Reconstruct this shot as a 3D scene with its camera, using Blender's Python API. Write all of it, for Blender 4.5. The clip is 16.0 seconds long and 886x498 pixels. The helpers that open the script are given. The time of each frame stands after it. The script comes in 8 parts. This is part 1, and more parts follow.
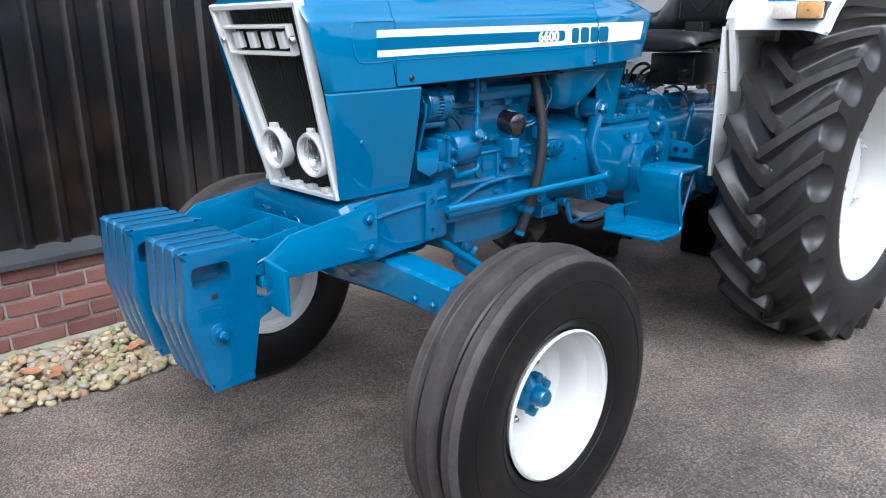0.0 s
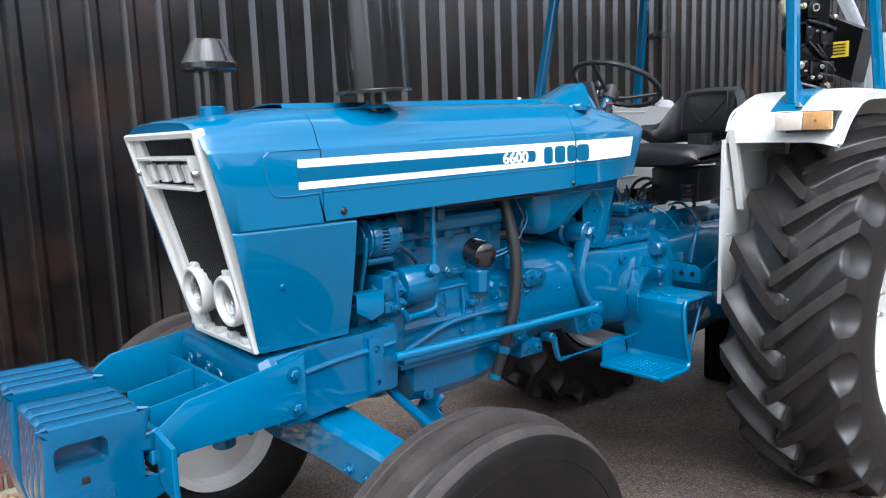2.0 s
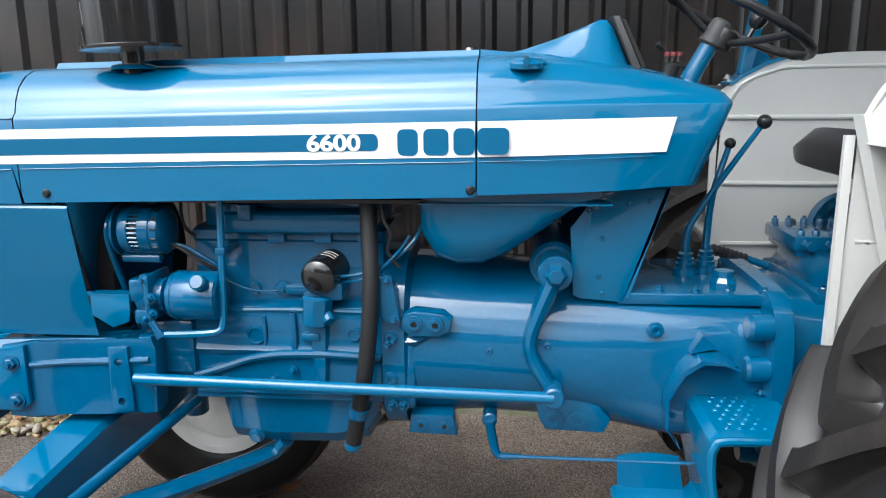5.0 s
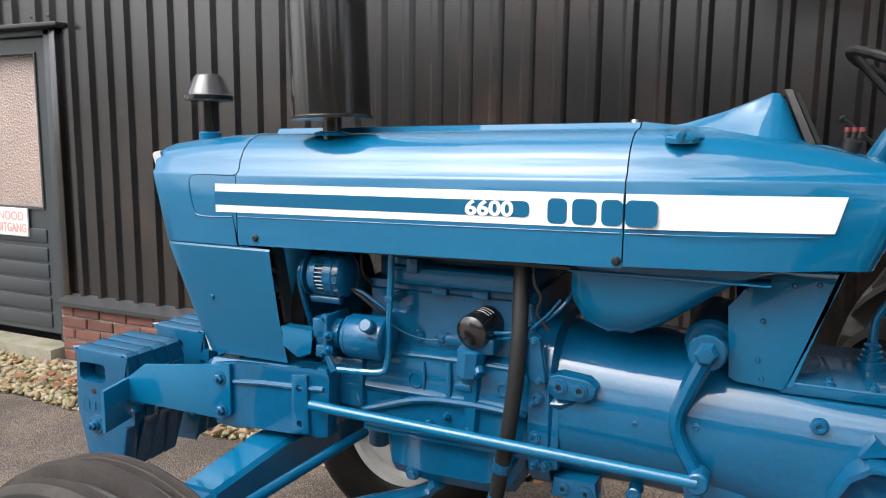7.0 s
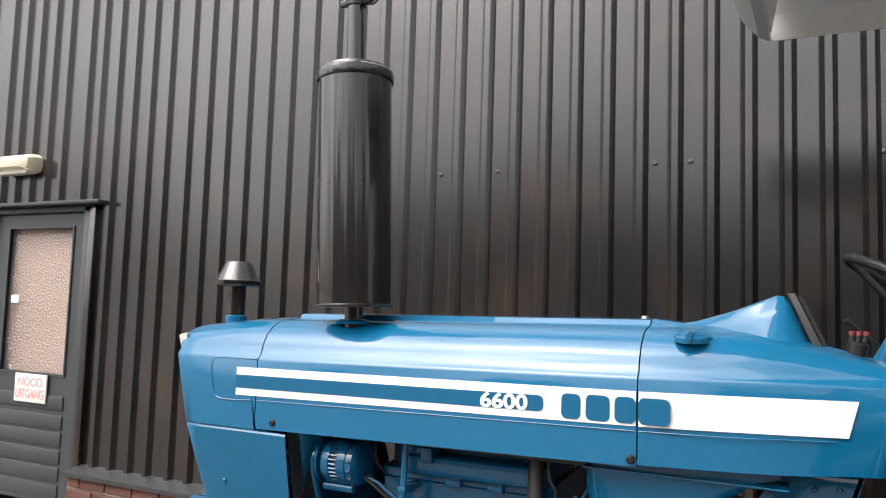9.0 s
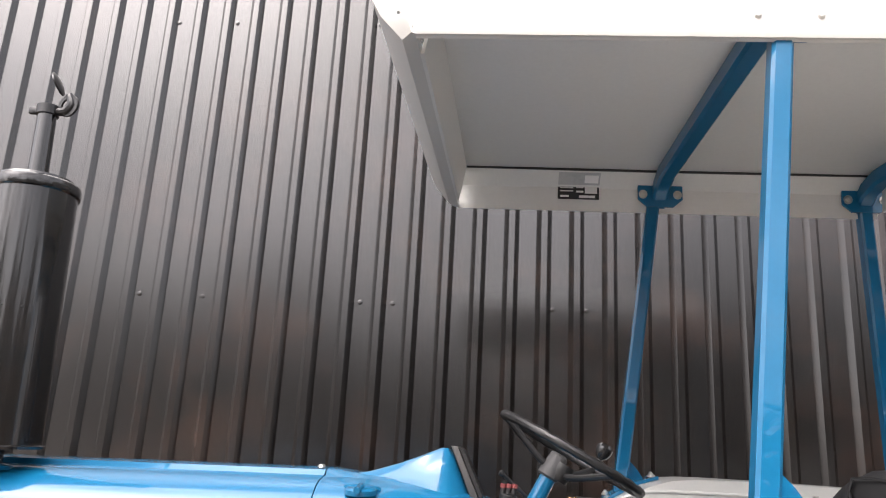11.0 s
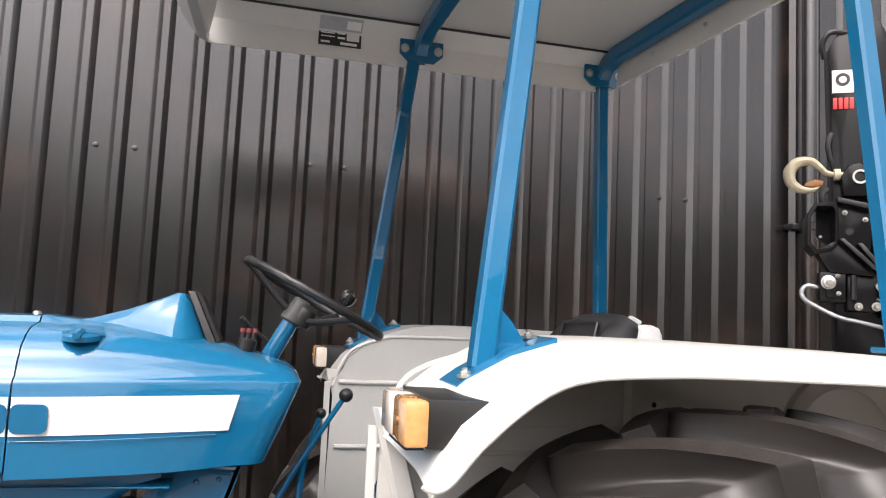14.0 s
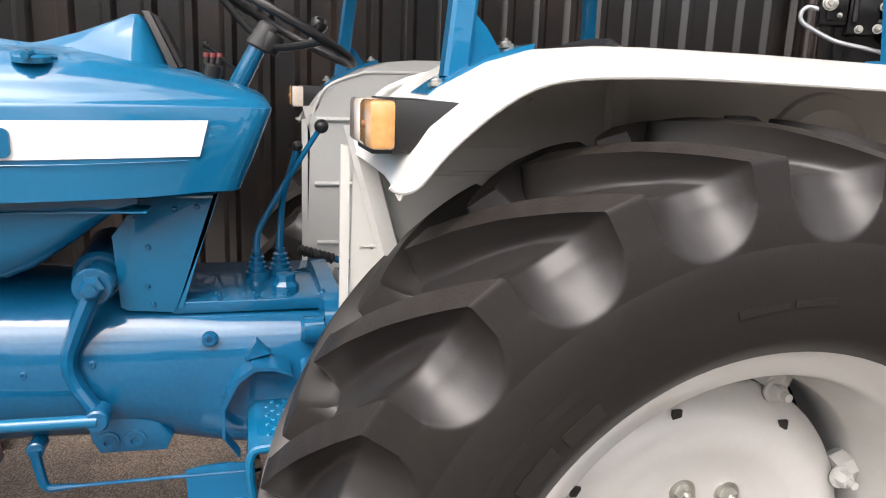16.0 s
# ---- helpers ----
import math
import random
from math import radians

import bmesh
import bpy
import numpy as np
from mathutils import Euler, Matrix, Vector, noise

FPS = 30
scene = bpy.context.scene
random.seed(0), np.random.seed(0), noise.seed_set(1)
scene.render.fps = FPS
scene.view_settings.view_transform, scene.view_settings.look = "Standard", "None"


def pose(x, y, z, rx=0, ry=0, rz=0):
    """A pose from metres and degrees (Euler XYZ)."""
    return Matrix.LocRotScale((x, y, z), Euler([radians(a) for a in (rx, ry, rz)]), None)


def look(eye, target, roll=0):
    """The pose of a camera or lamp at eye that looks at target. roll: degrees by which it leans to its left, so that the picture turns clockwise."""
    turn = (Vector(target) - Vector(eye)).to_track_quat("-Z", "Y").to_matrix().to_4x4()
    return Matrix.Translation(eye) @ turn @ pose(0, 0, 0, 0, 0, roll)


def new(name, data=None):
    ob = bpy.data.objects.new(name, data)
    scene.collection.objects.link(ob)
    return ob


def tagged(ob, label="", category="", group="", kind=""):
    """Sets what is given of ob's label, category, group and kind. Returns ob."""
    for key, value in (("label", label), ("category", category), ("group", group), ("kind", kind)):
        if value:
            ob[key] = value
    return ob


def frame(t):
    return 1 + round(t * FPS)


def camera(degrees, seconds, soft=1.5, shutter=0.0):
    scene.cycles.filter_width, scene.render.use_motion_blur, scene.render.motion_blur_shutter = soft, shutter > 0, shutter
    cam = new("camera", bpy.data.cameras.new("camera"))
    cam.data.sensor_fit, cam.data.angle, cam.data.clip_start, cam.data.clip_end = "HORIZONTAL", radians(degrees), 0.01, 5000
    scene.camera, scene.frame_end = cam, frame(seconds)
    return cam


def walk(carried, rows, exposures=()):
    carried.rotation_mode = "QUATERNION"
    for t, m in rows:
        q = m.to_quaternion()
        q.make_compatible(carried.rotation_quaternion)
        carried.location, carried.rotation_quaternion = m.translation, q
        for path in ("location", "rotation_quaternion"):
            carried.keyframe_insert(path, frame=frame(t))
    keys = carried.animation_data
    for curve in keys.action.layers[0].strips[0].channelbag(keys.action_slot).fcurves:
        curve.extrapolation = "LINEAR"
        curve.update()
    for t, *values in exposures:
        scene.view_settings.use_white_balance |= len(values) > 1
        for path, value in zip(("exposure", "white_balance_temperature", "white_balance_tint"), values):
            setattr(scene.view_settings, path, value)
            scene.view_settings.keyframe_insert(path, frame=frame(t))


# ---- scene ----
cam = camera(61.7, 16.0, soft=1.1)
PATH = [
    (0, (0.536, 0.464, 1.386), (1.861, 1.848, 0.813), -0.6),
    (0.5, (0.559, 0.446, 1.385), (1.901, 1.803, 0.789), -0.6),
    (1, (0.613, 0.418, 1.383), (1.952, 1.817, 0.883), -1.5),
    (1.5, (0.733, 0.436, 1.387), (2.046, 1.882, 0.954), -1.8),
    (2, (0.973, 0.534, 1.421), (2.259, 2.036, 1.124), -2.0),
    (2.5, (1.243, 0.506, 1.431), (2.353, 2.128, 1.061), -3.9),
    (3, (1.594, 0.397, 1.448), (2.662, 2.034, 1.023), -1.1),
    (3.5, (1.997, 0.449, 1.439), (3.006, 2.129, 1.041), -3.0),
    (4, (2.382, 0.496, 1.465), (3.347, 2.21, 1.101), -4.3),
    (4.5, (2.751, 0.515, 1.472), (3.237, 2.412, 1.067), -1.1),
    (5, (3.006, 0.626, 1.455), (2.825, 2.574, 1.038), -0.4),
    (5.2, (3.072, 0.64, 1.478), (2.683, 2.549, 1.027), -1.3),
    (7.5, (3.21, 0.587, 1.509), (2.385, 2.4, 1.328), 1.0),
    (8, (3.207, 0.565, 1.532), (2.352, 2.373, 1.486), 0.9),
    (8.2, (3.212, 0.561, 1.538), (2.347, 2.365, 1.549), 0.9),
    (10.3, (3.265, 0.556, 1.559), (2.553, 2.398, 1.871), 3.0),
    (10.5, (3.277, 0.561, 1.562), (2.692, 2.441, 1.915), 2.6),
    (11, (3.313, 0.558, 1.609), (3.156, 2.485, 2.119), 3.1),
    (11.5, (3.325, 0.53, 1.628), (3.585, 2.41, 2.26), 2.2),
    (12, (3.336, 0.544, 1.625), (3.687, 2.428, 2.197), 2.1),
    (12.5, (3.345, 0.561, 1.609), (3.778, 2.452, 2.096), 2.0),
    (13, (3.357, 0.587, 1.598), (3.843, 2.491, 1.971), 2.2),
    (13.5, (3.361, 0.617, 1.566), (3.853, 2.531, 1.876), 2.3),
    (14, (3.356, 0.607, 1.574), (3.837, 2.54, 1.761), 2.7),
    (14.5, (3.362, 0.614, 1.553), (3.84, 2.556, 1.557), 2.6),
    (15, (3.378, 0.637, 1.526), (3.857, 2.569, 1.338), 2.8),
    (15.5, (3.393, 0.641, 1.509), (3.884, 2.551, 1.174), 2.3),
    (16, (3.399, 0.642, 1.488), (3.92, 2.523, 1.054), 2.2),
]
EXPOSURES = [(0.0, 1.30, 5550, 9), (2.0, 1.30, 5800, 9), (3.0, 1.28, 6050, 9), (5.0, 1.20, 6000, 7), (8.0, 1.08, 6650, 12), (10.3, 1.35, 6750, 14), (11.0, 1.52, 6700, 16), (12.5, 1.55, 6700, 16), (13.5, 1.48, 6750, 16), (14.5, 1.40, 6750, 16), (16.0, 1.34, 6700, 14)]
walk(cam, [(t, look(eye, target, roll)) for t, eye, target, roll in PATH], EXPOSURES)

# ---- light: an overcast day, brighter towards the open yard ----
world = bpy.data.worlds.new("overcast_sky")
scene.world = world
world.use_nodes = True
wn = world.node_tree.nodes
sky = wn.new("ShaderNodeTexSky")
sky.sky_type, sky.sun_disc = "NISHITA", False
sky.sun_elevation, sky.sun_rotation = radians(54), radians(213)
sky.air_density, sky.dust_density, sky.ozone_density = 1.0, 4.0, 1.0
pale = wn.new("ShaderNodeHueSaturation")
pale.inputs["Saturation"].default_value = 0.22
world.node_tree.links.new(sky.outputs["Color"], pale.inputs["Color"])
# a broken cloud layer, the same all over the sky
where, cloud, shade, veil = wn.new("ShaderNodeTexCoord"), wn.new("ShaderNodeTexNoise"), wn.new("ShaderNodeMapRange"), wn.new("ShaderNodeVectorMath")
cloud.inputs["Scale"].default_value, cloud.inputs["Detail"].default_value = 5.0, 8
shade.inputs["From Min"].default_value, shade.inputs["From Max"].default_value = 0.35, 0.65
shade.inputs["To Min"].default_value, shade.inputs["To Max"].default_value = 0.55, 1.4
veil.operation = "SCALE"
# an overcast sky is brightest overhead
height, zenith, dome = wn.new("ShaderNodeSeparateXYZ"), wn.new("ShaderNodeMapRange"), wn.new("ShaderNodeMath")
zenith.inputs["To Min"].default_value, zenith.inputs["To Max"].default_value = 0.72, 1.38
dome.operation = "MULTIPLY"
world.node_tree.links.new(where.outputs["Generated"], height.inputs[0])
world.node_tree.links.new(height.outputs["Z"], zenith.inputs["Value"])
world.node_tree.links.new(zenith.outputs["Result"], dome.inputs[0])
world.node_tree.links.new(shade.outputs["Result"], dome.inputs[1])
world.node_tree.links.new(where.outputs["Generated"], cloud.inputs["Vector"])
world.node_tree.links.new(cloud.outputs["Fac"], shade.inputs["Value"])
world.node_tree.links.new(pale.outputs["Color"], veil.inputs[0])
world.node_tree.links.new(dome.outputs[0], veil.inputs["Scale"])
world.node_tree.links.new(veil.outputs["Vector"], wn["Background"].inputs["Color"])
wn["Background"].inputs["Strength"].default_value = 0.15
sun = new("sun", bpy.data.lights.new("sun", "SUN"))
sun.data.energy, sun.data.angle, sun.data.color = 0.75, radians(60), (1.0, 0.97, 0.92)
sun.matrix_world = look((0, 0, 0), (0.320, 0.493, -0.809))


# ---- materials ----
def shader(name, colour, rough=0.5, metal=0.0, coat=0.0, vary=0.12, scale=6.0, fine=90.0, bump=0.0, bump_scale=200.0, dirt_or_tint=None, dirt_or_tint_amount=0.0, coat_rough=0.05, spread=0.0):
    """A procedural surface: two scales of colour variation, uneven gloss, fine relief and, if wanted, soiling or a
    painted-in reflected tint in patches.
    """
    m = bpy.data.materials.new(name)
    m.use_nodes = True
    n, l = m.node_tree.nodes, m.node_tree.links
    b = n["Principled BSDF"]
    co = n.new("ShaderNodeTexCoord")
    big, small = n.new("ShaderNodeTexNoise"), n.new("ShaderNodeTexNoise")
    big.inputs["Scale"].default_value, small.inputs["Scale"].default_value = scale, fine
    big.inputs["Detail"].default_value, small.inputs["Detail"].default_value = 5, 3
    for t in (big, small):
        l.new(co.outputs["Object"], t.inputs["Vector"])
    mix = n.new("ShaderNodeMath")
    mix.operation = "MULTIPLY_ADD"
    mix.inputs[1].default_value = 0.4
    l.new(small.outputs["Fac"], mix.inputs[0])
    mul = n.new("ShaderNodeMath")
    mul.operation, mul.inputs[1].default_value = "MULTIPLY", 0.6
    l.new(big.outputs["Fac"], mul.inputs[0])
    l.new(mul.outputs[0], mix.inputs[2])
    ramp = n.new("ShaderNodeValToRGB")
    lo, hi = ramp.color_ramp.elements
    lo.position, hi.position = 0.3, 0.7
    lo.color = (*[c * (1 - vary) for c in colour], 1)
    hi.color = (*[min(1, c * (1 + vary)) for c in colour], 1)
    l.new(mix.outputs[0], ramp.inputs["Fac"])
    out = ramp.outputs["Color"]
    if spread:
        info, hsv, mr = n.new("ShaderNodeObjectInfo"), n.new("ShaderNodeHueSaturation"), n.new("ShaderNodeMapRange")
        mr.inputs["To Min"].default_value, mr.inputs["To Max"].default_value = 1 - spread, 1 + spread
        l.new(info.outputs["Random"], mr.inputs["Value"])
        l.new(mr.outputs["Result"], hsv.inputs["Value"])
        l.new(out, hsv.inputs["Color"])
        out = hsv.outputs["Color"]
    if dirt_or_tint:
        patch, pr, mx = n.new("ShaderNodeTexNoise"), n.new("ShaderNodeValToRGB"), n.new("ShaderNodeMixRGB")
        patch.inputs["Scale"].default_value, patch.inputs["Detail"].default_value = scale * 0.7, 8
        patch.inputs["Roughness"].default_value = 0.7
        l.new(co.outputs["Object"], patch.inputs["Vector"])
        pr.color_ramp.elements[0].position, pr.color_ramp.elements[1].position = 0.5, 0.72
        pr.color_ramp.elements[1].color = (dirt_or_tint_amount, dirt_or_tint_amount, dirt_or_tint_amount, 1)
        l.new(patch.outputs["Fac"], pr.inputs["Fac"])
        l.new(pr.outputs["Color"], mx.inputs["Fac"])
        l.new(out, mx.inputs["Color1"])
        mx.inputs["Color2"].default_value = (*dirt_or_tint, 1)
        out = mx.outputs["Color"]
    l.new(out, b.inputs["Base Color"])
    gl = n.new("ShaderNodeMapRange")
    gl.inputs["To Min"].default_value, gl.inputs["To Max"].default_value = max(0.02, rough * 0.8), min(1, rough * 1.2)
    l.new(big.outputs["Fac"], gl.inputs["Value"])
    l.new(gl.outputs["Result"], b.inputs["Roughness"])
    b.inputs["Metallic"].default_value = metal
    b.inputs["Coat Weight"].default_value, b.inputs["Coat Roughness"].default_value = coat, coat_rough
    if bump:
        tex, bp = n.new("ShaderNodeTexNoise"), n.new("ShaderNodeBump")
        tex.inputs["Scale"].default_value, tex.inputs["Detail"].default_value = bump_scale, 4
        l.new(co.outputs["Object"], tex.inputs["Vector"])
        bp.inputs["Strength"].default_value, bp.inputs["Distance"].default_value = bump, 0.004
        l.new(tex.outputs["Fac"], bp.inputs["Height"])
        l.new(bp.outputs["Normal"], b.inputs["Normal"])
    return m


BLUE = shader("blue_gloss_paint", (0.001, 0.118, 0.248), 0.40, coat=1.0, vary=0.05, coat_rough=0.02, bump=0.03, bump_scale=14)
CAST = shader("blue_paint_on_castings", (0.001, 0.084, 0.186), 0.45, coat=1.0, vary=0.16, bump=0.45, bump_scale=38, coat_rough=0.05)
for paint in (BLUE, CAST):
    paint.node_tree.nodes["Principled BSDF"].inputs["Specular IOR Level"].default_value = 0.12
    paint.node_tree.nodes["Principled BSDF"].inputs["Coat IOR"].default_value = 1.52
WHITE = shader("white_gloss_paint", (0.60, 0.595, 0.56), 0.35, coat=0.4, vary=0.03, bump=0.03, bump_scale=40)
RIMWHITE = shader("white_wheel_paint", (0.50, 0.495, 0.47), 0.3, coat=0.5, vary=0.04, bump=0.04, bump_scale=25)
DECAL = shader("white_decal_film", (0.85, 0.85, 0.84), 0.3, vary=0.02)
DECALBLUE = shader("blue_decal_film", (0.001, 0.10, 0.21), 0.3, vary=0.03)
RUBBER = shader("black_tyre_rubber", (0.020, 0.0180, 0.0170), 0.40, coat=0.55, coat_rough=0.36, vary=0.15, scale=5, bump=0.06, bump_scale=160, dirt_or_tint=(0.024, 0.020, 0.017), dirt_or_tint_amount=0.4)
TREAD = shader("worn_tread_rubber", (0.021, 0.0180, 0.0162), 0.50, vary=0.25, scale=12, bump=0.25, bump_scale=220, dirt_or_tint=(0.07, 0.06, 0.05), dirt_or_tint_amount=0.35)
SIDEWALL = shader("matte_side_wall_rubber", (0.0135, 0.0118, 0.0108), 0.50, coat=0.2, coat_rough=0.42, vary=0.2, scale=4, bump=0.10, bump_scale=200, dirt_or_tint=(0.028, 0.022, 0.018), dirt_or_tint_amount=0.4)
FRONTTYRE = shader("smooth_front_tyre_rubber", (0.0055, 0.0050, 0.0047), 0.40, coat=0.10, coat_rough=0.25, vary=0.2, scale=7, bump=0.08, bump_scale=150, dirt_or_tint=(0.016, 0.013, 0.011), dirt_or_tint_amount=0.5)
WORNRIB = shader("dusty_worn_rib_rubber", (0.042, 0.036, 0.033), 0.62, vary=0.3, scale=14, bump=0.35, bump_scale=170, dirt_or_tint=(0.085, 0.072, 0.062), dirt_or_tint_amount=0.5)
HOSE = shader("black_hose_rubber", (0.012, 0.012, 0.012), 0.55, bump=0.1)
BLACKGLOSS = shader("black_gloss_enamel", (0.008, 0.008, 0.008), 0.22, coat=1.0, coat_rough=0.08, vary=0.2, dirt_or_tint=(0.05, 0.03, 0.02), dirt_or_tint_amount=0.25)
BLACKPLASTIC = shader("black_plastic", (0.012, 0.012, 0.012), 0.4, bump=0.08)
VINYL = shader("black_seat_vinyl", (0.012, 0.012, 0.013), 0.38, bump=0.15, bump_scale=350, vary=0.15)
STEEL = shader("zinc_plated_steel", (0.55, 0.54, 0.50), 0.35, metal=1.0, vary=0.15)
GALV = shader("galvanised_steel", (0.50, 0.52, 0.54), 0.5, metal=0.8, vary=0.2, scale=25)
CHROME = shader("bright_reflector", (0.8, 0.8, 0.8), 0.15, metal=1.0, vary=0.02)
DARKMETAL = shader("dark_machine_steel", (0.02, 0.02, 0.021), 0.35, metal=0.3, coat=0.2, vary=0.2)
CRANEBLACK = shader("black_crane_enamel", (0.0035, 0.0035, 0.0038), 0.34, coat=0.12, vary=0.25, dirt_or_tint=(0.012, 0.010, 0.009), dirt_or_tint_amount=0.3)
CRANEBLACK.node_tree.nodes["Principled BSDF"].inputs["Specular IOR Level"].default_value = 0.18
# radiator mesh; its black also paints the shade inside vents and holes
RADIATOR = shader("black_radiator_mesh", (0.004, 0.004, 0.004), 0.5, vary=0.2)
# brown patches paint warm reflections into the colour of the black sheet
CLAD = shader("black_coated_sheet", (0.0045, 0.0036, 0.0032), 0.34, coat=1.0, coat_rough=0.21, vary=0.2, scale=2.5, fine=30, bump=0.05, bump_scale=60, dirt_or_tint=(0.056, 0.029, 0.019), dirt_or_tint_amount=0.5)
CLAD.node_tree.nodes["Principled BSDF"].inputs["Coat IOR"].default_value = 1.82
CLAD.node_tree.nodes["Principled BSDF"].inputs["Specular IOR Level"].default_value = 0.1
for rubber in (TREAD, SIDEWALL, FRONTTYRE, WORNRIB, RUBBER):
    rubber.node_tree.nodes["Principled BSDF"].inputs["Specular IOR Level"].default_value = 0.22
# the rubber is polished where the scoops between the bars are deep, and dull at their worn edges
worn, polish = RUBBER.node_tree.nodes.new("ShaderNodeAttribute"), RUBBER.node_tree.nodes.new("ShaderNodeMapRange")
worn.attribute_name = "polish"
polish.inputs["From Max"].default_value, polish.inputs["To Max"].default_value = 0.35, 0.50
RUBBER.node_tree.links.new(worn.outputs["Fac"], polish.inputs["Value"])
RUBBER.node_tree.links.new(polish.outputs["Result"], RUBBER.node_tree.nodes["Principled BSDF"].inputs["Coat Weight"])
FLASH = shader("dark_lead_flashing", (0.035, 0.036, 0.038), 0.5, vary=0.3, bump=0.3, bump_scale=40)
BRICK = shader("red_brick", (0.150, 0.058, 0.043), 0.85, vary=0.3, scale=14, bump=0.6, bump_scale=90, spread=0.3, dirt_or_tint=(0.11, 0.08, 0.07), dirt_or_tint_amount=0.6)
MORTAR = shader("grey_mortar", (0.26, 0.24, 0.21), 0.9, vary=0.2, bump=0.5, bump_scale=120)
CONCRETE = shader("mossy_concrete", (0.24, 0.22, 0.17), 0.9, vary=0.25, scale=8, bump=0.5, bump_scale=80, dirt_or_tint=(0.10, 0.13, 0.03), dirt_or_tint_amount=0.8)
DOORPAINT = shader("anthracite_door_paint", (0.045, 0.052, 0.056), 0.38, vary=0.08, bump=0.05)
CREAM = shader("cream_plastic", (0.62, 0.56, 0.42), 0.4, vary=0.06)
AMBER = shader("amber_lens", (0.62, 0.33, 0.12), 0.2, coat=0.8, vary=0.2, scale=30)
CLEARLENS = shader("clear_lens", (0.72, 0.62, 0.52), 0.15, coat=0.8, vary=0.15, scale=30)
RUST = shader("rust_run", (0.30, 0.13, 0.05), 0.7, vary=0.3)
PLATE = shader("black_printed_plate", (0.015, 0.015, 0.015), 0.4)
SILVER = shader("silver_sticker", (0.45, 0.46, 0.46), 0.4, metal=0.3)
YELLOW = shader("yellow_sticker", (0.75, 0.55, 0.02), 0.4)
RED = shader("red_print", (0.70, 0.05, 0.05), 0.5)
PINKRED = shader("faded_red_print", (0.78, 0.36, 0.33), 0.5)
PAPER = shader("white_plastic_sign", (0.80, 0.79, 0.77), 0.45, vary=0.03)
HOOKPAINT = shader("cream_worn_paint", (0.50, 0.45, 0.32), 0.5, vary=0.2, dirt_or_tint=(0.25, 0.12, 0.06), dirt_or_tint_amount=0.6, bump=0.2)
LINING = shader("grey_roof_lining", (0.70, 0.70, 0.67), 0.45, vary=0.04, scale=2)
WHITEPLASTIC = shader("white_plastic", (0.78, 0.78, 0.76), 0.35)
LEAF = shader("dead_leaf", (0.24, 0.10, 0.045), 0.8, vary=0.4, spread=0.4)


def asphalt():
    m = shader("wet_asphalt", (0.155, 0.125, 0.104), 0.62, vary=0.28, scale=1.6, fine=70, dirt_or_tint=(0.25, 0.175, 0.115), dirt_or_tint_amount=0.8)
    n, l = m.node_tree.nodes, m.node_tree.links
    b = n["Principled BSDF"]
    co = n.new("ShaderNodeTexCoord")
    grit, bp = n.new("ShaderNodeTexVoronoi"), n.new("ShaderNodeBump")
    grit.inputs["Scale"].default_value = 125
    l.new(co.outputs["Object"], grit.inputs["Vector"])
    bp.inputs["Strength"].default_value, bp.inputs["Distance"].default_value = 0.9, 0.006
    l.new(grit.outputs["Distance"], bp.inputs["Height"])
    l.new(bp.outputs["Normal"], b.inputs["Normal"])
    # pale chips of stone among the binder
    chip, cr, mx = n.new("ShaderNodeTexVoronoi"), n.new("ShaderNodeValToRGB"), n.new("ShaderNodeMixRGB")
    chip.inputs["Scale"].default_value = 125
    l.new(co.outputs["Object"], chip.inputs["Vector"])
    sep = n.new("ShaderNodeSeparateColor")
    l.new(chip.outputs["Color"], sep.inputs["Color"])
    cr.color_ramp.elements[0].position, cr.color_ramp.elements[1].position = 0.45, 1.0
    l.new(sep.outputs[0], cr.inputs["Fac"])
    old = b.inputs["Base Color"].links[0].from_socket
    l.new(cr.outputs["Color"], mx.inputs["Fac"])
    l.new(old, mx.inputs["Color1"])
    mx.inputs["Color2"].default_value = (0.27, 0.235, 0.21, 1)
    # dark binder in the joints between the stones
    joint, jx = n.new("ShaderNodeValToRGB"), n.new("ShaderNodeMixRGB")
    joint.color_ramp.elements[0].position, joint.color_ramp.elements[1].position = 0.25, 0.75
    joint.color_ramp.elements[0].color, joint.color_ramp.elements[1].color = (1, 1, 1, 1), (0.22, 0.20, 0.19, 1)
    l.new(chip.outputs["Distance"], joint.inputs["Fac"])
    jx.blend_type = "MULTIPLY"
    jx.inputs["Fac"].default_value = 0.8
    l.new(mx.outputs["Color"], jx.inputs["Color1"])
    l.new(joint.outputs["Color"], jx.inputs["Color2"])
    # damp patches a hand to a stride across
    damp, dr, dx = n.new("ShaderNodeTexNoise"), n.new("ShaderNodeValToRGB"), n.new("ShaderNodeMixRGB")
    damp.inputs["Scale"].default_value, damp.inputs["Detail"].default_value, damp.inputs["Roughness"].default_value = 1.1, 7, 0.68
    l.new(co.outputs["Object"], damp.inputs["Vector"])
    dr.color_ramp.elements[0].position, dr.color_ramp.elements[1].position = 0.42, 0.60
    dr.color_ramp.elements[0].color, dr.color_ramp.elements[1].color = (0.62, 0.60, 0.58, 1), (1.12, 1.10, 1.07, 1)
    l.new(damp.outputs["Fac"], dr.inputs["Fac"])
    dx.blend_type = "MULTIPLY"
    dx.inputs["Fac"].default_value = 1.0
    l.new(jx.outputs["Color"], dx.inputs["Color1"])
    l.new(dr.outputs["Color"], dx.inputs["Color2"])
    l.new(dx.outputs["Color"], b.inputs["Base Color"])
    return m


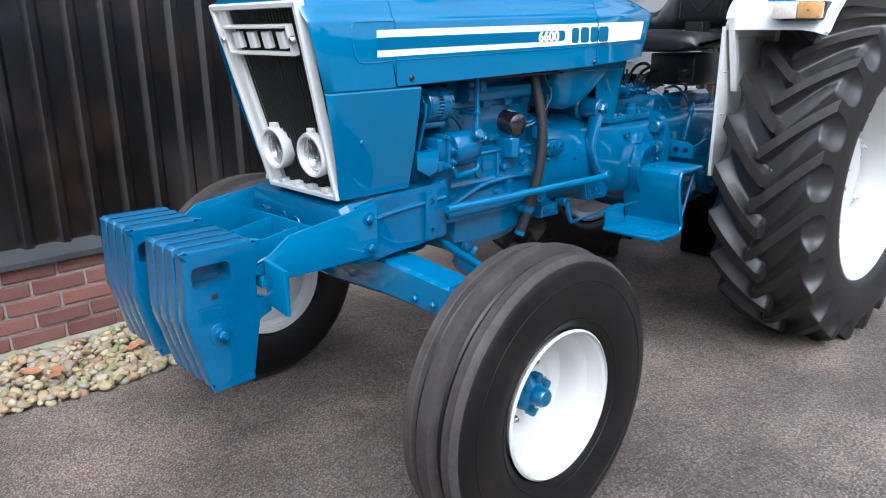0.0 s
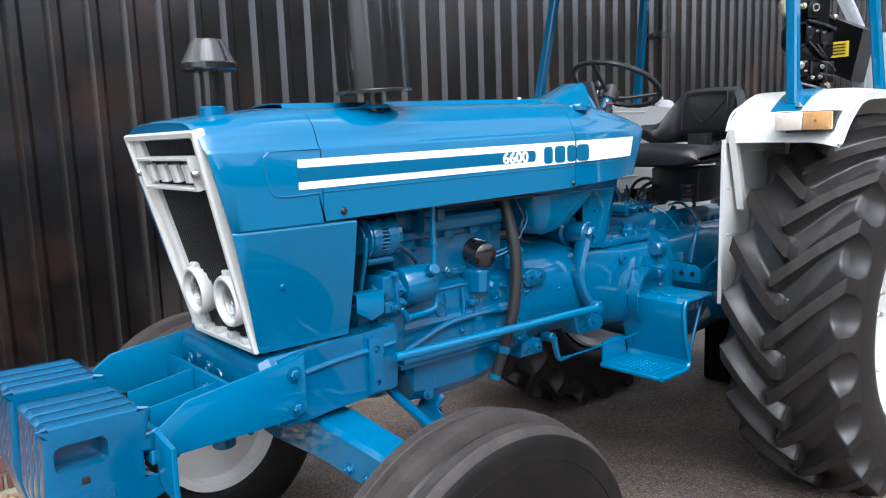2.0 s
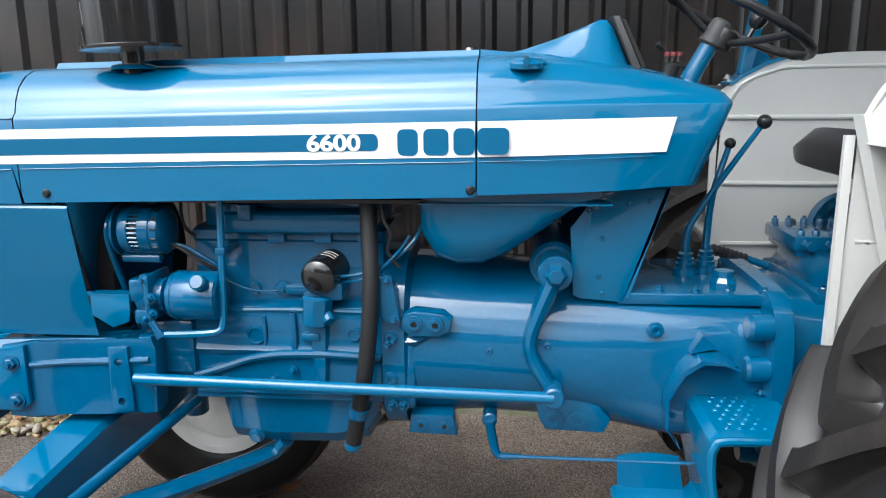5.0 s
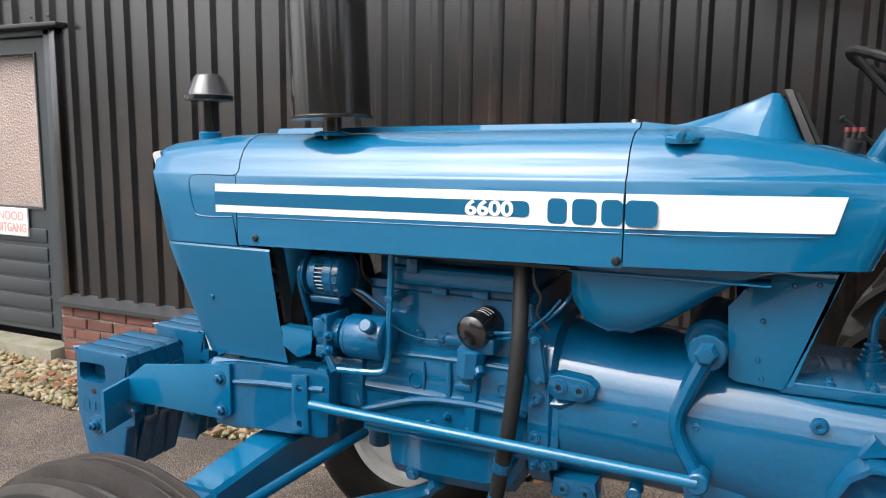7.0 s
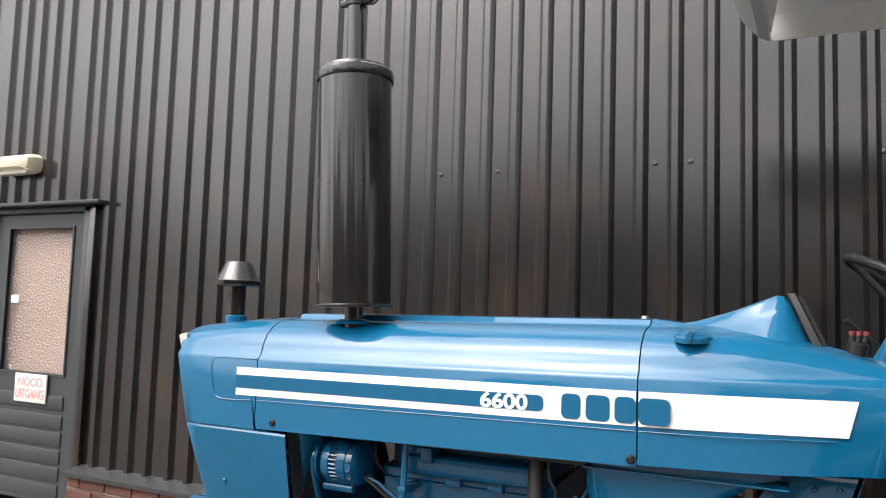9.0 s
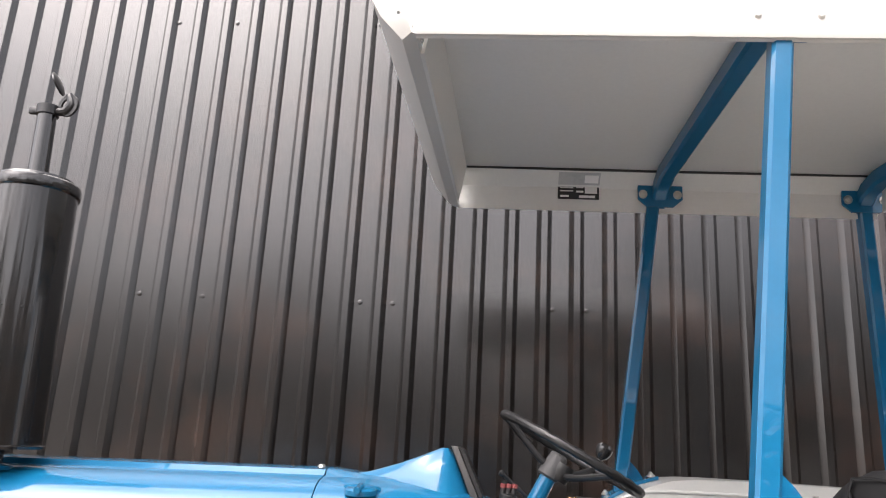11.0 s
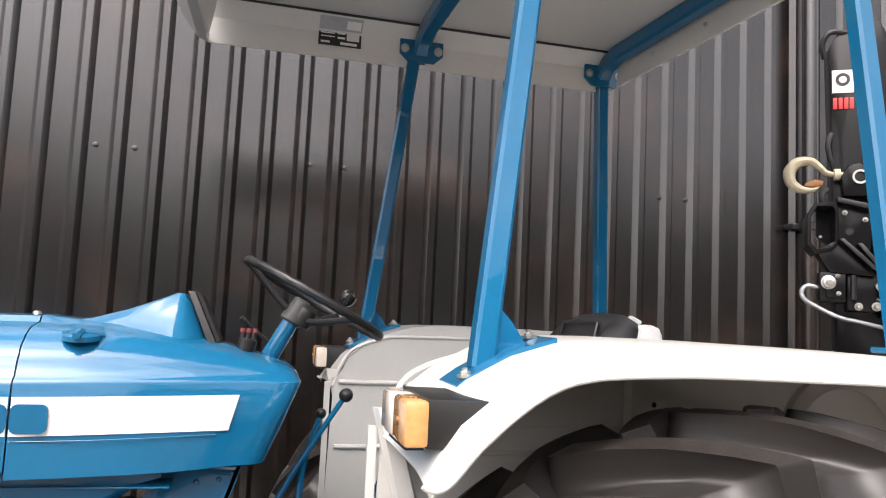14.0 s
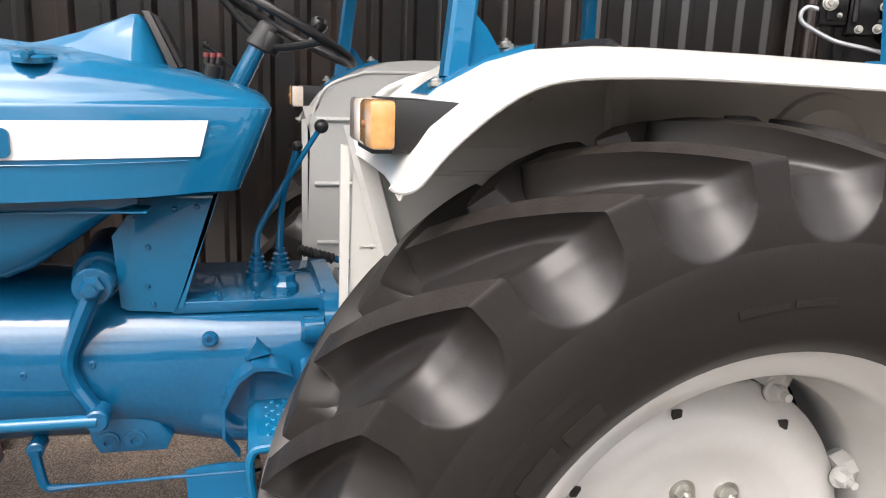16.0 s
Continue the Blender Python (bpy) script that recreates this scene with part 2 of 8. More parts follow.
def pebbles():
    m = shader("river_pebbles", (0.36, 0.30, 0.20), 0.7, vary=0.2, scale=20, bump=0.2, dirt_or_tint=(0.14, 0.16, 0.04), dirt_or_tint_amount=0.4)
    n, l = m.node_tree.nodes, m.node_tree.links
    b = n["Principled BSDF"]
    geo, ramp, mx = n.new("ShaderNodeNewGeometry"), n.new("ShaderNodeValToRGB"), n.new("ShaderNodeMixRGB")
    r = ramp.color_ramp
    r.interpolation = "CONSTANT"
    cols = [(0.29, 0.22, 0.11), (0.15, 0.075, 0.04), (0.19, 0.17, 0.14), (0.33, 0.28, 0.19), (0.12, 0.125, 0.035), (0.25, 0.16, 0.07), (0.16, 0.135, 0.06)]
    r.elements[0].color, r.elements[1].color, r.elements[1].position = (*cols[0], 1), (*cols[1], 1), 1 / 7
    for i in range(2, 7):
        e = r.elements.new(i / 7)
        e.color = (*cols[i], 1)
    l.new(geo.outputs["Random Per Island"], ramp.inputs["Fac"])
    old = b.inputs["Base Color"].links[0].from_socket
    mx.inputs["Fac"].default_value = 0.75
    l.new(old, mx.inputs["Color1"])
    l.new(ramp.outputs["Color"], mx.inputs["Color2"])
    l.new(mx.outputs["Color"], b.inputs["Base Color"])
    return m


ASPHALT, PEBBLE = asphalt(), pebbles()


def glass(name, colour, rough, bump=0.0, bump_scale=60):
    m = bpy.data.materials.new(name)
    m.use_nodes = True
    n, l = m.node_tree.nodes, m.node_tree.links
    b = n["Principled BSDF"]
    b.inputs["Base Color"].default_value = (*colour, 1)
    b.inputs["Roughness"].default_value, b.inputs["Transmission Weight"].default_value = rough, 1.0
    if bump:
        co, tex, bp = n.new("ShaderNodeTexCoord"), n.new("ShaderNodeTexVoronoi"), n.new("ShaderNodeBump")
        tex.inputs["Scale"].default_value = bump_scale
        l.new(co.outputs["Object"], tex.inputs["Vector"])
        bp.inputs["Strength"].default_value, bp.inputs["Distance"].default_value = bump, 0.01
        l.new(tex.outputs["Distance"], bp.inputs["Height"])
        l.new(bp.outputs["Normal"], b.inputs["Normal"])
    return m


PATTERNED = glass("patterned_glass", (0.80, 0.72, 0.68), 0.3, 1.0, 70)
LAMPGLASS = glass("headlamp_glass", (0.95, 0.95, 0.93), 0.05, 0.25, 120)


# ---- building blocks ----
def thing(name, label, category, at=(0, 0, 0), group="", kind=""):
    ob = new(name)
    ob.location = at
    ob.empty_display_size = 0.1
    return tagged(ob, label, category, group, kind)


SHIFT = Vector((0, 0, 0))      # where the group of parts being built sits, against the plan that its numbers follow


def part(name, bm, material, parent=None, label="", smooth=35):
    bmesh.ops.translate(bm, vec=SHIFT, verts=bm.verts)
    bmesh.ops.recalc_face_normals(bm, faces=bm.faces)
    me = bpy.data.meshes.new(name)
    bm.to_mesh(me)
    bm.free()
    me.materials.append(material)
    if smooth:
        me.shade_smooth()
        me.set_sharp_from_angle(angle=radians(smooth))
    ob = new(name, me)
    if parent:
        ob.parent = parent
        ob.matrix_parent_inverse = Matrix.Translation(-Vector(parent.location)) if parent.parent is None else Matrix()
    if label:
        ob["label"] = label
    return ob


def twin(ob, offset, parent=None):
    """Another piece on the same mesh, moved by offset."""
    o = new(ob.name.split(".")[0], ob.data)
    o.parent = parent or ob.parent
    o.matrix_parent_inverse = ob.matrix_parent_inverse
    o.location = Vector(ob.location) + Vector(offset)
    if "label" in ob:
        o["label"] = ob["label"]
    return o


def B():
    return bmesh.new()


def box(bm, x0, x1, y0, y1, z0, z1, bev=0.0, seg=2):
    r = bmesh.ops.create_cube(bm, size=1)
    vs = r["verts"]
    for v in vs:
        v.co = Vector(((x0 + x1) / 2 + v.co.x * (x1 - x0), (y0 + y1) / 2 + v.co.y * (y1 - y0), (z0 + z1) / 2 + v.co.z * (z1 - z0)))
    if bev:
        es = list({e for v in vs for e in v.link_edges})
        bmesh.ops.bevel(bm, geom=es, offset=bev, segments=seg, affect="EDGES", profile=0.5)
    return bm


def axes(d):
    d = Vector(d).normalized()
    u = d.cross(Vector((0, 0, 1)) if abs(d.z) < 0.9 else Vector((1, 0, 0))).normalized()
    return d, u, d.cross(u)


def loft(bm, rings, closed=True, caps=True):
    """Skin over rings of equally many points."""
    rows = [[bm.verts.new(p) for p in ring] for ring in rings]
    n = len(rows[0])
    for a, b in zip(rows, rows[1:]):
        for i in range(n if closed else n - 1):
            j = (i + 1) % n
            bm.faces.new((a[i], a[j], b[j], b[i]))
    if caps and closed:
        bm.faces.new(rows[0][::-1])
        bm.faces.new(rows[-1])
    return bm


def lathe(bm, profile, at, axis, seg=32, close=False):
    """Turn (radius, along) points about the axis through at."""
    d, u, w = axes(axis)
    at = Vector(at)
    rows = []
    for r, a in profile:
        if r < 1e-6:
            rows.append([bm.verts.new(at + d * a)])
        else:
            rows.append([bm.verts.new(at + d * a + (u * math.cos(t) + w * math.sin(t)) * r) for t in (2 * math.pi * i / seg for i in range(seg))])
    pairs = list(zip(rows, rows[1:]))
    if close:
        pairs.append((rows[-1], rows[0]))
    for a, b in pairs:
        for i in range(seg):
            j = (i + 1) % seg
            q = [a[0]] if len(a) == 1 else [a[i], a[j]]
            q += [b[0]] if len(b) == 1 else [b[j], b[i]]
            if len(q) > 2:
                bm.faces.new(q)
    return bm


def rod(bm, p0, p1, r0, r1=None, seg=16, bev=0.0):
    p0, p1 = Vector(p0), Vector(p1)
    r1 = r0 if r1 is None else r1
    L = (p1 - p0).length
    prof = [(0, 0), (r0 - bev, 0), (r0, bev), (r1, L - bev), (r1 - bev, L), (0, L)] if bev else [(0, 0), (r0, 0), (r1, L), (0, L)]
    return lathe(bm, prof, p0, p1 - p0, seg)


def spline(pts, n=8):
    pts = [Vector(p) for p in pts]
    out = []
    for i in range(len(pts) - 1):
        p0, p1, p2, p3 = pts[max(i - 1, 0)], pts[i], pts[i + 1], pts[min(i + 2, len(pts) - 1)]
        for k in range(n):
            t = k / n
            out.append(0.5 * (2 * p1 + (p2 - p0) * t + (2 * p0 - 5 * p1 + 4 * p2 - p3) * t * t + (3 * p1 - p0 - 3 * p2 + p3) * t ** 3))
    return out + [pts[-1]]


def tube(bm, pts, r, seg=10, n=6, flat=1.0):
    """A round bar along smoothed points; r may be a list, one per given point."""
    given = len(pts)
    path = spline(pts, n) if n > 1 else [Vector(p) for p in pts]
    rings, u = [], None
    for i, p in enumerate(path):
        d = (path[min(i + 1, len(path) - 1)] - path[max(i - 1, 0)]).normalized()
        if u is None:
            u = axes(d)[1]
        u = (u - d * u.dot(d)).normalized()
        w = d.cross(u)
        if isinstance(r, (list, tuple)):
            s = i / (len(path) - 1) * (given - 1)
            k = min(int(s), given - 2)
            rr = r[k] + (r[k + 1] - r[k]) * (s - k)
        else:
            rr = r
        rings.append([p + (u * math.cos(a) + w * math.sin(a) * flat) * rr for a in (2 * math.pi * k / seg for k in range(seg))])
    return loft(bm, rings)


def slab(bm, outline, lo, hi, plane="xz", holes=(), bev=0.0):
    """A plate with the outline (and holes) in a plane, from lo to hi across it."""
    def at(p, h):
        a, b = p
        return {"xz": (a, h, b), "xy": (a, b, h), "yz": (h, a, b)}[plane]
    loops = []
    for h in (lo, hi):
        es, sets = [], []
        for poly in (outline, *holes):
            vs = [bm.verts.new(at(p, h)) for p in poly]
            es += [bm.edges.new((vs[i], vs[(i + 1) % len(vs)])) for i in range(len(vs))]
            sets.append(vs)
        if holes:
            bmesh.ops.triangle_fill(bm, edges=es, use_beauty=True)
        else:
            bm.faces.new(sets[0])
        loops.append(sets)
    side = []
    for a, b in zip(*loops):
        for i in range(len(a)):
            j = (i + 1) % len(a)
            side.append(bm.faces.new((a[i], a[j], b[j], b[i])))
    if bev:
        rim = [e for vs in (loops[0][0], loops[1][0]) for i in range(len(vs)) for e in [bm.edges.get((vs[i], vs[(i + 1) % len(vs)]))] if e]
        bmesh.ops.bevel(bm, geom=rim, offset=bev, segments=2, affect="EDGES", profile=0.5)
    return bm


def ring(cx, cz, r, n=16, a0=0.0):
    return [(cx + r * math.cos(a0 + 2 * math.pi * i / n), cz + r * math.sin(a0 + 2 * math.pi * i / n)) for i in range(n)]


def round_rect(x0, x1, z0, z1, r, n=4):
    out = []
    for cx, cz, a in ((x1 - r, z1 - r, 0), (x0 + r, z1 - r, 90), (x0 + r, z0 + r, 180), (x1 - r, z0 + r, 270)):
        out += [(cx + r * math.cos(radians(a + 90 * i / n)), cz + r * math.sin(radians(a + 90 * i / n))) for i in range(n + 1)]
    return out


def bolt(bm, at, axis, r=0.011, h=0.012, washer=True):
    d, u, w = axes(axis)
    at = Vector(at)
    if washer:
        rod(bm, at - d * 0.002, at + d * 0.003, r * 1.45, seg=16)
    lathe(bm, [(0, -0.002), (r, -0.002), (r, h * 0.8), (r * 0.8, h), (0, h)], at, d, 6)
    rod(bm, at + d * h * 0.9, at + d * h * 1.6, r * 0.5, seg=10)
    return bm


def text_mesh(body, size, material, name, parent, m, label="", weight=0.02):
    cu = bpy.data.curves.new(name, "FONT")
    cu.body, cu.size, cu.align_x, cu.align_y, cu.extrude, cu.offset = body, size, "CENTER", "CENTER", 0.0008, size * weight
    tmp = new("lettering_curve", cu)
    me = bpy.data.meshes.new_from_object(tmp.evaluated_get(bpy.context.evaluated_depsgraph_get()))
    bpy.data.objects.remove(tmp)
    bpy.data.curves.remove(cu)
    me.name = name
    me.transform(Matrix.Translation(SHIFT) @ m)
    me.materials.clear()
    me.materials.append(material)
    ob = new(name, me)
    if parent:
        ob.parent = parent
        ob.matrix_parent_inverse = Matrix.Translation(-Vector(parent.location)) if parent.parent is None else Matrix()
    if label:
        ob["label"] = label
    return ob


# ---- the yard and the shed wall ----
WALL = 3.95          # the flat of the cladding
PITCH = 0.1525       # rib to rib
LEDGE = 0.46         # top of the brick plinth
DOOR0, DOOR1 = -2.00, -0.90

bm = B()
box(bm, -1500, 1500, -1500, 1500, -0.6, 0.0)
tagged(part("ground", bm, ASPHALT, smooth=0), "dark worn asphalt yard, slightly damp", "ground", kind="structure")


def cladding(x0, x1, z0, z1, name):
    """Trapezoid-ribbed sheet: broad flats with narrow ribs standing proud."""
    prof, x = [], x0
    while x < x1 - 1e-6:
        e = min(x + PITCH, x1)
        for dx, dy in ((0, 0), (0.080, 0), (0.102, -0.027), (0.130, -0.027), (0.1515, 0)):
            if x + dx <= e:
                prof.append((x + dx, WALL + dy))
        x = e
    prof.append((x1, WALL))
    bm = B()
    slab(bm, prof + [(x1, WALL + 0.012), (x0, WALL + 0.012)], z0, z1, "xy")
    return part(name, bm, CLAD, smooth=20)


wall = B()
box(wall, -14, 22, WALL + 0.11, WALL + 0.35, -0.3, 7.0)
wall = tagged(part("wall_north", wall, DARKMETAL, smooth=0), "tall shed wall clad in black ribbed steel sheet", "wall", kind="structure")
SHEET = PITCH * 6
x = -13.0 - (-13.0 - 0.803) % PITCH
k = 0
while x < 20:
    x1 = x + SHEET
    if x1 > DOOR0 and x < DOOR1:
        for a, b, z0 in ((x, min(x1, DOOR0), LEDGE + 0.005), (max(x, DOOR0), min(x1, DOOR1), 2.17), (max(x, DOOR1), x1, LEDGE + 0.005)):
            if b - a > 0.02:
                ob = cladding(a, b, z0, 7.0, "cladding_sheet")
                ob.parent = wall
    else:
        ob = cladding(x, x1, LEDGE + 0.005, 7.0, "cladding_sheet")
        ob.parent = wall
    x = x1
    k += 1

# fixing screws in the flats
scr = B()
lathe(scr, [(0, 0.004), (0.006, 0.004), (0.007, 0.0), (0.011, -0.001), (0.012, -0.006)], (0, 0, 0), (0, -1, 0), 10)
screw = part("screw", scr, CLAD, wall)
screw.location = (1.588, WALL - 0.005, 2.235)
for z, xs in ((2.235, (-0.143, 0.012, 1.900, 2.661, 2.815, 3.556, 3.710, 4.44, 4.592, 5.301, 5.451, -0.97, -1.12)), (3.7, (1.57, 1.886, 2.65, 2.804, 3.547, 3.7, 4.47, 5.3))):
    for sx in xs:
        twin(screw, (sx - 1.588, 0, z - 2.235))
for i in range(48):
    sx = 1.588 + (i - 17) * PITCH
    if sx > DOOR1 + 0.05:
        twin(screw, (sx - 1.588, 0, 0.47 - 2.235))

# ledge flashing over the plinth
bm = B()
slab(bm, [(3.82, 0.435), (3.82, 0.460), (3.96, 0.492), (3.99, 0.492), (3.99, 0.435), (3.84, 0.435)], DOOR1 - 0.01, 20.0, "yz")
slab(bm, [(3.82, 0.435), (3.82, 0.460), (3.96, 0.492), (3.99, 0.492), (3.99, 0.435), (3.84, 0.435)], -13, DOOR0 + 0.05, "yz")
tagged(part("trim", bm, FLASH), "dark lead ledge over the brick plinth", "flashing", kind="structure")

# plinth core, with the mortar that the bricks stand in
bm = B()
box(bm, DOOR1, 20, 3.862, 4.0, -0.1, 0.435)
box(bm, -13, DOOR0, 3.862, 4.0, -0.1, 0.435)
plinth = tagged(part("wall_plinth", bm, MORTAR, smooth=0), "low plinth of red brick under the cladding", "plinth", kind="structure")

# concrete edging and gravel strip along the wall
bm = B()
box(bm, DOOR1, 12, 3.80, 3.87, -0.05, 0.075, 0.01)
box(bm, DOOR0 - 0.3, DOOR1, 3.76, 3.96, -0.05, 0.155, 0.012)
box(bm, -10, DOOR0 - 0.3, 3.80, 3.87, -0.05, 0.075, 0.01)
tagged(part("edging", bm, CONCRETE), "mossy concrete edging and door sill", "edging", kind="structure")

# door
door = thing("door_1", "dark grey wooden emergency door with patterned glass", "door", (-1.465, WALL, 0.16), kind="structure")
bm = B()
gx0, gx1, gz0, gz1 = -1.777, -1.135, 1.033, 2.012
slab(bm, [(-1.925, 0.195), (-1.012, 0.195), (-1.012, 2.11), (-1.925, 2.11)], 3.965, 4.01, "xz", holes=[[(gx0, gz0), (gx1, gz0), (gx1, gz1), (gx0, gz1)]])
for z in (0.899, 0.775, 0.664, 0.55, 0.441, 0.329):
    box(bm, -1.79, -1.12, 3.955, 3.97, z - 0.098, z - 0.008, 0.004)
leaf = part("door_leaf", bm, DOORPAINT, door)
bm = B()
for a in ((-1.985, -1.93, 0.15, 2.15), (-1.007, -0.945, 0.15, 2.15)):
    box(bm, a[0], a[1], 3.93, 4.03, a[2], a[3], 0.004)
box(bm, -1.985, -0.945, 3.93, 4.03, 2.115, 2.155, 0.004)
part("door_frame", bm, DOORPAINT, door)
bm = B()
box(bm, -2.10, -0.80, 3.86, 3.99, 2.156, 2.182, 0.006)
part("drip_rail", bm, FLASH, door)
bm = B()
box(bm, -0.94, -0.885, 3.915, 3.99, LEDGE, 2.156, 0.004)
part("corner_trim", bm, CLAD, door)
bm = B()
box(bm, gx0 - 0.005, gx1 + 0.005, 3.982, 3.988, gz0 - 0.005, gz1 + 0.005)
part("pane", bm, PATTERNED, door, "obscured patterned glass").visible_shadow = False
bm = B()
for a in ((gx0 - 0.012, gx0, gz0, gz1), (gx1, gx1 + 0.012, gz0, gz1), (gx0 - 0.012, gx1 + 0.012, gz0 - 0.014, gz0), (gx0 - 0.012, gx1 + 0.012, gz1, gz1 + 0.012)):
    box(bm, a[0], a[1], 3.955, 3.975, a[2], a[3])
part("glazing_bead", bm, DOORPAINT, door)
# unseen sheet, added to brighten the pane to its mottled brown
bm = B()
box(bm, gx0 - 0.3, gx1 + 0.2, 4.02, 4.028, 0.9, 2.15)
part("blind", bm, shader("brown_curtain", (0.42, 0.28, 0.22), 0.9, vary=0.3, scale=5), door, "brown sheet added behind the glass")
bm = B()
box(bm, -1.865, -1.825, 3.952, 3.966, 1.02, 1.24, 0.004)
plate = part("handle_plate", bm, CREAM, door)
bm = B()
tube(bm, [(-1.845, 3.955, 1.135), (-1.845, 3.91, 1.135), (-1.865, 3.905, 1.135), (-1.955, 3.905, 1.13)], 0.009)
part("door_handle", bm, CREAM, plate)
bm = B()
box(bm, -1.586, -1.272, 3.941, 3.953, 0.835, 1.022, 0.002)
sign = tagged(part("door_sign", bm, PAPER), "white emergency exit sign with faded red lettering", "sign")
for body, z in (("NOOD", 0.966), ("UITGANG", 0.888)):
    text_mesh(body, 0.082, PINKRED, "lettering", sign, Matrix.Translation((-1.429, 3.9395, z)) @ Euler((radians(90), 0, 0)).to_matrix().to_4x4() @ Matrix.Diagonal((0.95 if body == "NOOD" else 0.78, 1, 1, 1)))
bm = B()
box(bm, -1.74, -1.66, 3.974, 3.981, 1.495, 1.55, 0.001)
tagged(part("letter_sticker", bm, PAPER), "small white sticker on the door glass", "sticker")

# bulkhead lamp over the door
lamp = thing("wall_lamp", "cream plastic bulkhead lamp on the shed wall", "lamp", (-1.64, 3.93, 2.455))
bm = B()
loft(bm, [[(-1.64 + sx * w, y, 2.455 + sz * h) for sx, sz in ((-1, -0.4), (-0.9, -1), (0.9, -1), (1, -0.4), (1, 0.6), (0.8, 1), (-0.8, 1), (-1, 0.6))] for y, w, h in ((3.93, 0.19, 0.062), (3.88, 0.19, 0.062), (3.83, 0.165, 0.05), (3.81, 0.12, 0.03))])
part("lamp_body", bm, CREAM, lamp)
bm = B()
loft(bm, [[(-1.64 + sx * w, 3.87 + sy * d, z) for sx, sy in ((-1, -1), (1, -1), (1, 1), (-1, 1))] for z, w, d in ((2.397, 0.17, 0.045), (2.380, 0.15, 0.035))])
part("diffuser", bm, PAPER, lamp)

# downpipe
pipe = thing("downpipe", "dark grey round downpipe clipped to the wall", "downpipe", (6.12, 3.85, 0.2))
bm = B()
rod(bm, (6.12, 3.85, 0.05), (6.12, 3.85, 7.0), 0.04, seg=20)
part("pipe", bm, CLAD, pipe)
for z in (1.0, 2.14, 4.2):
    bm = B()
    rod(bm, (6.12, 3.85, z - 0.02), (6.12, 3.85, z + 0.02), 0.046, seg=20)
    box(bm, 6.04, 6.20, 3.88, 3.95, z - 0.015, z + 0.015, 0.003)
    part("pipe_clip", bm, DARKMETAL, pipe)

# ---- distance: a belt of bare trees and hedge across the open side of the yard ----
def tree_belt():
    rg = np.random.RandomState(2)
    V, F = [], []
    for k in range(5200):
        a = rg.uniform(math.pi * 1.30, math.pi * 1.92)
        R = rg.uniform(38, 46)
        hgt = 7.5 + 1.5 * math.sin(a * 9) + 1.3 * math.sin(a * 23 + 1) + 0.7 * math.sin(a * 51)
        hgt *= 1.15 + 0.15 * min(1.0, max(0.0, (a / math.pi - 1.56) / 0.10))
        z = rg.uniform(0, 1) ** 0.8 * max(1.2, hgt)
        c = np.array([2 + R * math.cos(a), 2 + R * math.sin(a), z])
        i = len(V)
        for _ in range(3):
            V.append(c + rg.normal(0, 0.75, 3))
        F.append((i, i + 1, i + 2))
    me = bpy.data.meshes.new("backdrop")
    me.from_pydata([tuple(v) for v in V], [], F)
    me.materials.append(shader("winter_hedge", (0.085, 0.08, 0.06), 0.9, vary=0.4, scale=0.3, fine=2))
    return tagged(new("backdrop", me), "far belt of dark winter hedge and trees", "trees", kind="structure")


tree_belt()


# ---- the tractor: it faces -x; CY is its centre line ----
CY = 2.465
tractor = thing("tractor", "restored blue vintage farm tractor with white wheels, fenders and roof", "tractor", (3.0, CY, 0.0))


def mirror(y):
    return 2 * CY - y


def tp(name, bm, material, label="", parent=None, smooth=35):
    return part(name, bm, material, parent or tractor, label, smooth)


def mid(x):
    """The centre line: the tractor stands a little askew to the wall."""
    return 2.442 - 0.03 * (x - 1.79)


def lift(x):
    """The bonnet rises slightly to the rear."""
    return 0.018 * (x - 1.95)


def side_y(x):
    """The near flank of the bonnet, drawn in at the cowl."""
    return 2.169 + (0.0 if x < 2.9 else 0.06 * ((x - 2.9) / 0.43) ** 1.4)


def bonnet_half(x, low=1.208):
    """Half of a bonnet section, from the lower edge up to the middle, as (half width, height)."""
    w, d = mid(x) - side_y(x), lift(x)
    k = min(1.0, w / 0.235)
    return [(w, low + d), (w, 1.30 + d), (w, 1.383 + d)] + [(w - o * k, z + d) for o, z in ((0.004, 1.392), (0.012, 1.398), (0.020, 1.425), (0.036, 1.453), (0.062, 1.475), (0.09, 1.487), (0.12, 1.492))] + [
        (0.092 * k, 1.496 + d), (0.082 * k, 1.508 + d), (0.05 * k, 1.511 + d), (0.0, 1.512 + d)]


def section(half, x_of, c=None):
    c = CY if c is None else c
    return [(x_of(z), c - w, z) for w, z in half] + [(x_of(z), c + w, z) for w, z in half[-2::-1]]


def shell(bm, rings, thick=0.004):
    """Sheet metal: the rings outside, the same rings drawn in by its thickness inside."""
    inner = []
    for r in rings:
        m = sum((Vector(p) for p in r), Vector()) / len(r)
        inner.append([Vector(p) + Vector((0, (m.y - p[1]), (m.z - 0.1 - p[2]))).normalized() * thick for p in r])
    n = len(rings[0])
    a = [[bm.verts.new(p) for p in r] for r in rings]
    b = [[bm.verts.new(p) for p in r] for r in inner]
    for rows in (a, b):
        for p, q in zip(rows, rows[1:]):
            for i in range(n - 1):
                bm.faces.new((p[i], p[i + 1], q[i + 1], q[i]))
    for i in range(len(rings) - 1):
        for k in (0, n - 1):
            bm.faces.new((a[i][k], a[i + 1][k], b[i + 1][k], b[i][k]))
    for i in range(n - 1):
        for k in (0, -1):
            bm.faces.new((a[k][i], a[k][i + 1], b[k][i + 1], b[k][i]))
    return bm


SHIFT = Vector((0.008, -0.04, 0.016))
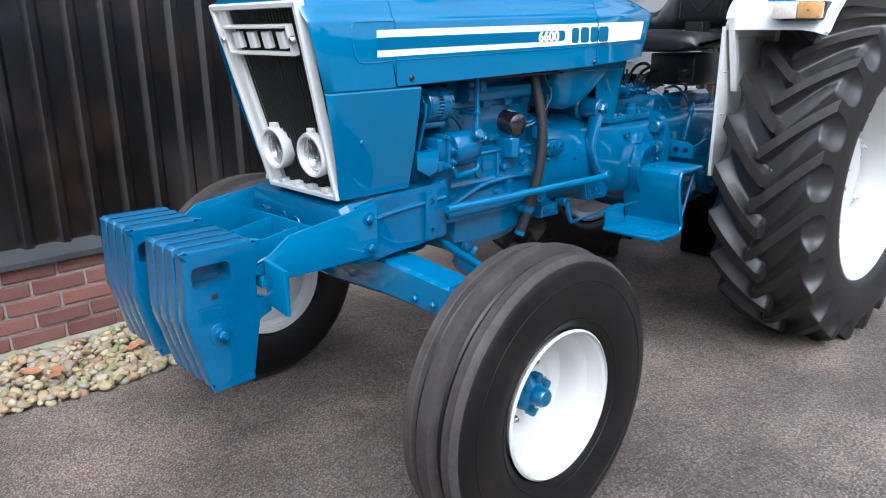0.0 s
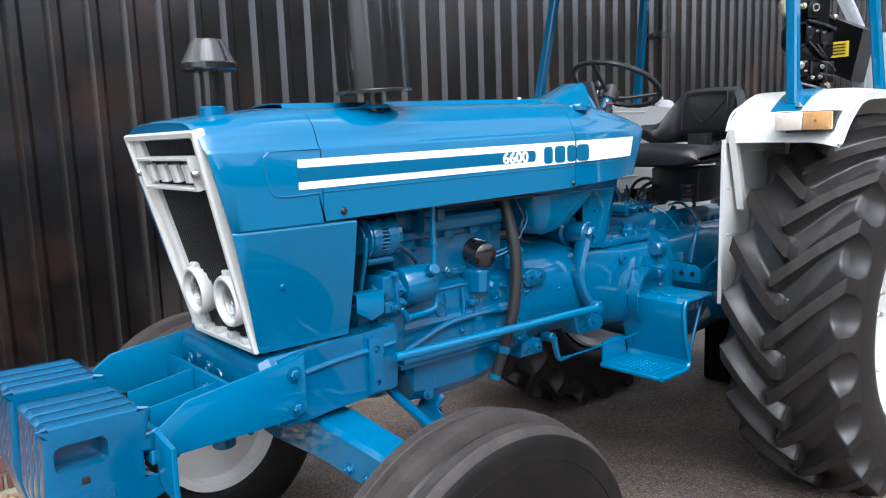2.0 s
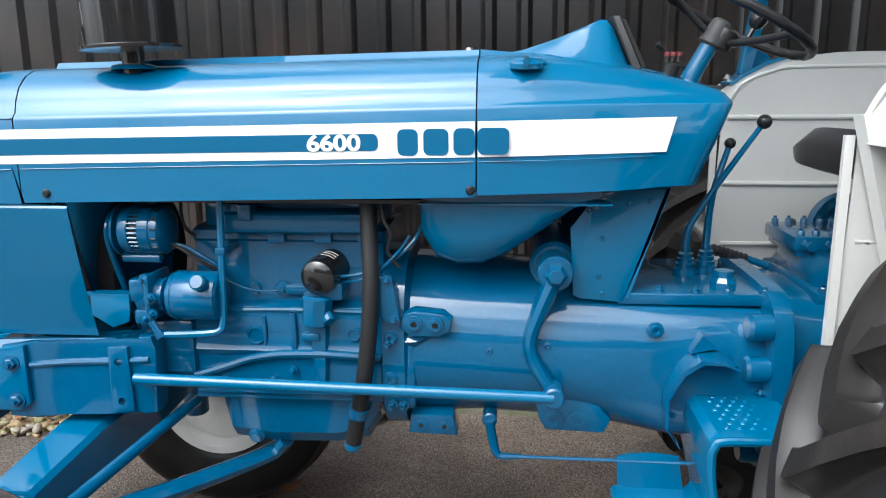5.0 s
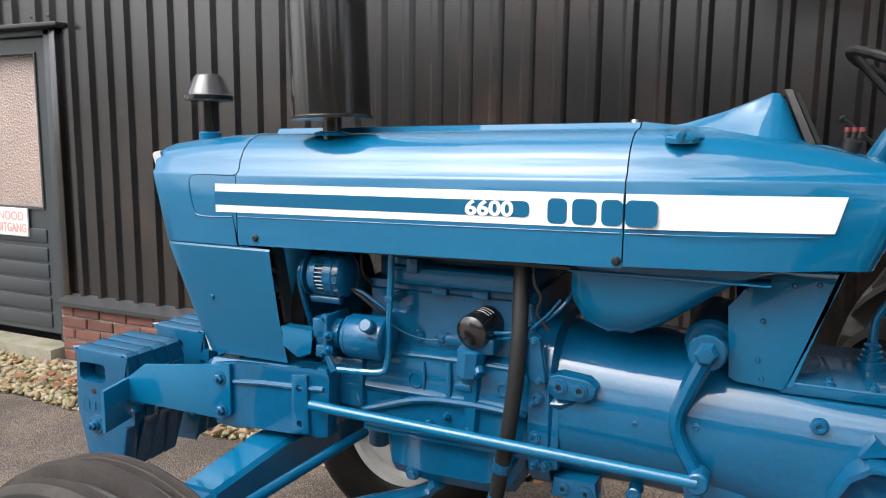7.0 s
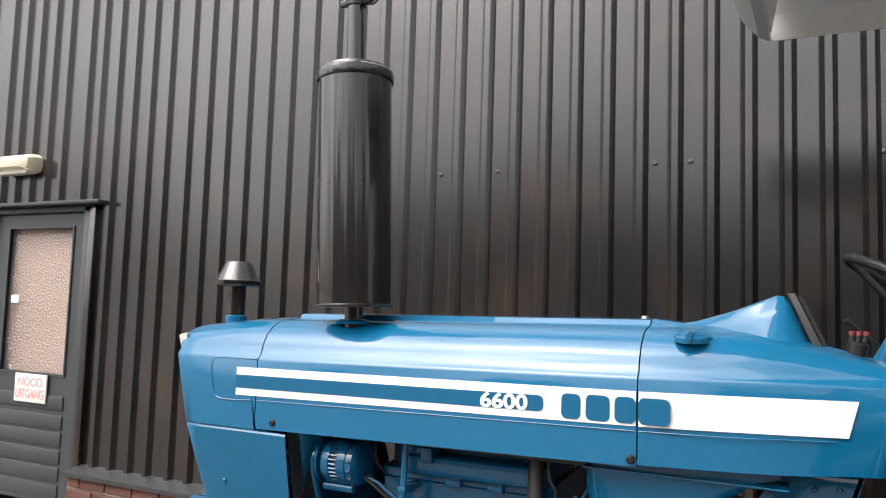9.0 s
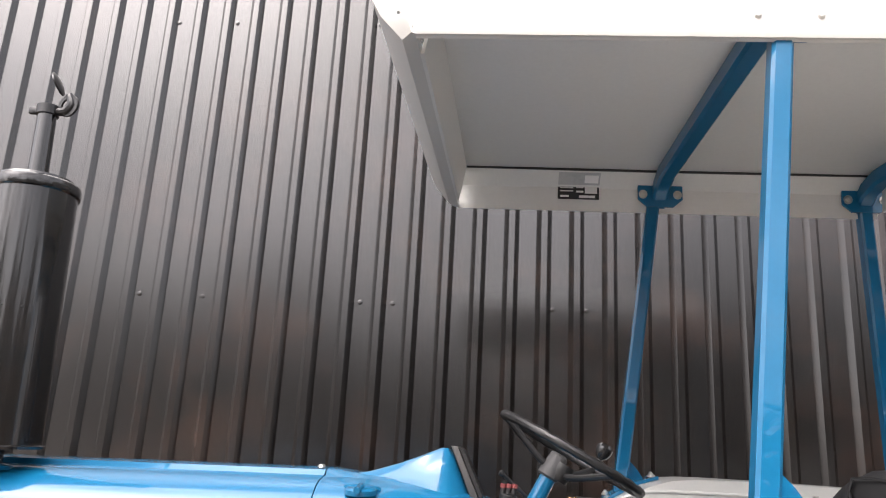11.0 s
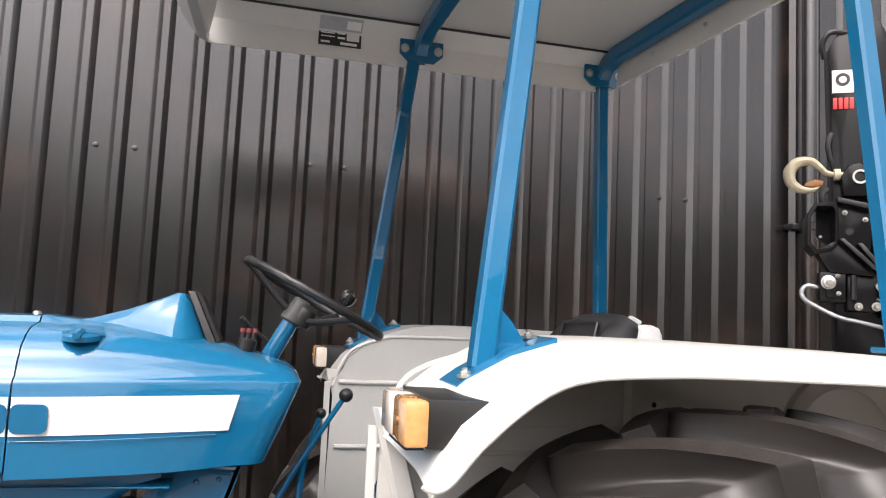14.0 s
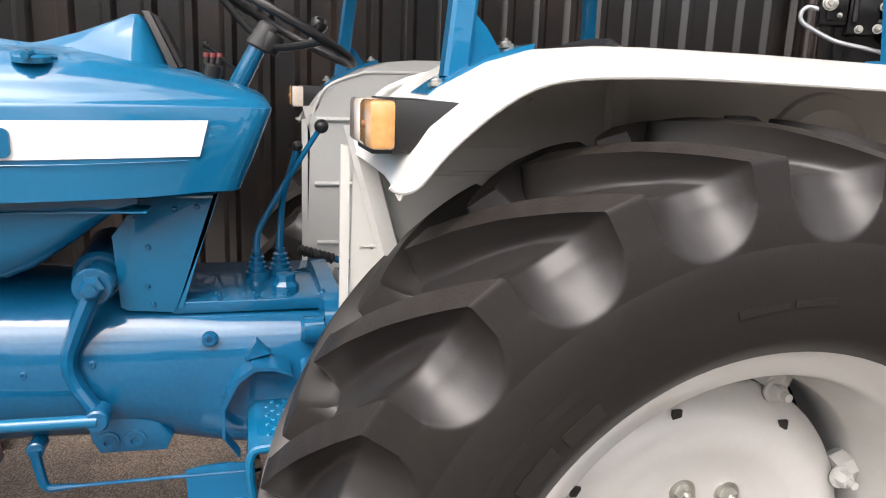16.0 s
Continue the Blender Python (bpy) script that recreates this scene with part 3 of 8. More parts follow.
# nose with the slanting front
def front_x(z):
    return 1.642 + max(0.0, 1.442 - z) * 0.245


def nose_half(x, shrink, fall):
    h = [(w * 0.262 / bonnet_half(1.95)[0][0], z) for w, z in bonnet_half(1.95)]
    low = [(0.190, 0.885), (0.222, 1.0), (0.247, 1.12), (0.2605, 1.196), (0.2575, 1.201), (0.2620, 1.206)]
    pts = low + h[1:]
    pts = [(w, z if z < 1.4925 else 1.4925 + (z - 1.4925) * 0.25) for w, z in pts]
    return [(w * (1 - 0.035 * shrink), z - max(0.0, (z - 1.40)) / 0.097 * 0.034 * fall) for w, z in pts]


bm = B()
rings = []
for depth, shrink, fall in ((0.0, 1.0, 1.0), (0.004, 0.72, 0.90), (0.014, 0.45, 0.80), (0.034, 0.22, 0.69), (0.07, 0.07, 0.54), (0.13, 0.0, 0.32), (0.20, 0.0, 0.12), (0.25, 0.0, 0.03)):
    rings.append(section(nose_half(1.95, shrink, fall), lambda z, d=depth: front_x(z) + d, 2.431))
rings.append(section(nose_half(1.95, 0.0, 0.0), lambda z: 2.042 if z < 1.203 else 1.9425, 2.431))
shell(bm, rings, 0.0012)
nose = tp("nose_cowl", bm, BLUE, "blue nose cowl with a slanting front", smooth=40)
# lip that closes the front above the grille
bm = B()
crest = [(x, y, z) for x, y, z in rings[0] if z > 1.429]
loft(bm, [[(x + d, y, z) for x, y, z in crest] + [(x + 0.002 + d, y, min(z, 1.428)) for x, y, z in crest[::-1]] for d in (0.001, 0.004)])
tp("front_lip", bm, BLUE, parent=nose, smooth=30)

bm = B()
shell(bm, [section(bonnet_half(x), lambda z, x=x: x, mid(x)) for x in (1.9455, 2.2, 2.5, 2.75, 2.9255)])
tp("bonnet", bm, BLUE, "long blue bonnet with white side stripes", smooth=40)

# rear cowl round the tank and instruments
bm = B()
rings = []
for x, drop, tail, draw in ((2.9285, 0.0, 0.0, 1.0), (3.02, 0.002, 0.0, 1.0), (3.12, 0.010, 0.0, 1.0), (3.22, 0.028, 0.05, 1.0), (3.30, 0.046, 0.2, 1.0), (3.36, 0.062, 0.34, 1.0), (3.396, 0.072, 0.40, 0.985), (3.422, 0.080, 0.42, 0.95), (3.440, 0.090, 0.42, 0.89), (3.450, 0.101, 0.42, 0.81), (3.455, 0.114, 0.42, 0.70)):
    fade = min(1.0, (x - 2.9285) / 0.06)
    half = [(w * draw, z - (max(0.0, z - 1.41) / 0.115) * drop + 0.01 * tail * (z < 1.25)) for w, z in bonnet_half(min(x, 3.385), 1.212)]
    top = half[-4][1]
    half = half[:-3] + [(w, z - (z - top) * 0.6 * fade) for w, z in half[-3:]]
    rings.append(section(half, lambda z, x=x, t=tail: x - max(0.0, 1.40 - z) * t, mid(x)))
shell(bm, rings)
cowl = tp("rear_cowl", bm, BLUE, "blue rear cowl over the fuel tank", smooth=50)
bm = B()
loft(bm, [[(x - 0.006, y, z) for x, y, z in rings[-1]], [(x - 0.001, y, z) for x, y, z in rings[-1]]])
tp("bulkhead", bm, BLUE, parent=cowl)

# raised hump with the instrument panel behind it
bm = B()
hump = [(2.955, 1.514), (3.02, 1.526), (3.09, 1.548), (3.15, 1.572), (3.185, 1.587), (3.200, 1.586), (3.212, 1.572), (3.255, 1.478), (3.262, 1.455), (2.955, 1.455)]
rows = []
HC = mid(3.18)
for w, up in ((0.150, 0.0), (0.105, 0.30), (0.066, 0.75), (0.052, 0.96), (0.044, 1.0)):
    rows.append([(x, HC - w, 1.452 + (z - 1.452) * (up if z > 1.46 else 1)) for x, z in hump])
rows += [[(x, 2 * HC - y, z) for x, y, z in r] for r in rows[::-1]]
loft(bm, rows)
tp("instrument_hump", bm, BLUE, smooth=30)
bm = B()
slab(bm, [(3.207, 1.592), (3.222, 1.592), (3.272, 1.483), (3.256, 1.480)], HC - 0.075, HC + 0.075, "xz", bev=0.003)
dash = tp("instrument_panel", bm, shader("dull_grey_trim", (0.06, 0.057, 0.055), 0.45), "silver-edged instrument panel")
bm = B()
slab(bm, [(3.2245, 1.590), (3.236, 1.584), (3.281, 1.487), (3.2745, 1.483)], HC - 0.07, HC + 0.07, "xz")
tp("panel_face", bm, BLACKPLASTIC, parent=dash)
bm = B()
lathe(bm, [(0, 0.0), (0.034, 0.0), (0.034, 0.010), (0.029, 0.014), (0, 0.015)], (3.026, 2.228, 1.484), (0, -0.12, 1), 20)
for i in range(3):
    a = 2 * math.pi * i / 3 + 0.5
    rod(bm, (3.026, 2.225, 1.500), (3.026 + 0.043 * math.cos(a), 2.225 + 0.043 * math.sin(a), 1.493), 0.007, seg=8)
tp("fuel_cap", bm, BLUE)

# embossed panel line on the flank, bolts along the lower edge
bm = B()
line = [(1.93, 2.1685, 1.280 + 0.0), (1.83, 2.1685, 1.277), (1.802, 2.1685, 1.295), (1.789, 2.1695, 1.36), (1.797, 2.1705, 1.380), (1.82, 2.1705, 1.386), (1.94, 2.1695, 1.388)]
tube(bm, line, 0.0022, 6, 4)
tube(bm, [(1.9455, 2.168, 1.281), (2.4, 2.168, 1.289), (2.92, 2.168, 1.298)], 0.0012, 6, 2)
tube(bm, [(2.93, 2.170, 1.298), (3.1, 2.183, 1.301), (3.29, 2.2215, 1.306)], 0.0012, 6, 3)
tp("pressed_edge", bm, BLUE)
for bx, bz in ((2.002, 1.229), (2.915, 1.240)):
    bm = B()
    lathe(bm, [(0, 0.007), (0.006, 0.006), (0.009, 0.002), (0.010, 0)], (bx, 2.168, bz), (0, -1, 0), 14)
    tp("bonnet_bolt", bm, DARKMETAL)
bm = B()
lathe(bm, [(0, 0.010), (0.007, 0.009), (0.010, 0.003), (0.011, 0)], (2.900, 2.397, 1.525), (0, -0.1, 1), 14)
tp("bonnet_bolt", bm, STEEL)
bm = B()
lathe(bm, [(0, 0.004), (0.006, 0.003), (0.0075, 0)], (1.83, 2.196, 1.055), (0, -1, -0.2), 14)
tp("rivet", bm, BLUE)


# decals: strips that follow the flank
def strip(bm, x0, x1, lo, hi, off, n=14, slant=0.0):
    rings = []
    for i in range(n + 1):
        x = x0 + (x1 - x0) * i / n
        xs = [x - slant * (i / n), x]
        y = side_y(x) - off
        rings.append([(xs[0], y, lo(x)), (xs[1], y, hi(x)), (xs[1], y + 0.001, hi(x)), (xs[0], y + 0.001, lo(x))])
    return loft(bm, rings)


TOP = lambda x: 1.364 + 0.0143 * (x - 1.877)
BOT = lambda x: 1.291 + 0.0160 * (x - 1.88)
UP_IN = lambda x: 1.344 + 0.0131 * (x - 1.877)
LO_IN = lambda x: 1.310 + 0.0125 * (x - 1.88)
bm = B()
strip(bm, 1.877, 2.924, BOT, TOP, 0.0012)
stripe = tp("side_stripe", bm, DECAL, "white side stripe", smooth=0)
bm = B()
strip(bm, 2.930, 3.331, BOT, TOP, 0.0035, n=30, slant=0.018)
tp("side_stripe", bm, DECAL, "white side stripe", smooth=0)
bm = B()
strip(bm, 1.876, 2.712, LO_IN, UP_IN, 0.0022)
tp("stripe_field", bm, DECALBLUE, parent=stripe, smooth=0)
bm = B()
slab(bm, round_rect(2.69, 2.727, LO_IN(2.7), UP_IN(2.7), 0.012), 2.1662, 2.1668, "xz")
tp("stripe_end", bm, DECALBLUE, parent=stripe, smooth=0)
text_mesh("6600", 0.047, DECAL, "model_number", stripe, Matrix.Translation((2.635, 2.1655, 1.3345)) @ Euler((radians(90), radians(-0.7), 0)).to_matrix().to_4x4() @ Matrix.Diagonal((1.20, 0.96, 1, 1)), weight=0.03)
# the maker's mark: four plain blue shapes
for a, b in ((2.767, 2.809), (2.820, 2.871), (2.881, 2.924), (2.930, 2.993)):
    bm = B()
    za = 1.3105 + 0.016 * (a - 2.767)
    slab(bm, round_rect(a, b, za, za + 0.0535, 0.012), side_y(a) - (0.0026 if a < 2.925 else 0.0052), side_y(b) - (0.0016 if a < 2.925 else 0.0036), "xz")
    tp("mark", bm, DECALBLUE, parent=stripe, smooth=0)

# grille
bm = B()


def on_front(y, z, out=0.0):
    """A place on the slanting front, out metres in front of it."""
    return (front_x(z) - out, y, z)


def front_bar(bm, ya, za, yb, zb, w, depth=0.02, out=0.0):
    p, q = Vector(on_front(ya, za)), Vector(on_front(yb, zb))
    d = (q - p).normalized()
    nrm = Vector((-1, 0, -0.245)).normalized()
    u = d.cross(nrm).normalized() * w / 2
    rings = []
    for c in (p - d * w * 0.3, q + d * w * 0.3):
        rings.append([c + u + nrm * (out - depth), c + u + nrm * (out + 0.004), c + u * 0.6 + nrm * (out + 0.010), c - u * 0.6 + nrm * (out + 0.010), c - u + nrm * (out + 0.004), c - u + nrm * (out - depth)])
    return loft(bm, rings)


gl, gr, gt, gb = 2.254, 2.604, 1.432, 0.894
tl, tr = 2.207, 2.650
front_bar(bm, tl, gt, gl, gb, 0.018)
front_bar(bm, tr, gt, gr, gb, 0.018)
front_bar(bm, tl, gt, tr, gt, 0.018)
front_bar(bm, gl, gb, gr, gb, 0.019)
grille = tp("grille", bm, WHITE, "white grille frame", smooth=30)
# inner reveal of the far side
bm = B()
front_bar(bm, tr - 0.03, gt - 0.01, gr - 0.03, gb + 0.01, 0.045, 0.03, -0.012)
tp("grille_reveal", bm, WHITE, parent=grille, smooth=30)
bm = B()
front_bar(bm, tl + 0.018, gt - 0.01, gl + 0.018, gb + 0.01, 0.018, 0.03, -0.012)
tp("grille_reveal", bm, WHITE, parent=grille, smooth=30)
bm = B()
pts = [on_front(tl, gt, -0.03), on_front(tr, gt, -0.03), on_front(gr, gb, -0.03), on_front(gl, gb, -0.03)]
bm.faces.new([bm.verts.new(p) for p in pts])
bmesh.ops.solidify(bm, geom=bm.faces[:], thickness=0.005)
screen = tp("radiator_screen", bm, RADIATOR, parent=grille, smooth=0)
bm = B()
for i in range(26):
    f = (i + 0.5) / 26
    a, b = Vector(on_front(tl + (tr - tl) * f, gt - 0.01, -0.022)), Vector(on_front(gl + (gr - gl) * f, gb + 0.01, -0.022))
    rod(bm, a, b, 0.0032, seg=6)
tp("screen_ribs", bm, RADIATOR, parent=grille)
for i in range(5):
    bm = B()
    y = gl + 0.05 + i * 0.078
    p = Vector(on_front(y, gb + 0.016, 0.002))
    box(bm, p.x - 0.006, p.x + 0.02, y - 0.014, y + 0.014, gb + 0.008, gb + 0.024, 0.003)
    tp("grille_tooth", bm, WHITE, parent=grille)
GC = 2.429       # middle of the grille
# badge panel with four plain raised shapes
bm = B()
bz0, bz1 = 1.306, 1.378
for za, zb in ((bz0, bz0), (bz1, bz1)):
    front_bar(bm, GC - 0.167, za, GC + 0.167, zb, 0.009, 0.012, 0.006)
for y in (GC - 0.167, GC + 0.167):
    front_bar(bm, y, bz0, y, bz1, 0.009, 0.012, 0.006)
for i in range(4):
    y0 = GC + 0.117 - i * 0.078
    front_bar(bm, y0, bz0 + 0.026, y0, bz1 - 0.026, 0.040, 0.006, 0.0)
tp("badge", bm, WHITE, parent=grille)
for y in (GC - 0.183, GC + 0.183):
    bm = B()
    lathe(bm, [(0, 0.014), (0.008, 0.013), (0.011, 0.006), (0.011, 0)], on_front(y, 1.342, 0.008), (-1, 0, -0.26), 14)
    tp("grille_knob", bm, STEEL, parent=grille)
for y in (2.318, 2.520):
    c = Vector(on_front(y, 1.018, -0.006))
    ax = (-1, 0, -0.10)
    bm = B()
    lathe(bm, [(0.060, -0.03), (0.064, -0.02), (0.067, 0.0), (0.067, 0.014), (0.063, 0.021), (0.056, 0.020), (0.053, 0.008), (0.052, -0.03)], c, ax, 36, close=True)
    box(bm, c.x - 0.018, c.x + 0.01, c.y - 0.014, c.y + 0.014, c.z + 0.060, c.z + 0.078, 0.004)
    light = tp("headlight", bm, WHITE, "round headlight in a white bezel", parent=grille)
    bm = B()
    lathe(bm, [(0.0, -0.04), (0.03, -0.032), (0.052, 0.002), (0.053, 0.0), (0.03, -0.036), (0.0, -0.044)], c, ax, 32)
    part("reflector", bm, CHROME, grille)
    bm = B()
    lathe(bm, [(0.0, 0.014), (0.025, 0.012), (0.042, 0.008), (0.053, 0.003), (0.053, 0.0), (0.042, 0.005), (0.025, 0.009), (0.0, 0.011)], c, ax, 32)
    part("lens", bm, LAMPGLASS, grille)

SHIFT = Vector((-0.008, -0.027, 0.013))
# ---- front casting and weight bracket ----
bm = B()
rows = []
for x, w, z0, z1 in ((1.776, 0.235, 0.69, 0.840), (1.788, 0.252, 0.67, 0.862), (1.812, 0.262, 0.66, 0.874), (2.10, 0.262, 0.66, 0.884)):
    rows.append([(x, CY - w, z0 + 0.05), (x, CY - w, z1 - 0.02), (x, CY - w + 0.02, z1), (x, CY + w - 0.02, z1), (x, CY + w, z1 - 0.02), (x, CY + w, z0 + 0.05), (x, CY + w * 0.6, z0), (x, CY - w * 0.6, z0)])
loft(bm, rows)
support = tp("front_support", bm, CAST, "blue cast front support", smooth=30)
for y, z, r in ((CY - 0.17, 0.80, 0.012), (CY - 0.02, 0.785, 0.018), (CY + 0.05, 0.80, 0.012), (CY + 0.17, 0.80, 0.012)):
    bm = B()
    lathe(bm, [(r * 1.4, 0.0), (r * 1.3, 0.004), (r, 0.004), (r, 0.001), (0, 0.001)], (1.7755, y, z), (-1, 0, 0), 14)
    tp("support_boss", bm, CAST, parent=support)
rail_out = [(1.83, 0.866), (1.90, 0.876), (2.155, 0.886), (2.17, 0.898), (2.198, 0.898), (2.208, 0.87), (2.200, 0.712), (2.165, 0.704), (2.06, 0.712), (1.97, 0.700), (1.90, 0.686), (1.83, 0.69)]
for s in (0, 1):
    ya, yb = (2.199, 2.26) if s == 0 else (mirror(2.26), mirror(2.199))
    bm = B()
    slab(bm, rail_out, ya, yb, "xz", bev=0.008)
    rail = tp("side_rail", bm, CAST)
    yo = 2.199 if s == 0 else mirror(2.199)
    dy = -0.006 if s == 0 else 0.006
    bm = B()
    tube(bm, [(1.90, yo, 0.822), (2.0, yo, 0.832), (2.19, yo, 0.842)], 0.008, 8, 2)
    tp("rail_rib", bm, CAST, parent=rail)
    bm = B()
    slab(bm, [(2.098, 0.872), (2.145, 0.875), (2.150, 0.718), (2.095, 0.714)], min(yo, yo + 2 * dy), max(yo, yo + 2 * dy), "xz", holes=[ring(2.122, 0.838, 0.010, 10), ring(2.122, 0.742, 0.010, 10)], bev=0.003)
    tp("bolt_pad", bm, CAST, parent=rail)
# cheek plates that carry the weights
cheek = [(1.895, 0.872), (1.585, 0.832), (1.515, 0.782), (1.515, 0.712), (1.60, 0.713), (1.87, 0.712), (1.895, 0.73)]
for s in (0, 1):
    y0 = 2.186 if s == 0 else mirror(2.198)
    bm = B()
    slab(bm, cheek, y0, y0 + 0.012, "xz", bev=0.002)
    plate = tp("bracket_plate", bm, BLUE)
    bm = B()
    yt0, yt1 = (2.095, 2.192) if s == 0 else (mirror(2.192), mirror(2.095))
    za, zb = (0.768, 0.782) if s == 0 else (0.782, 0.768)
    slab(bm, [(yt0, za - 0.125), (yt1, zb - 0.125), (yt1, zb), (yt0, za)], 1.508, 1.521, "yz", bev=0.002)
    tp("bracket_tab", bm, BLUE, parent=plate)
    for bx, bz in ((1.862, 0.830), (1.865, 0.739)):
        bm = B()
        bolt(bm, (bx, 2.186 if s == 0 else mirror(2.186), bz), (0, -1 if s == 0 else 1, 0), 0.014, 0.014)
        tp("bracket_bolt", bm, CAST, parent=plate)
bm = B()
box(bm, 1.50, 1.565, 2.198, mirror(2.198), 0.70, 0.735, 0.004)
bar = tp("weight_bar", bm, BLUE)
bm = B()
box(bm, 1.738, 1.750, 2.199, mirror(2.199), 0.70, 0.806, 0.002)
cross = tp("cross_plate", bm, BLUE)
for y in (CY - 0.10, CY + 0.06):
    bm = B()
    slab(bm, [(1.737, 0.80), (1.56, 0.776), (1.56, 0.72), (1.737, 0.72)], y, y + 0.010, "xz", bev=0.002)
    tp("bracket_rib", bm, BLUE)
for y in (CY - 0.02, CY + 0.13):
    bm = B()
    bolt(bm, (1.738, y, 0.765), (-1, 0, 0), 0.012, 0.013)
    tp("bracket_bolt", bm, CAST)

SHIFT = Vector((0, -0.02, 0))
# ---- front axle, steering ----
for s in (0, 1):
    Y = (lambda y: y) if s == 0 else mirror
    bm = B()
    rows = []
    for y, z, w, h in ((CY, 0.62, 0.065, 0.06), (2.20, 0.63, 0.06, 0.06), (1.93 if s == 0 else 2.10, 0.612, 0.055, 0.055)):
        rows.append([(1.995 + sx * w, Y(y), z + sz * h) for sx, sz in ((-1, -0.8), (-0.8, -1), (0.8, -1), (1, -0.8), (1, 0.8), (0.8, 1), (-0.8, 1), (-1, 0.8))])
    loft(bm, rows)
    beam = tp("axle_beam", bm, BLUE)
    bm = B()
    rows = [[(1.995 + sx * 0.045, Y(y), z + sz * 0.045) for sx, sz in ((-1, -0.8), (-0.8, -1), (0.8, -1), (1, -0.8), (1, 0.8), (0.8, 1), (-0.8, 1), (-1, 0.8))] for y, z in ((1.94, 0.612), (1.80 if s == 0 else 2.05, 0.60))]
    loft(bm, rows)
    k = 1.80 if s == 0 else 2.035
    rod(bm, (1.96, Y(k), 0.40), (1.96, Y(k), 0.68), 0.04, bev=0.006)
    rod(bm, (1.94, Y(k), 0.465), (1.935, Y(k - 0.16), 0.462), 0.03)
    tp("spindle", bm, CAST, parent=beam)
    for y in (1.99, 2.07):
        bm = B()
        bolt(bm, (1.938, Y(y), 0.60), (-1, 0, 0), 0.012, 0.014)
        tp("axle_bolt", bm, CAST, parent=beam)
    bm = B()
    tube(bm, [(2.45, Y(2.34), 0.60), (2.39, Y(2.31), 0.560), (2.22, Y(2.02), 0.60), (2.09, Y(1.86), 0.63)], 0.042, 10, 6, 0.5)
    tp("radius_rod", bm, CAST)
    bm = B()
    rod(bm, (2.225, Y(2.33), 0.70), (2.12, Y(1.84), 0.645), 0.014)
    tp("tie_rod", bm, CAST)
SHIFT = Vector((0, 0.034, 0))
bm = B()
rod(bm, (2.16, 2.108, 0.821), (3.105, 2.135, 0.792), 0.0135)
tp("drag_link", bm, BLUE)
SHIFT = Vector((0, 0.045, 0))
bm = B()
rod(bm, (3.105, 2.25, 1.062), (3.105, 2.165, 1.062), 0.040, bev=0.004)
lathe(bm, [(0, 0.026), (0.018, 0.024), (0.026, 0.016), (0.026, 0)], (3.105, 2.168, 1.062), (0, -1, 0), 6)
rod(bm, (3.105, 2.16, 1.062), (3.105, 2.135, 1.062), 0.012)
arm = tp("steering_arm", bm, CAST)
bm = B()
tube(bm, [(3.103, 2.185, 1.05), (3.07, 2.178, 0.97), (3.052, 2.172, 0.91), (3.062, 2.168, 0.86), (3.105, 2.16, 0.79)], [0.034, 0.028, 0.024, 0.023, 0.024], 10, 6, 0.7)
rod(bm, (3.105, 2.175, 0.792), (3.105, 2.115, 0.792), 0.024, bev=0.004)
tp("arm_lever", bm, CAST, parent=arm)
bm = B()
rod(bm, (3.105, 2.25, 1.062), (3.105, 2.45, 1.08), 0.055, bev=0.008)
tp("steering_box", bm, CAST)


SHIFT = Vector((0, 0, 0))
# ---- wheels ----
STEER = 0.0
FX, FZ = 1.990, 0.415


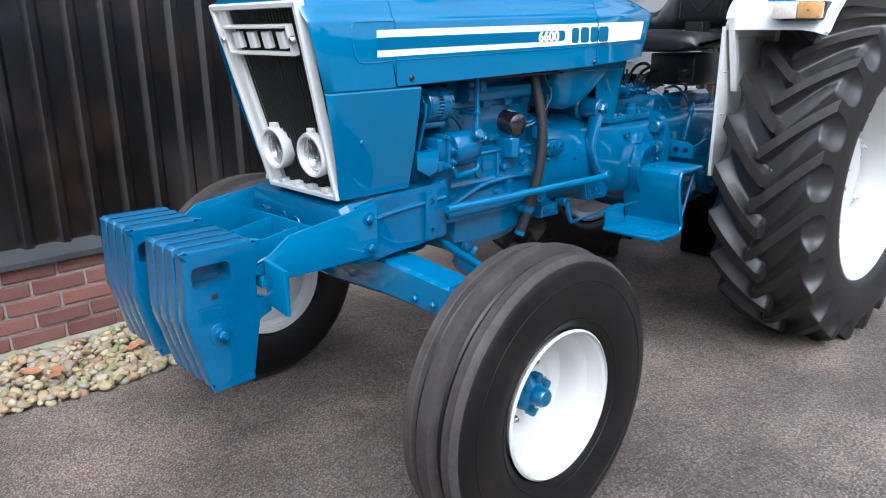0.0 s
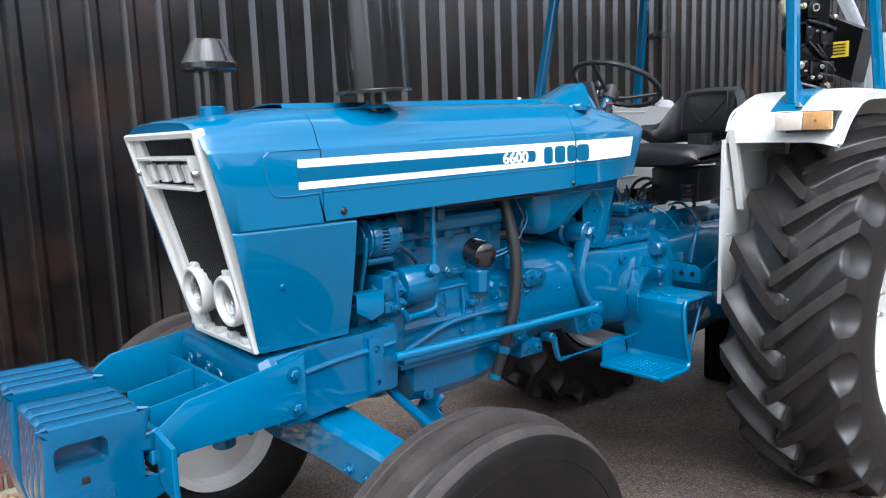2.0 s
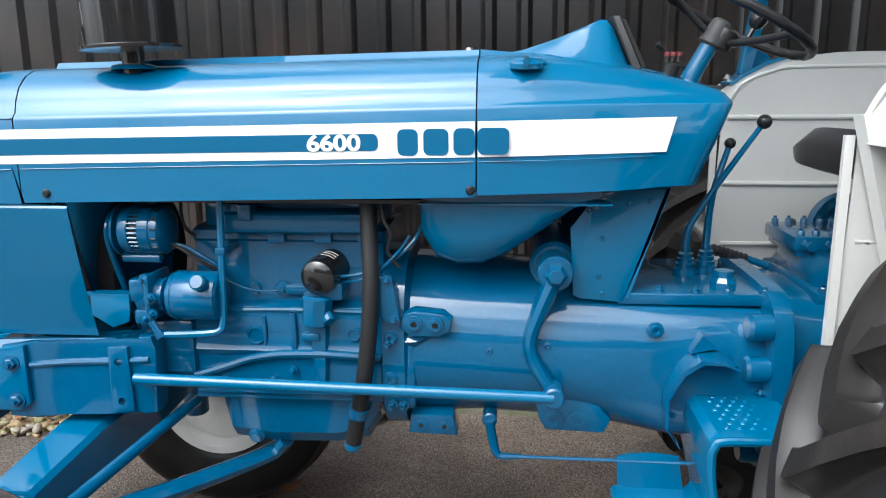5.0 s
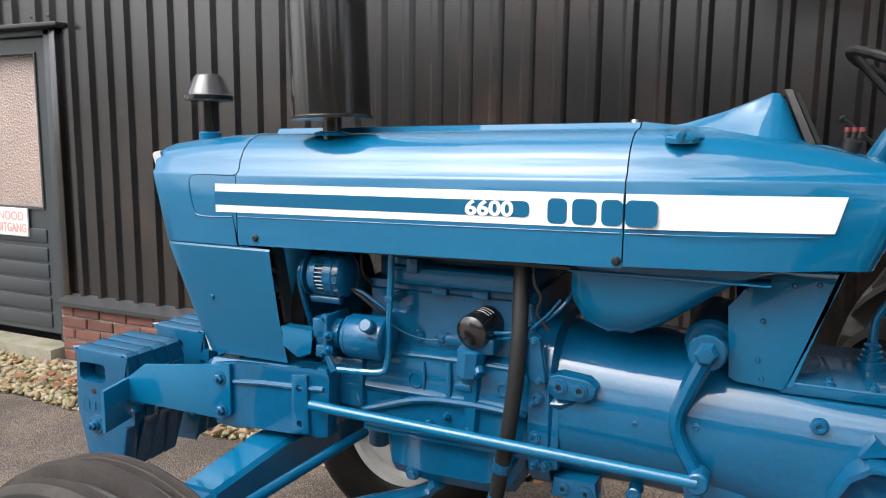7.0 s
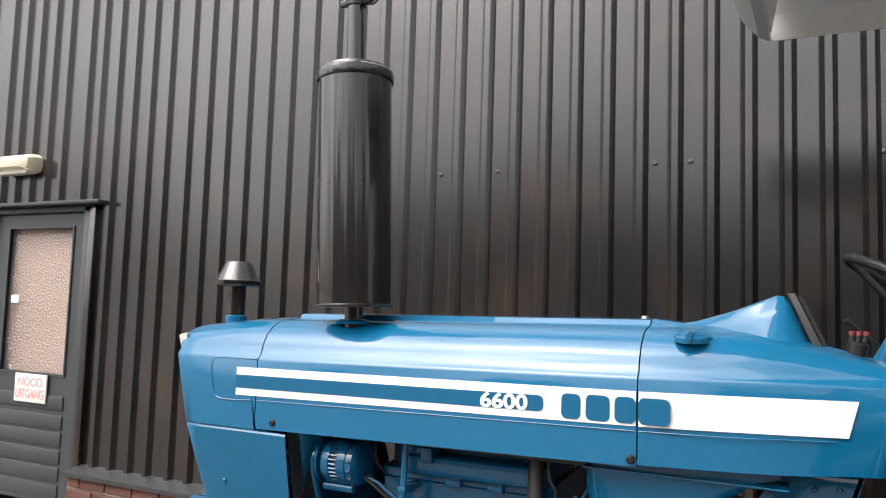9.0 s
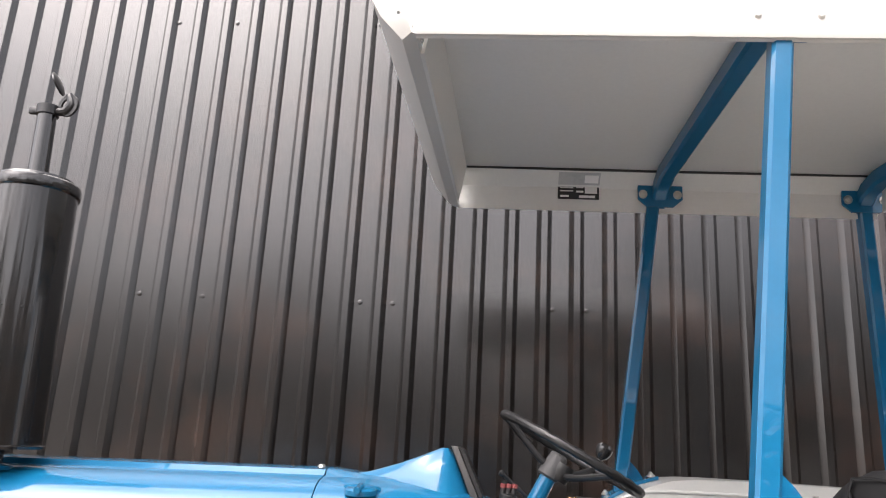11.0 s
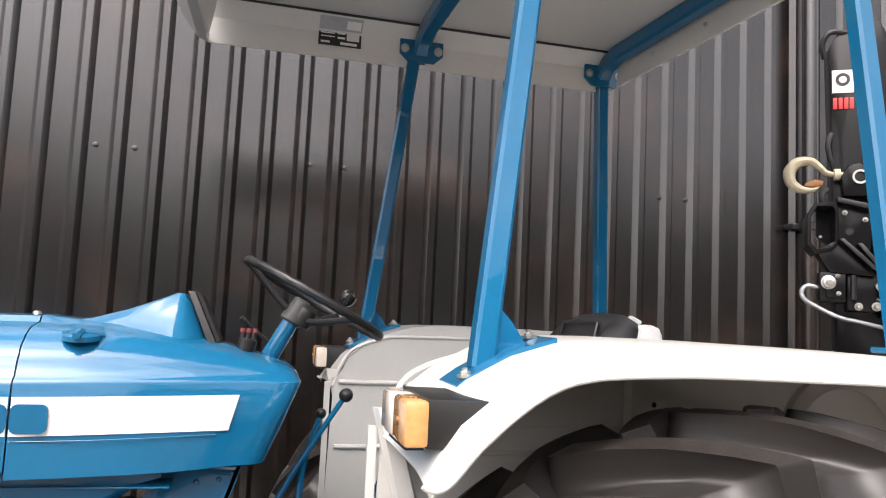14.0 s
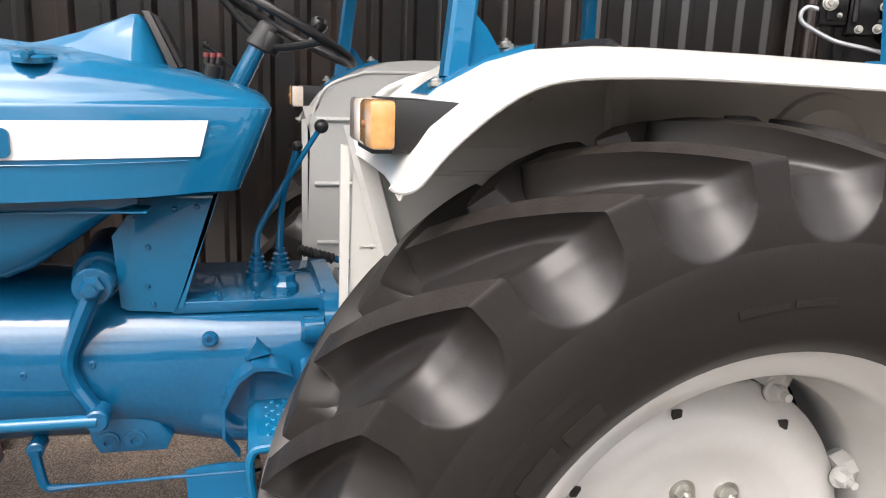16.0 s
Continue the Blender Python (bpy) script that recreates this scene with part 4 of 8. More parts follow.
def wheel_front(Y, s):
    """s: -1 turns the outer face to -y."""
    pin = Vector((FX, Y - 0.165 * s, FZ))
    turn = Matrix.Rotation(radians(STEER), 3, "Z")
    c = pin + turn @ (Vector((FX, Y, FZ)) - pin)
    ax = turn @ Vector((0, s, 0))
    K = 0.96
    bm = B()
    # rim: outer flange, well, deep disc
    lathe(bm, [(r * K, h * 0.9) for r, h in [(0.214, 0.110), (0.220, 0.104), (0.217, 0.097), (0.204, 0.095), (0.203, 0.088), (0.196, 0.05), (0.184, 0.035), (0.182, -0.01), (0.176, -0.045), (0.150, -0.060), (0.125, -0.058), (0.110, -0.045), (0.098, -0.040), (0.0, -0.038),
               (0.0, -0.05), (0.09, -0.052), (0.13, -0.07), (0.19, -0.06), (0.20, -0.10), (0.224, -0.11), (0.226, -0.118), (0.205, -0.112), (0.195, -0.06), (0.190, 0.03), (0.200, 0.07), (0.206, 0.088)]], c, ax, 48)
    w = tp("front_wheel", bm, RIMWHITE, "ribbed front tyre on a white steel rim", smooth=40)
    bm = B()
    half = [(0.210, 0.088), (0.228, 0.112), (0.262, 0.129), (0.315, 0.138), (0.365, 0.138), (0.402, 0.132), (0.427, 0.121), (0.439, 0.109), (0.444, 0.100), (0.4425, 0.096),
            (0.445, 0.070), (0.443, 0.066), (0.428, 0.060), (0.422, 0.052), (0.421, 0.040), (0.426, 0.032), (0.450, 0.026), (0.4575, 0.023), (0.459, 0.0)]
    prof = [(0.203 + (r - 0.210) * 0.885, h * 0.80) for r, h in half + [(r, -h) for r, h in half[-2::-1]]]
    lathe(bm, prof, c, ax, 96)
    tyre = part("tyre", bm, FRONTTYRE, w, "three-ribbed black tyre", 30)
    tyre.data.materials.append(WORNRIB)
    for f in tyre.data.polygons:
        off = f.center - c
        f.material_index = 1 if (off - ax * off.dot(ax)).length > 0.399 else 0
    bm = B()
    lathe(bm, [(0.0, 0.045), (0.022, 0.043), (0.028, 0.035), (0.030, 0.008), (0.048, -0.002), (0.054, -0.014), (0.056, -0.036), (0.075, -0.0365), (0.075, -0.042), (0, -0.042)], c, ax, 28)
    part("hub", bm, CAST, w, "blue hub")
    for i in range(6):
        a = 2 * math.pi * i / 6 + 0.3
        p = c + turn @ Vector((0.05 * math.cos(a), s * -0.012, 0.05 * math.sin(a)))
        bm = B()
        rod(bm, p, p + ax * 0.022, 0.013, seg=10)
        part("hub_boss", bm, CAST, w)
    for i in range(6):
        a = 2 * math.pi * i / 6
        p = c + turn @ Vector((0.085 * math.cos(a), s * -0.038, 0.085 * math.sin(a)))
        bm = B()
        bolt(bm, p, ax, 0.011, 0.014)
        part("wheel_nut", bm, STEEL, w)
    # faint moulded ring lines on the side wall
    bm = B()
    for r, h in ((0.243, 0.1012), (0.347, 0.1096)):
        lathe(bm, [(r - 0.002, h - 0.002), (r - 0.001, h + 0.0014), (r + 0.001, h + 0.0014), (r + 0.002, h - 0.002)], c, ax, 72)
    part("side_wall_ring", bm, FRONTTYRE, w)
    return w


FW = 1.625
wheel_front(FW, -1)
wheel_front(3.08, 1)


DISH, BROAD = 0.03, 1.10


def wheel_rear(Y, s):
    c = Vector((RX, Y, RZ))
    ax = Vector((0, s, 0))
    bm = B()
    rim = [(0.424, 0.188), (0.432, 0.183), (0.433, 0.174), (0.425, 0.164), (0.400, 0.154), (0.376, 0.13), (0.370, 0.06), (0.352, 0.035), (0.347, -0.06), (0.36, -0.10), (0.372, -0.16), (0.400, -0.175), (0.404, -0.185),
           (0.392, -0.188), (0.36, -0.165), (0.347, -0.10), (0.338, -0.06), (0.338, 0.030), (0.358, 0.055), (0.364, 0.135), (0.376, 0.162)]
    lathe(bm, rim, c, ax, 80, close=True)
    w = tp("rear_wheel", bm, RIMWHITE, "large lugged rear tyre on a white steel rim", smooth=40)
    bm = B()
    lathe(bm, [(r, h - DISH) for r, h in [(0.0, 0.035), (0.12, 0.035), (0.15, 0.040), (0.19, 0.060), (0.225, 0.066), (0.255, 0.055), (0.28, 0.030), (0.298, 0.022), (0.304, 0.012), (0.296, 0.006), (0.27, 0.015), (0.24, 0.035), (0.19, 0.045), (0.14, 0.022), (0.0, 0.02)]], c, ax, 64)
    part("wheel_disc", bm, RIMWHITE, w, "white dished wheel disc", 40)
    bm = B()
    lathe(bm, [(r, h - DISH) for r, h in [(0.0, 0.040), (0.060, 0.040), (0.064, 0.038), (0.064, 0.03), (0, 0.03)]], c, ax, 32)
    part("hub_plate", bm, BLUE, w, "blue hub plate")
    for i in range(8):
        a = 2 * math.pi * (i + 0.3) / 8
        p = c + Vector((0.112 * math.cos(a), s * (0.036 - DISH), 0.112 * math.sin(a)))
        bm = B()
        bolt(bm, p, ax, 0.016, 0.020)
        part("wheel_nut", bm, STEEL, w)
    for i in range(8):
        a = 2 * math.pi * (i + 0.45) / 8
        p = c + Vector((0.305 * math.cos(a), s * (0.01 - DISH), 0.305 * math.sin(a)))
        q = c + Vector((0.345 * math.cos(a), s * (0.01 - DISH), 0.345 * math.sin(a)))
        bm = B()
        rod(bm, p, q + (q - p) * 0.1, 0.03, seg=8)
        bolt(bm, p + Vector((0, s * 0.022, 0)), ax, 0.015, 0.022)
        part("rim_lug", bm, RIMWHITE, w)
    # slots in the disc: black blocks stand for the shade inside them
    for i in range(8):
        a = radians(103.4 + 45 * i)
        p = c + Vector((0.262 * math.cos(a), s * (0.050 - DISH), 0.262 * math.sin(a)))
        bm = B()
        box(bm, p.x - 0.008, p.x + 0.008, p.y - 0.003, p.y + 0.003, p.z - 0.008, p.z + 0.008)
        part("slot", bm, BLACKPLASTIC, w)
    bm = B()
    car = [(0.412, 0.160), (0.428, 0.182), (0.450, 0.196), (0.49, 0.204), (0.535, 0.205), (0.568, 0.202), (0.576, 0.200), (0.598, 0.193), (0.620, 0.179), (0.638, 0.160), (0.651, 0.135), (0.660, 0.10), (0.666, 0.06), (0.669, 0.0)]
    car = [(r, h * BROAD) for r, h in car]
    for k in (1, -1):
        lathe(bm, [(r, h * k) for r, h in car[:7]] + [(0.56, 0.20 * k), (0.43, 0.18 * k)], c, ax, 128, close=True)
    part("tyre", bm, SIDEWALL, w, "matte black rubber side walls", 40)
    # outer skin of the bars, and the floor of the scoops between them
    N = 22
    gap = math.pi / N
    outer = [(0.572, 0.2003), (0.59, 0.1988), (0.62, 0.1945), (0.65, 0.189), (0.680, 0.1835), (0.683, 0.182), (0.694, 0.15), (0.709, 0.10), (0.718, 0.05), (0.721, 0.0), (0.720, -0.026)]
    floor_line = [(0.566, 0.194), (0.579, 0.181), (0.603, 0.165), (0.627, 0.149), (0.645, 0.133), (0.647, 0.130), (0.655, 0.110), (0.663, 0.076), (0.667, 0.040), (0.669, 0.0), (0.665, -0.026)]
    outer, floor_line = [[(r, h * BROAD) for r, h in line] for line in (outer, floor_line)]
    floor_line = [[a + (b - a) * q for a, b in zip(o, f)] for o, f, q in zip(outer, floor_line, (0.92, 0.80, 0.76, 0.76, 0.79, 0.80, 0.88, 0.95, 1.0, 1.0, 1.0))]
    run = [0.0]
    for (r0, h0), (r1, h1) in zip(outer, outer[1:]):
        run.append(run[-1] + math.hypot(r1 - r0, h1 - h0))
    steps = []
    for j in range(len(run) - 1):
        n = max(1, round((run[j + 1] - run[j]) / (0.0045 if run[j] < 0.14 else 0.008)))
        steps += [run[j] + (run[j + 1] - run[j]) * q / n for q in range(n)]
    steps += [run[-1] - 0.012, run[-1] - 0.006, run[-1]]
    steps = sorted(set(steps))

    def along(pts, t):
        for j in range(len(run) - 1):
            if t <= run[j + 1] + 1e-9:
                q = (t - run[j]) / (run[j + 1] - run[j])
                return [pts[j][d] + (pts[j + 1][d] - pts[j][d]) * q for d in (0, 1)]
        return pts[-1]
    for side in (1, -1):
        verts, faces, tone = [], [], []
        cols = [-2 + q / 18 for q in range(18)] + [-1 + q / 2 for q in range(5)] + [1 + (q + 1) / 18 for q in range(18)]
        for t in steps:
            (ro, ho), (rf, hf) = along(outer, t), along(floor_line, t)
            u = max(0.0, min(1.0, (ho / BROAD + 0.012) / 0.196))
            mid = 0.42 - 0.31 * (1 - u ** 1.1)
            half = (0.023 + 0.003 * u) / 0.70
            w_gap = (gap - half) * 0.69
            reach = 0.036 + (w_gap - 0.036) * min(1.0, max(0.0, (0.17 - t) / 0.07))
            for q in cols:
                da = (q * half) if abs(q) <= 1 else math.copysign(half + (abs(q) - 1) * (gap - half), q)
                off = (gap - abs(da)) * 0.69
                back = max(0.0, 0.003 + w_gap - t)
                e = max(0.0, w_gap - math.hypot(off, back))
                if back == 0.0 and abs(q) <= 1:
                    e = 0.0
                k = 1 - (1 - min(1.0, e / reach)) ** 2.8
                k = max(k, 1 - min(1.0, max(0.0, ho / BROAD + 0.026) / 0.006))
                r, h = ro + (rf - ro) * k, ho + (hf - ho) * k
                verts.append((-math.cos(mid + da) * r, s * h * side, math.sin(mid + da) * r))
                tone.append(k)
        m = len(cols)
        for i in range(len(steps) - 1):
            for j in range(m - 1):
                f = (i * m + j, i * m + j + 1, i * m + m + j + 1, i * m + m + j)
                faces.append(f if s * side < 0 else f[::-1])
        me = bpy.data.meshes.new("tread_lug")
        me.from_pydata(verts, [], faces)
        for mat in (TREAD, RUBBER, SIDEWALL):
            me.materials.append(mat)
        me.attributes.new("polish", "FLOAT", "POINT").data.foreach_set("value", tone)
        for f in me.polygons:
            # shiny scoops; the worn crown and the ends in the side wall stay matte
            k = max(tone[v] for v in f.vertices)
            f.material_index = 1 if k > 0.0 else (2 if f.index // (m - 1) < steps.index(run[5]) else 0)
        me.shade_smooth()
        me.set_sharp_from_angle(angle=radians(33))
        for i in range(N):
            a0 = 2 * math.pi * (i + LUG0 + (0.5 if side < 0 else 0.0)) / N
            ob = new("tread_lug", me)
            ob.parent = w
            ob.location = c
            ob.rotation_euler = (0, a0, 0)
    # moulded size letters too worn to read: plain raised bars
    for a, r, L, hgt in ((2.30, 0.475, 0.06, 0.020), (2.47, 0.475, 0.07, 0.020), (2.32, 0.515, 0.08, 0.016), (2.52, 0.515, 0.09, 0.016), (1.75, 0.50, 0.07, 0.010), (1.60, 0.50, 0.06, 0.010)):
        bm = B()
        rings = []
        for k in range(7):
            q = a - (k / 6 - 0.5) * L / r
            rad = Vector((math.cos(q), 0, math.sin(q)))
            rings.append([c + rad * (r + j * hgt / 2) + Vector((0, s * d, 0)) for j, d in ((-1, 0.20), (-1, 0.2058 * BROAD), (1, 0.2058 * BROAD), (1, 0.20))])
        loft(bm, rings)
        part("moulded_bar", bm, SIDEWALL, w, smooth=0)
    w.matrix_basis = Matrix.Translation(c) @ Matrix.Rotation(-0.029, 4, "Z") @ Matrix.Scale(1.045, 4) @ Matrix.Translation(-c)
    return w


RC = 2.38       # centre line at the rear
RX, RZ, LUG0 = 4.148, 0.704, 0.562
RW = 1.652
wheel_rear(RW, -1)
wheel_rear(2 * RC - RW, 1)


# ---- engine ----
# lower crankcase standing proud of the upper wall, with a sloping ledge between
bm = B()
flank = [(2.243, 0.75), (2.243, 0.845), (2.233, 0.862), (2.238, 0.872), (2.243, 0.905), (2.240, 0.952), (2.246, 0.966), (2.270, 0.976), (2.274, 1.0), (2.274, 1.115), (2.266, 1.122), (2.266, 1.142), (2.30, 1.148)]
loft(bm, [[(x, y + d, z) for y, z in flank] + [(x, mirror(y + d), z) for y, z in flank[::-1]] for x, d in ((2.262, 0.012), (2.268, 0.0), (2.715, 0.0), (2.722, 0.012))])
block = tp("engine_block", bm, CAST, "blue painted engine block", smooth=28)
bm = B()
box(bm, 2.29, 2.71, 2.285, mirror(2.285), 1.146, 1.215, 0.010)
tp("cylinder_head", bm, CAST, smooth=30)
bm = B()
box(bm, 2.257, 2.717, 2.246, mirror(2.246), 0.735, 0.752, 0.004)
box(bm, 2.262, 2.712, 2.236, mirror(2.236), 0.752, 0.772, 0.005)
tp("sump_flange", bm, CAST, smooth=30)
# flowing ribs of the casting
for pts, rr in (([(2.262, 2.236, 0.795), (2.33, 2.236, 0.818), (2.40, 2.234, 0.842), (2.46, 2.234, 0.853), (2.51, 2.234, 0.856), (2.59, 2.234, 0.857), (2.71, 2.236, 0.850)], 0.010),
               ([(2.35, 2.244, 0.957), (2.50, 2.242, 0.961), (2.70, 2.244, 0.957)], 0.007), ([(2.435, 2.24, 0.946), (2.437, 2.238, 0.91), (2.436, 2.24, 0.875)], 0.005),
               ([(2.505, 2.238, 0.955), (2.507, 2.236, 0.90), (2.506, 2.238, 0.86)], 0.008)):
    bm = B()
    tube(bm, pts, rr, 8, 4)
    tp("casting_rib", bm, CAST, parent=block)
# core plugs: a sunk disc in a raised ring
for x, y, z, rr in ((2.415, 2.241, 0.897, 0.022), (2.408, 2.270, 1.003, 0.014), (2.648, 2.241, 0.905, 0.016)):
    bm = B()
    lathe(bm, [(0, 0.003), (rr * 0.72, 0.003), (rr * 0.78, 0.007), (rr * 0.95, 0.007), (rr * 1.1, 0)], (x, y, z), (0, -1, 0), 24)
    tp("core_plug", bm, CAST, parent=block)
for x, y, z, rr in ((2.477, 2.268, 1.005, 0.011), (2.452, 2.238, 0.79, 0.008), (2.56, 2.238, 0.79, 0.008), (2.66, 2.238, 0.79, 0.008), (2.33, 2.238, 0.785, 0.008), (2.50, 2.236, 0.815, 0.007), (2.345, 2.272, 1.09, 0.006), (2.675, 2.27, 1.02, 0.009), (2.685, 2.24, 0.93, 0.008)):
    bm = B()
    bolt(bm, (x, y, z), (0, -1, 0), rr, 0.011)
    tp("engine_bolt", bm, CAST, parent=block)
bm = B()
rod(bm, (2.477, 2.29, 1.005), (2.477, 2.262, 1.005), 0.019, seg=18, bev=0.003)
box(bm, 2.485, 2.545, 2.255, 2.285, 0.992, 1.016, 0.006)
tp("filter_boss", bm, CAST, parent=block)
# raised casting marks on the upper wall
for x0, x1, z0, z1 in ((2.40, 2.43, 1.104, 1.112), (2.50, 2.53, 1.104, 1.112), (2.60, 2.63, 1.104, 1.112), (2.370, 2.384, 1.060, 1.078)):
    bm = B()
    slab(bm, round_rect(x0, x1, z0, z1, 0.003), 2.272, 2.275, "xz")
    tp("casting_mark", bm, CAST, parent=block, smooth=0)
SHIFT = Vector((-0.008, -0.004, 0.01))
# oil sump
bm = B()
rows = []
for x, z0, w in ((2.315, 0.66, 0.17), (2.335, 0.602, 0.185), (2.44, 0.592, 0.19), (2.60, 0.596, 0.19), (2.675, 0.612, 0.19), (2.705, 0.66, 0.18)):
    rows.append([(x, CY - w * 0.85, z0), (x, CY - w, z0 + 0.035), (x, CY - w - 0.004, 0.735), (x, CY + w + 0.004, 0.735), (x, CY + w, z0 + 0.035), (x, CY + w * 0.85, z0)])
loft(bm, rows)
box(bm, 2.29, 2.72, 2.262, mirror(2.262), 0.722, 0.738, 0.004)
sump = tp("oil_sump", bm, CAST, smooth=30)
bm = B()
lathe(bm, [(0, 0.016), (0.012, 0.016), (0.012, 0.008), (0.02, 0.006), (0.022, 0)], (2.395, 2.285, 0.615), (0, -1, -0.2), 12)
tp("drain_plug", bm, CAST, parent=sump)
SHIFT = Vector((0, 0, 0))
# inlet manifold: a long rounded trough, with a lug at its front end
bm = B()
loft(bm, [[(x, y, z - d) for y, z in ((2.30, 1.130), (2.250, 1.136), (2.228, 1.148), (2.224, 1.165), (2.228, 1.186), (2.236, 1.192), (2.30, 1.194))] for x, d in ((2.352, 0.0), (2.360, 0.002), (2.50, 0.002), (2.700, 0.0), (2.708, 0.0))])
man = tp("inlet_manifold", bm, CAST, smooth=40)
bm = B()
box(bm, 2.395, 2.428, 2.214, 2.26, 1.172, 1.212, 0.006)
box(bm, 2.350, 2.400, 2.224, 2.26, 1.190, 1.212, 0.005)
tp("manifold_lug", bm, CAST, parent=man)
for x in (2.45, 2.56, 2.66):
    bm = B()
    box(bm, x, x + 0.04, 2.250, 2.28, 1.116, 1.137, 0.003)
    tp("manifold_foot", bm, CAST, parent=man)
# alternator: two cast end brackets with a ring of vents between, and a laminated middle
bm = B()
c = (2.128, 2.222, 1.151)
lathe(bm, [(0, 0.0), (0.042, 0.0), (0.052, 0.006), (0.0555, 0.014), (0.0555, 0.030), (0.051, 0.032), (0.049, 0.032), (0.049, 0.052), (0.051, 0.052), (0.0555, 0.054), (0.0560, 0.078), (0.0535, 0.080), (0.0535, 0.083), (0.0560, 0.085), (0.0555, 0.098), (0.047, 0.106), (0.03, 0.110), (0, 0.110)], c, (1, 0, 0), 40)
box(bm, 2.150, 2.20, 2.235, 2.33, 1.085, 1.115, 0.006)
rod(bm, (2.125, 2.21, 1.088), (2.215, 2.21, 1.088), 0.012, seg=12, bev=0.002)
alt = tp("alternator", bm, CAST, "blue alternator with a ring of cooling slots")
for i in range(30):
    a = 2 * math.pi * i / 30
    y, z = c[1] + 0.0522 * math.cos(a), c[2] + 0.0522 * math.sin(a)
    bm = B()
    rod(bm, (c[0] + 0.031, y, z), (c[0] + 0.053, y, z), 0.0030, seg=6)
    tp("vent_bar", bm, CAST, parent=alt)
# black ring puts the shade between the vent bars into colour
bm = B()
lathe(bm, [(0.0478, 0.030), (0.0495, 0.033), (0.0495, 0.051), (0.0478, 0.054)], c, (1, 0, 0), 40)
tp("vent_shadow_ring", bm, RADIATOR, parent=alt)
# black rods drawn where the rear slots lie in shade
for i in range(9):
    a = math.pi * (0.55 + i * 0.13)
    bm = B()
    y, z = c[1] + 0.0555 * math.cos(a), c[2] + 0.0555 * math.sin(a)
    rod(bm, (c[0] + 0.0865, y, z), (c[0] + 0.0965, y, z), 0.0032, seg=6)
    tp("rear_vent", bm, RADIATOR, parent=alt)
bm = B()
lathe(bm, [(0, -0.003), (0.058, -0.003), (0.060, -0.006), (0.058, -0.009), (0.044, -0.010), (0.033, -0.015), (0.044, -0.021), (0.044, -0.026), (0, -0.026)], c, (1, 0, 0), 32)
tp("pulley", bm, CAST, parent=alt)
bm = B()
tube(bm, [(2.108, 2.178, 1.160), (2.108, 2.182, 1.12), (2.112, 2.215, 1.03), (2.116, 2.25, 0.95), (2.118, 2.29, 0.86)], 0.009, 6, 4, flat=0.6)
tp("fan_belt", bm, DECALBLUE)
# fan shroud behind the nose, in the dark
bm = B()
lathe(bm, [(0.19, 0.0), (0.20, 0.004), (0.20, 0.045), (0.19, 0.049)], (2.035, CY - 0.03, 1.02), (1, 0, 0), 40, close=True)
tp("fan_shroud", bm, DARKMETAL)
# power steering pump with its reservoir
pc = (2.232, 2.215, 0.999)
bm = B()
lathe(bm, [(0, 0.0), (0.044, 0.0), (0.053, 0.004), (0.0565, 0.012), (0.057, 0.014), (0.0555, 0.017), (0.057, 0.020), (0.057, 0.105), (0.0545, 0.114), (0.048, 0.119), (0, 0.121)], pc, (1, 0, 0), 36)
pump = tp("steering_pump", bm, CAST, "blue cylindrical steering pump reservoir")
bm = B()
rod(bm, (2.321, 2.172, 1.036), (2.321, 2.144, 1.050), 0.0185, bev=0.004)
tp("filler_cap", bm, CAST, parent=pump)
bm = B()
lathe(bm, [(0, -0.092), (0.018, -0.092), (0.02, -0.080), (0.034, -0.078), (0.044, -0.070), (0.047, -0.050), (0.047, -0.038), (0.040, -0.034), (0.040, -0.012), (0.030, -0.008), (0.030, 0.0), (0, 0.0)], pc, (1, 0, 0), 24)
box(bm, 2.188, 2.202, 2.160, 2.27, 0.945, 1.056, 0.006)
box(bm, 2.150, 2.190, 2.168, 2.26, 0.992, 1.046, 0.008)
box(bm, 2.156, 2.190, 2.172, 2.26, 0.940, 0.974, 0.006)
tp("pump_body", bm, CAST, parent=pump)
for x, y, z in ((2.188, 2.172, 1.046), (2.188, 2.168, 0.955), (2.206, 2.160, 1.005), (2.206, 2.162, 0.968)):
    bm = B()
    bolt(bm, (x, y, z), (0, -1, 0), 0.0085, 0.012)
    tp("pump_bolt", bm, CAST, parent=pump)
bm = B()
rod(bm, (2.203, 2.158, 0.953), (2.222, 2.156, 0.920), 0.0085, seg=10, bev=0.002)
lathe(bm, [(0, 0), (0.011, 0), (0.011, 0.014), (0, 0.014)], (2.218, 2.157, 0.928), (0.5, 0, -0.86), 6)
tp("pipe_union", bm, CAST, parent=pump)
bm = B()
slab(bm, [(2.060, 1.013), (2.153, 1.011), (2.150, 0.972), (2.147, 0.948), (2.107, 0.933), (2.060, 0.962)], 2.166, 2.170, "xz", bev=0.001)
slab(bm, [(2.165, 1.012), (2.20, 1.012), (2.20, 1.008), (2.165, 1.008)], 2.061, 2.152, "yz")
tp("belt_guard", bm, BLUE)
bm = B()
box(bm, 2.12, 2.27, 2.258, 2.33, 0.78, 0.95, 0.01)
box(bm, 2.165, 2.268, 2.225, 2.27, 0.80, 0.935, 0.012)
tp("front_cover", bm, CAST)
SHIFT = Vector((-0.008, -0.004, 0.01))
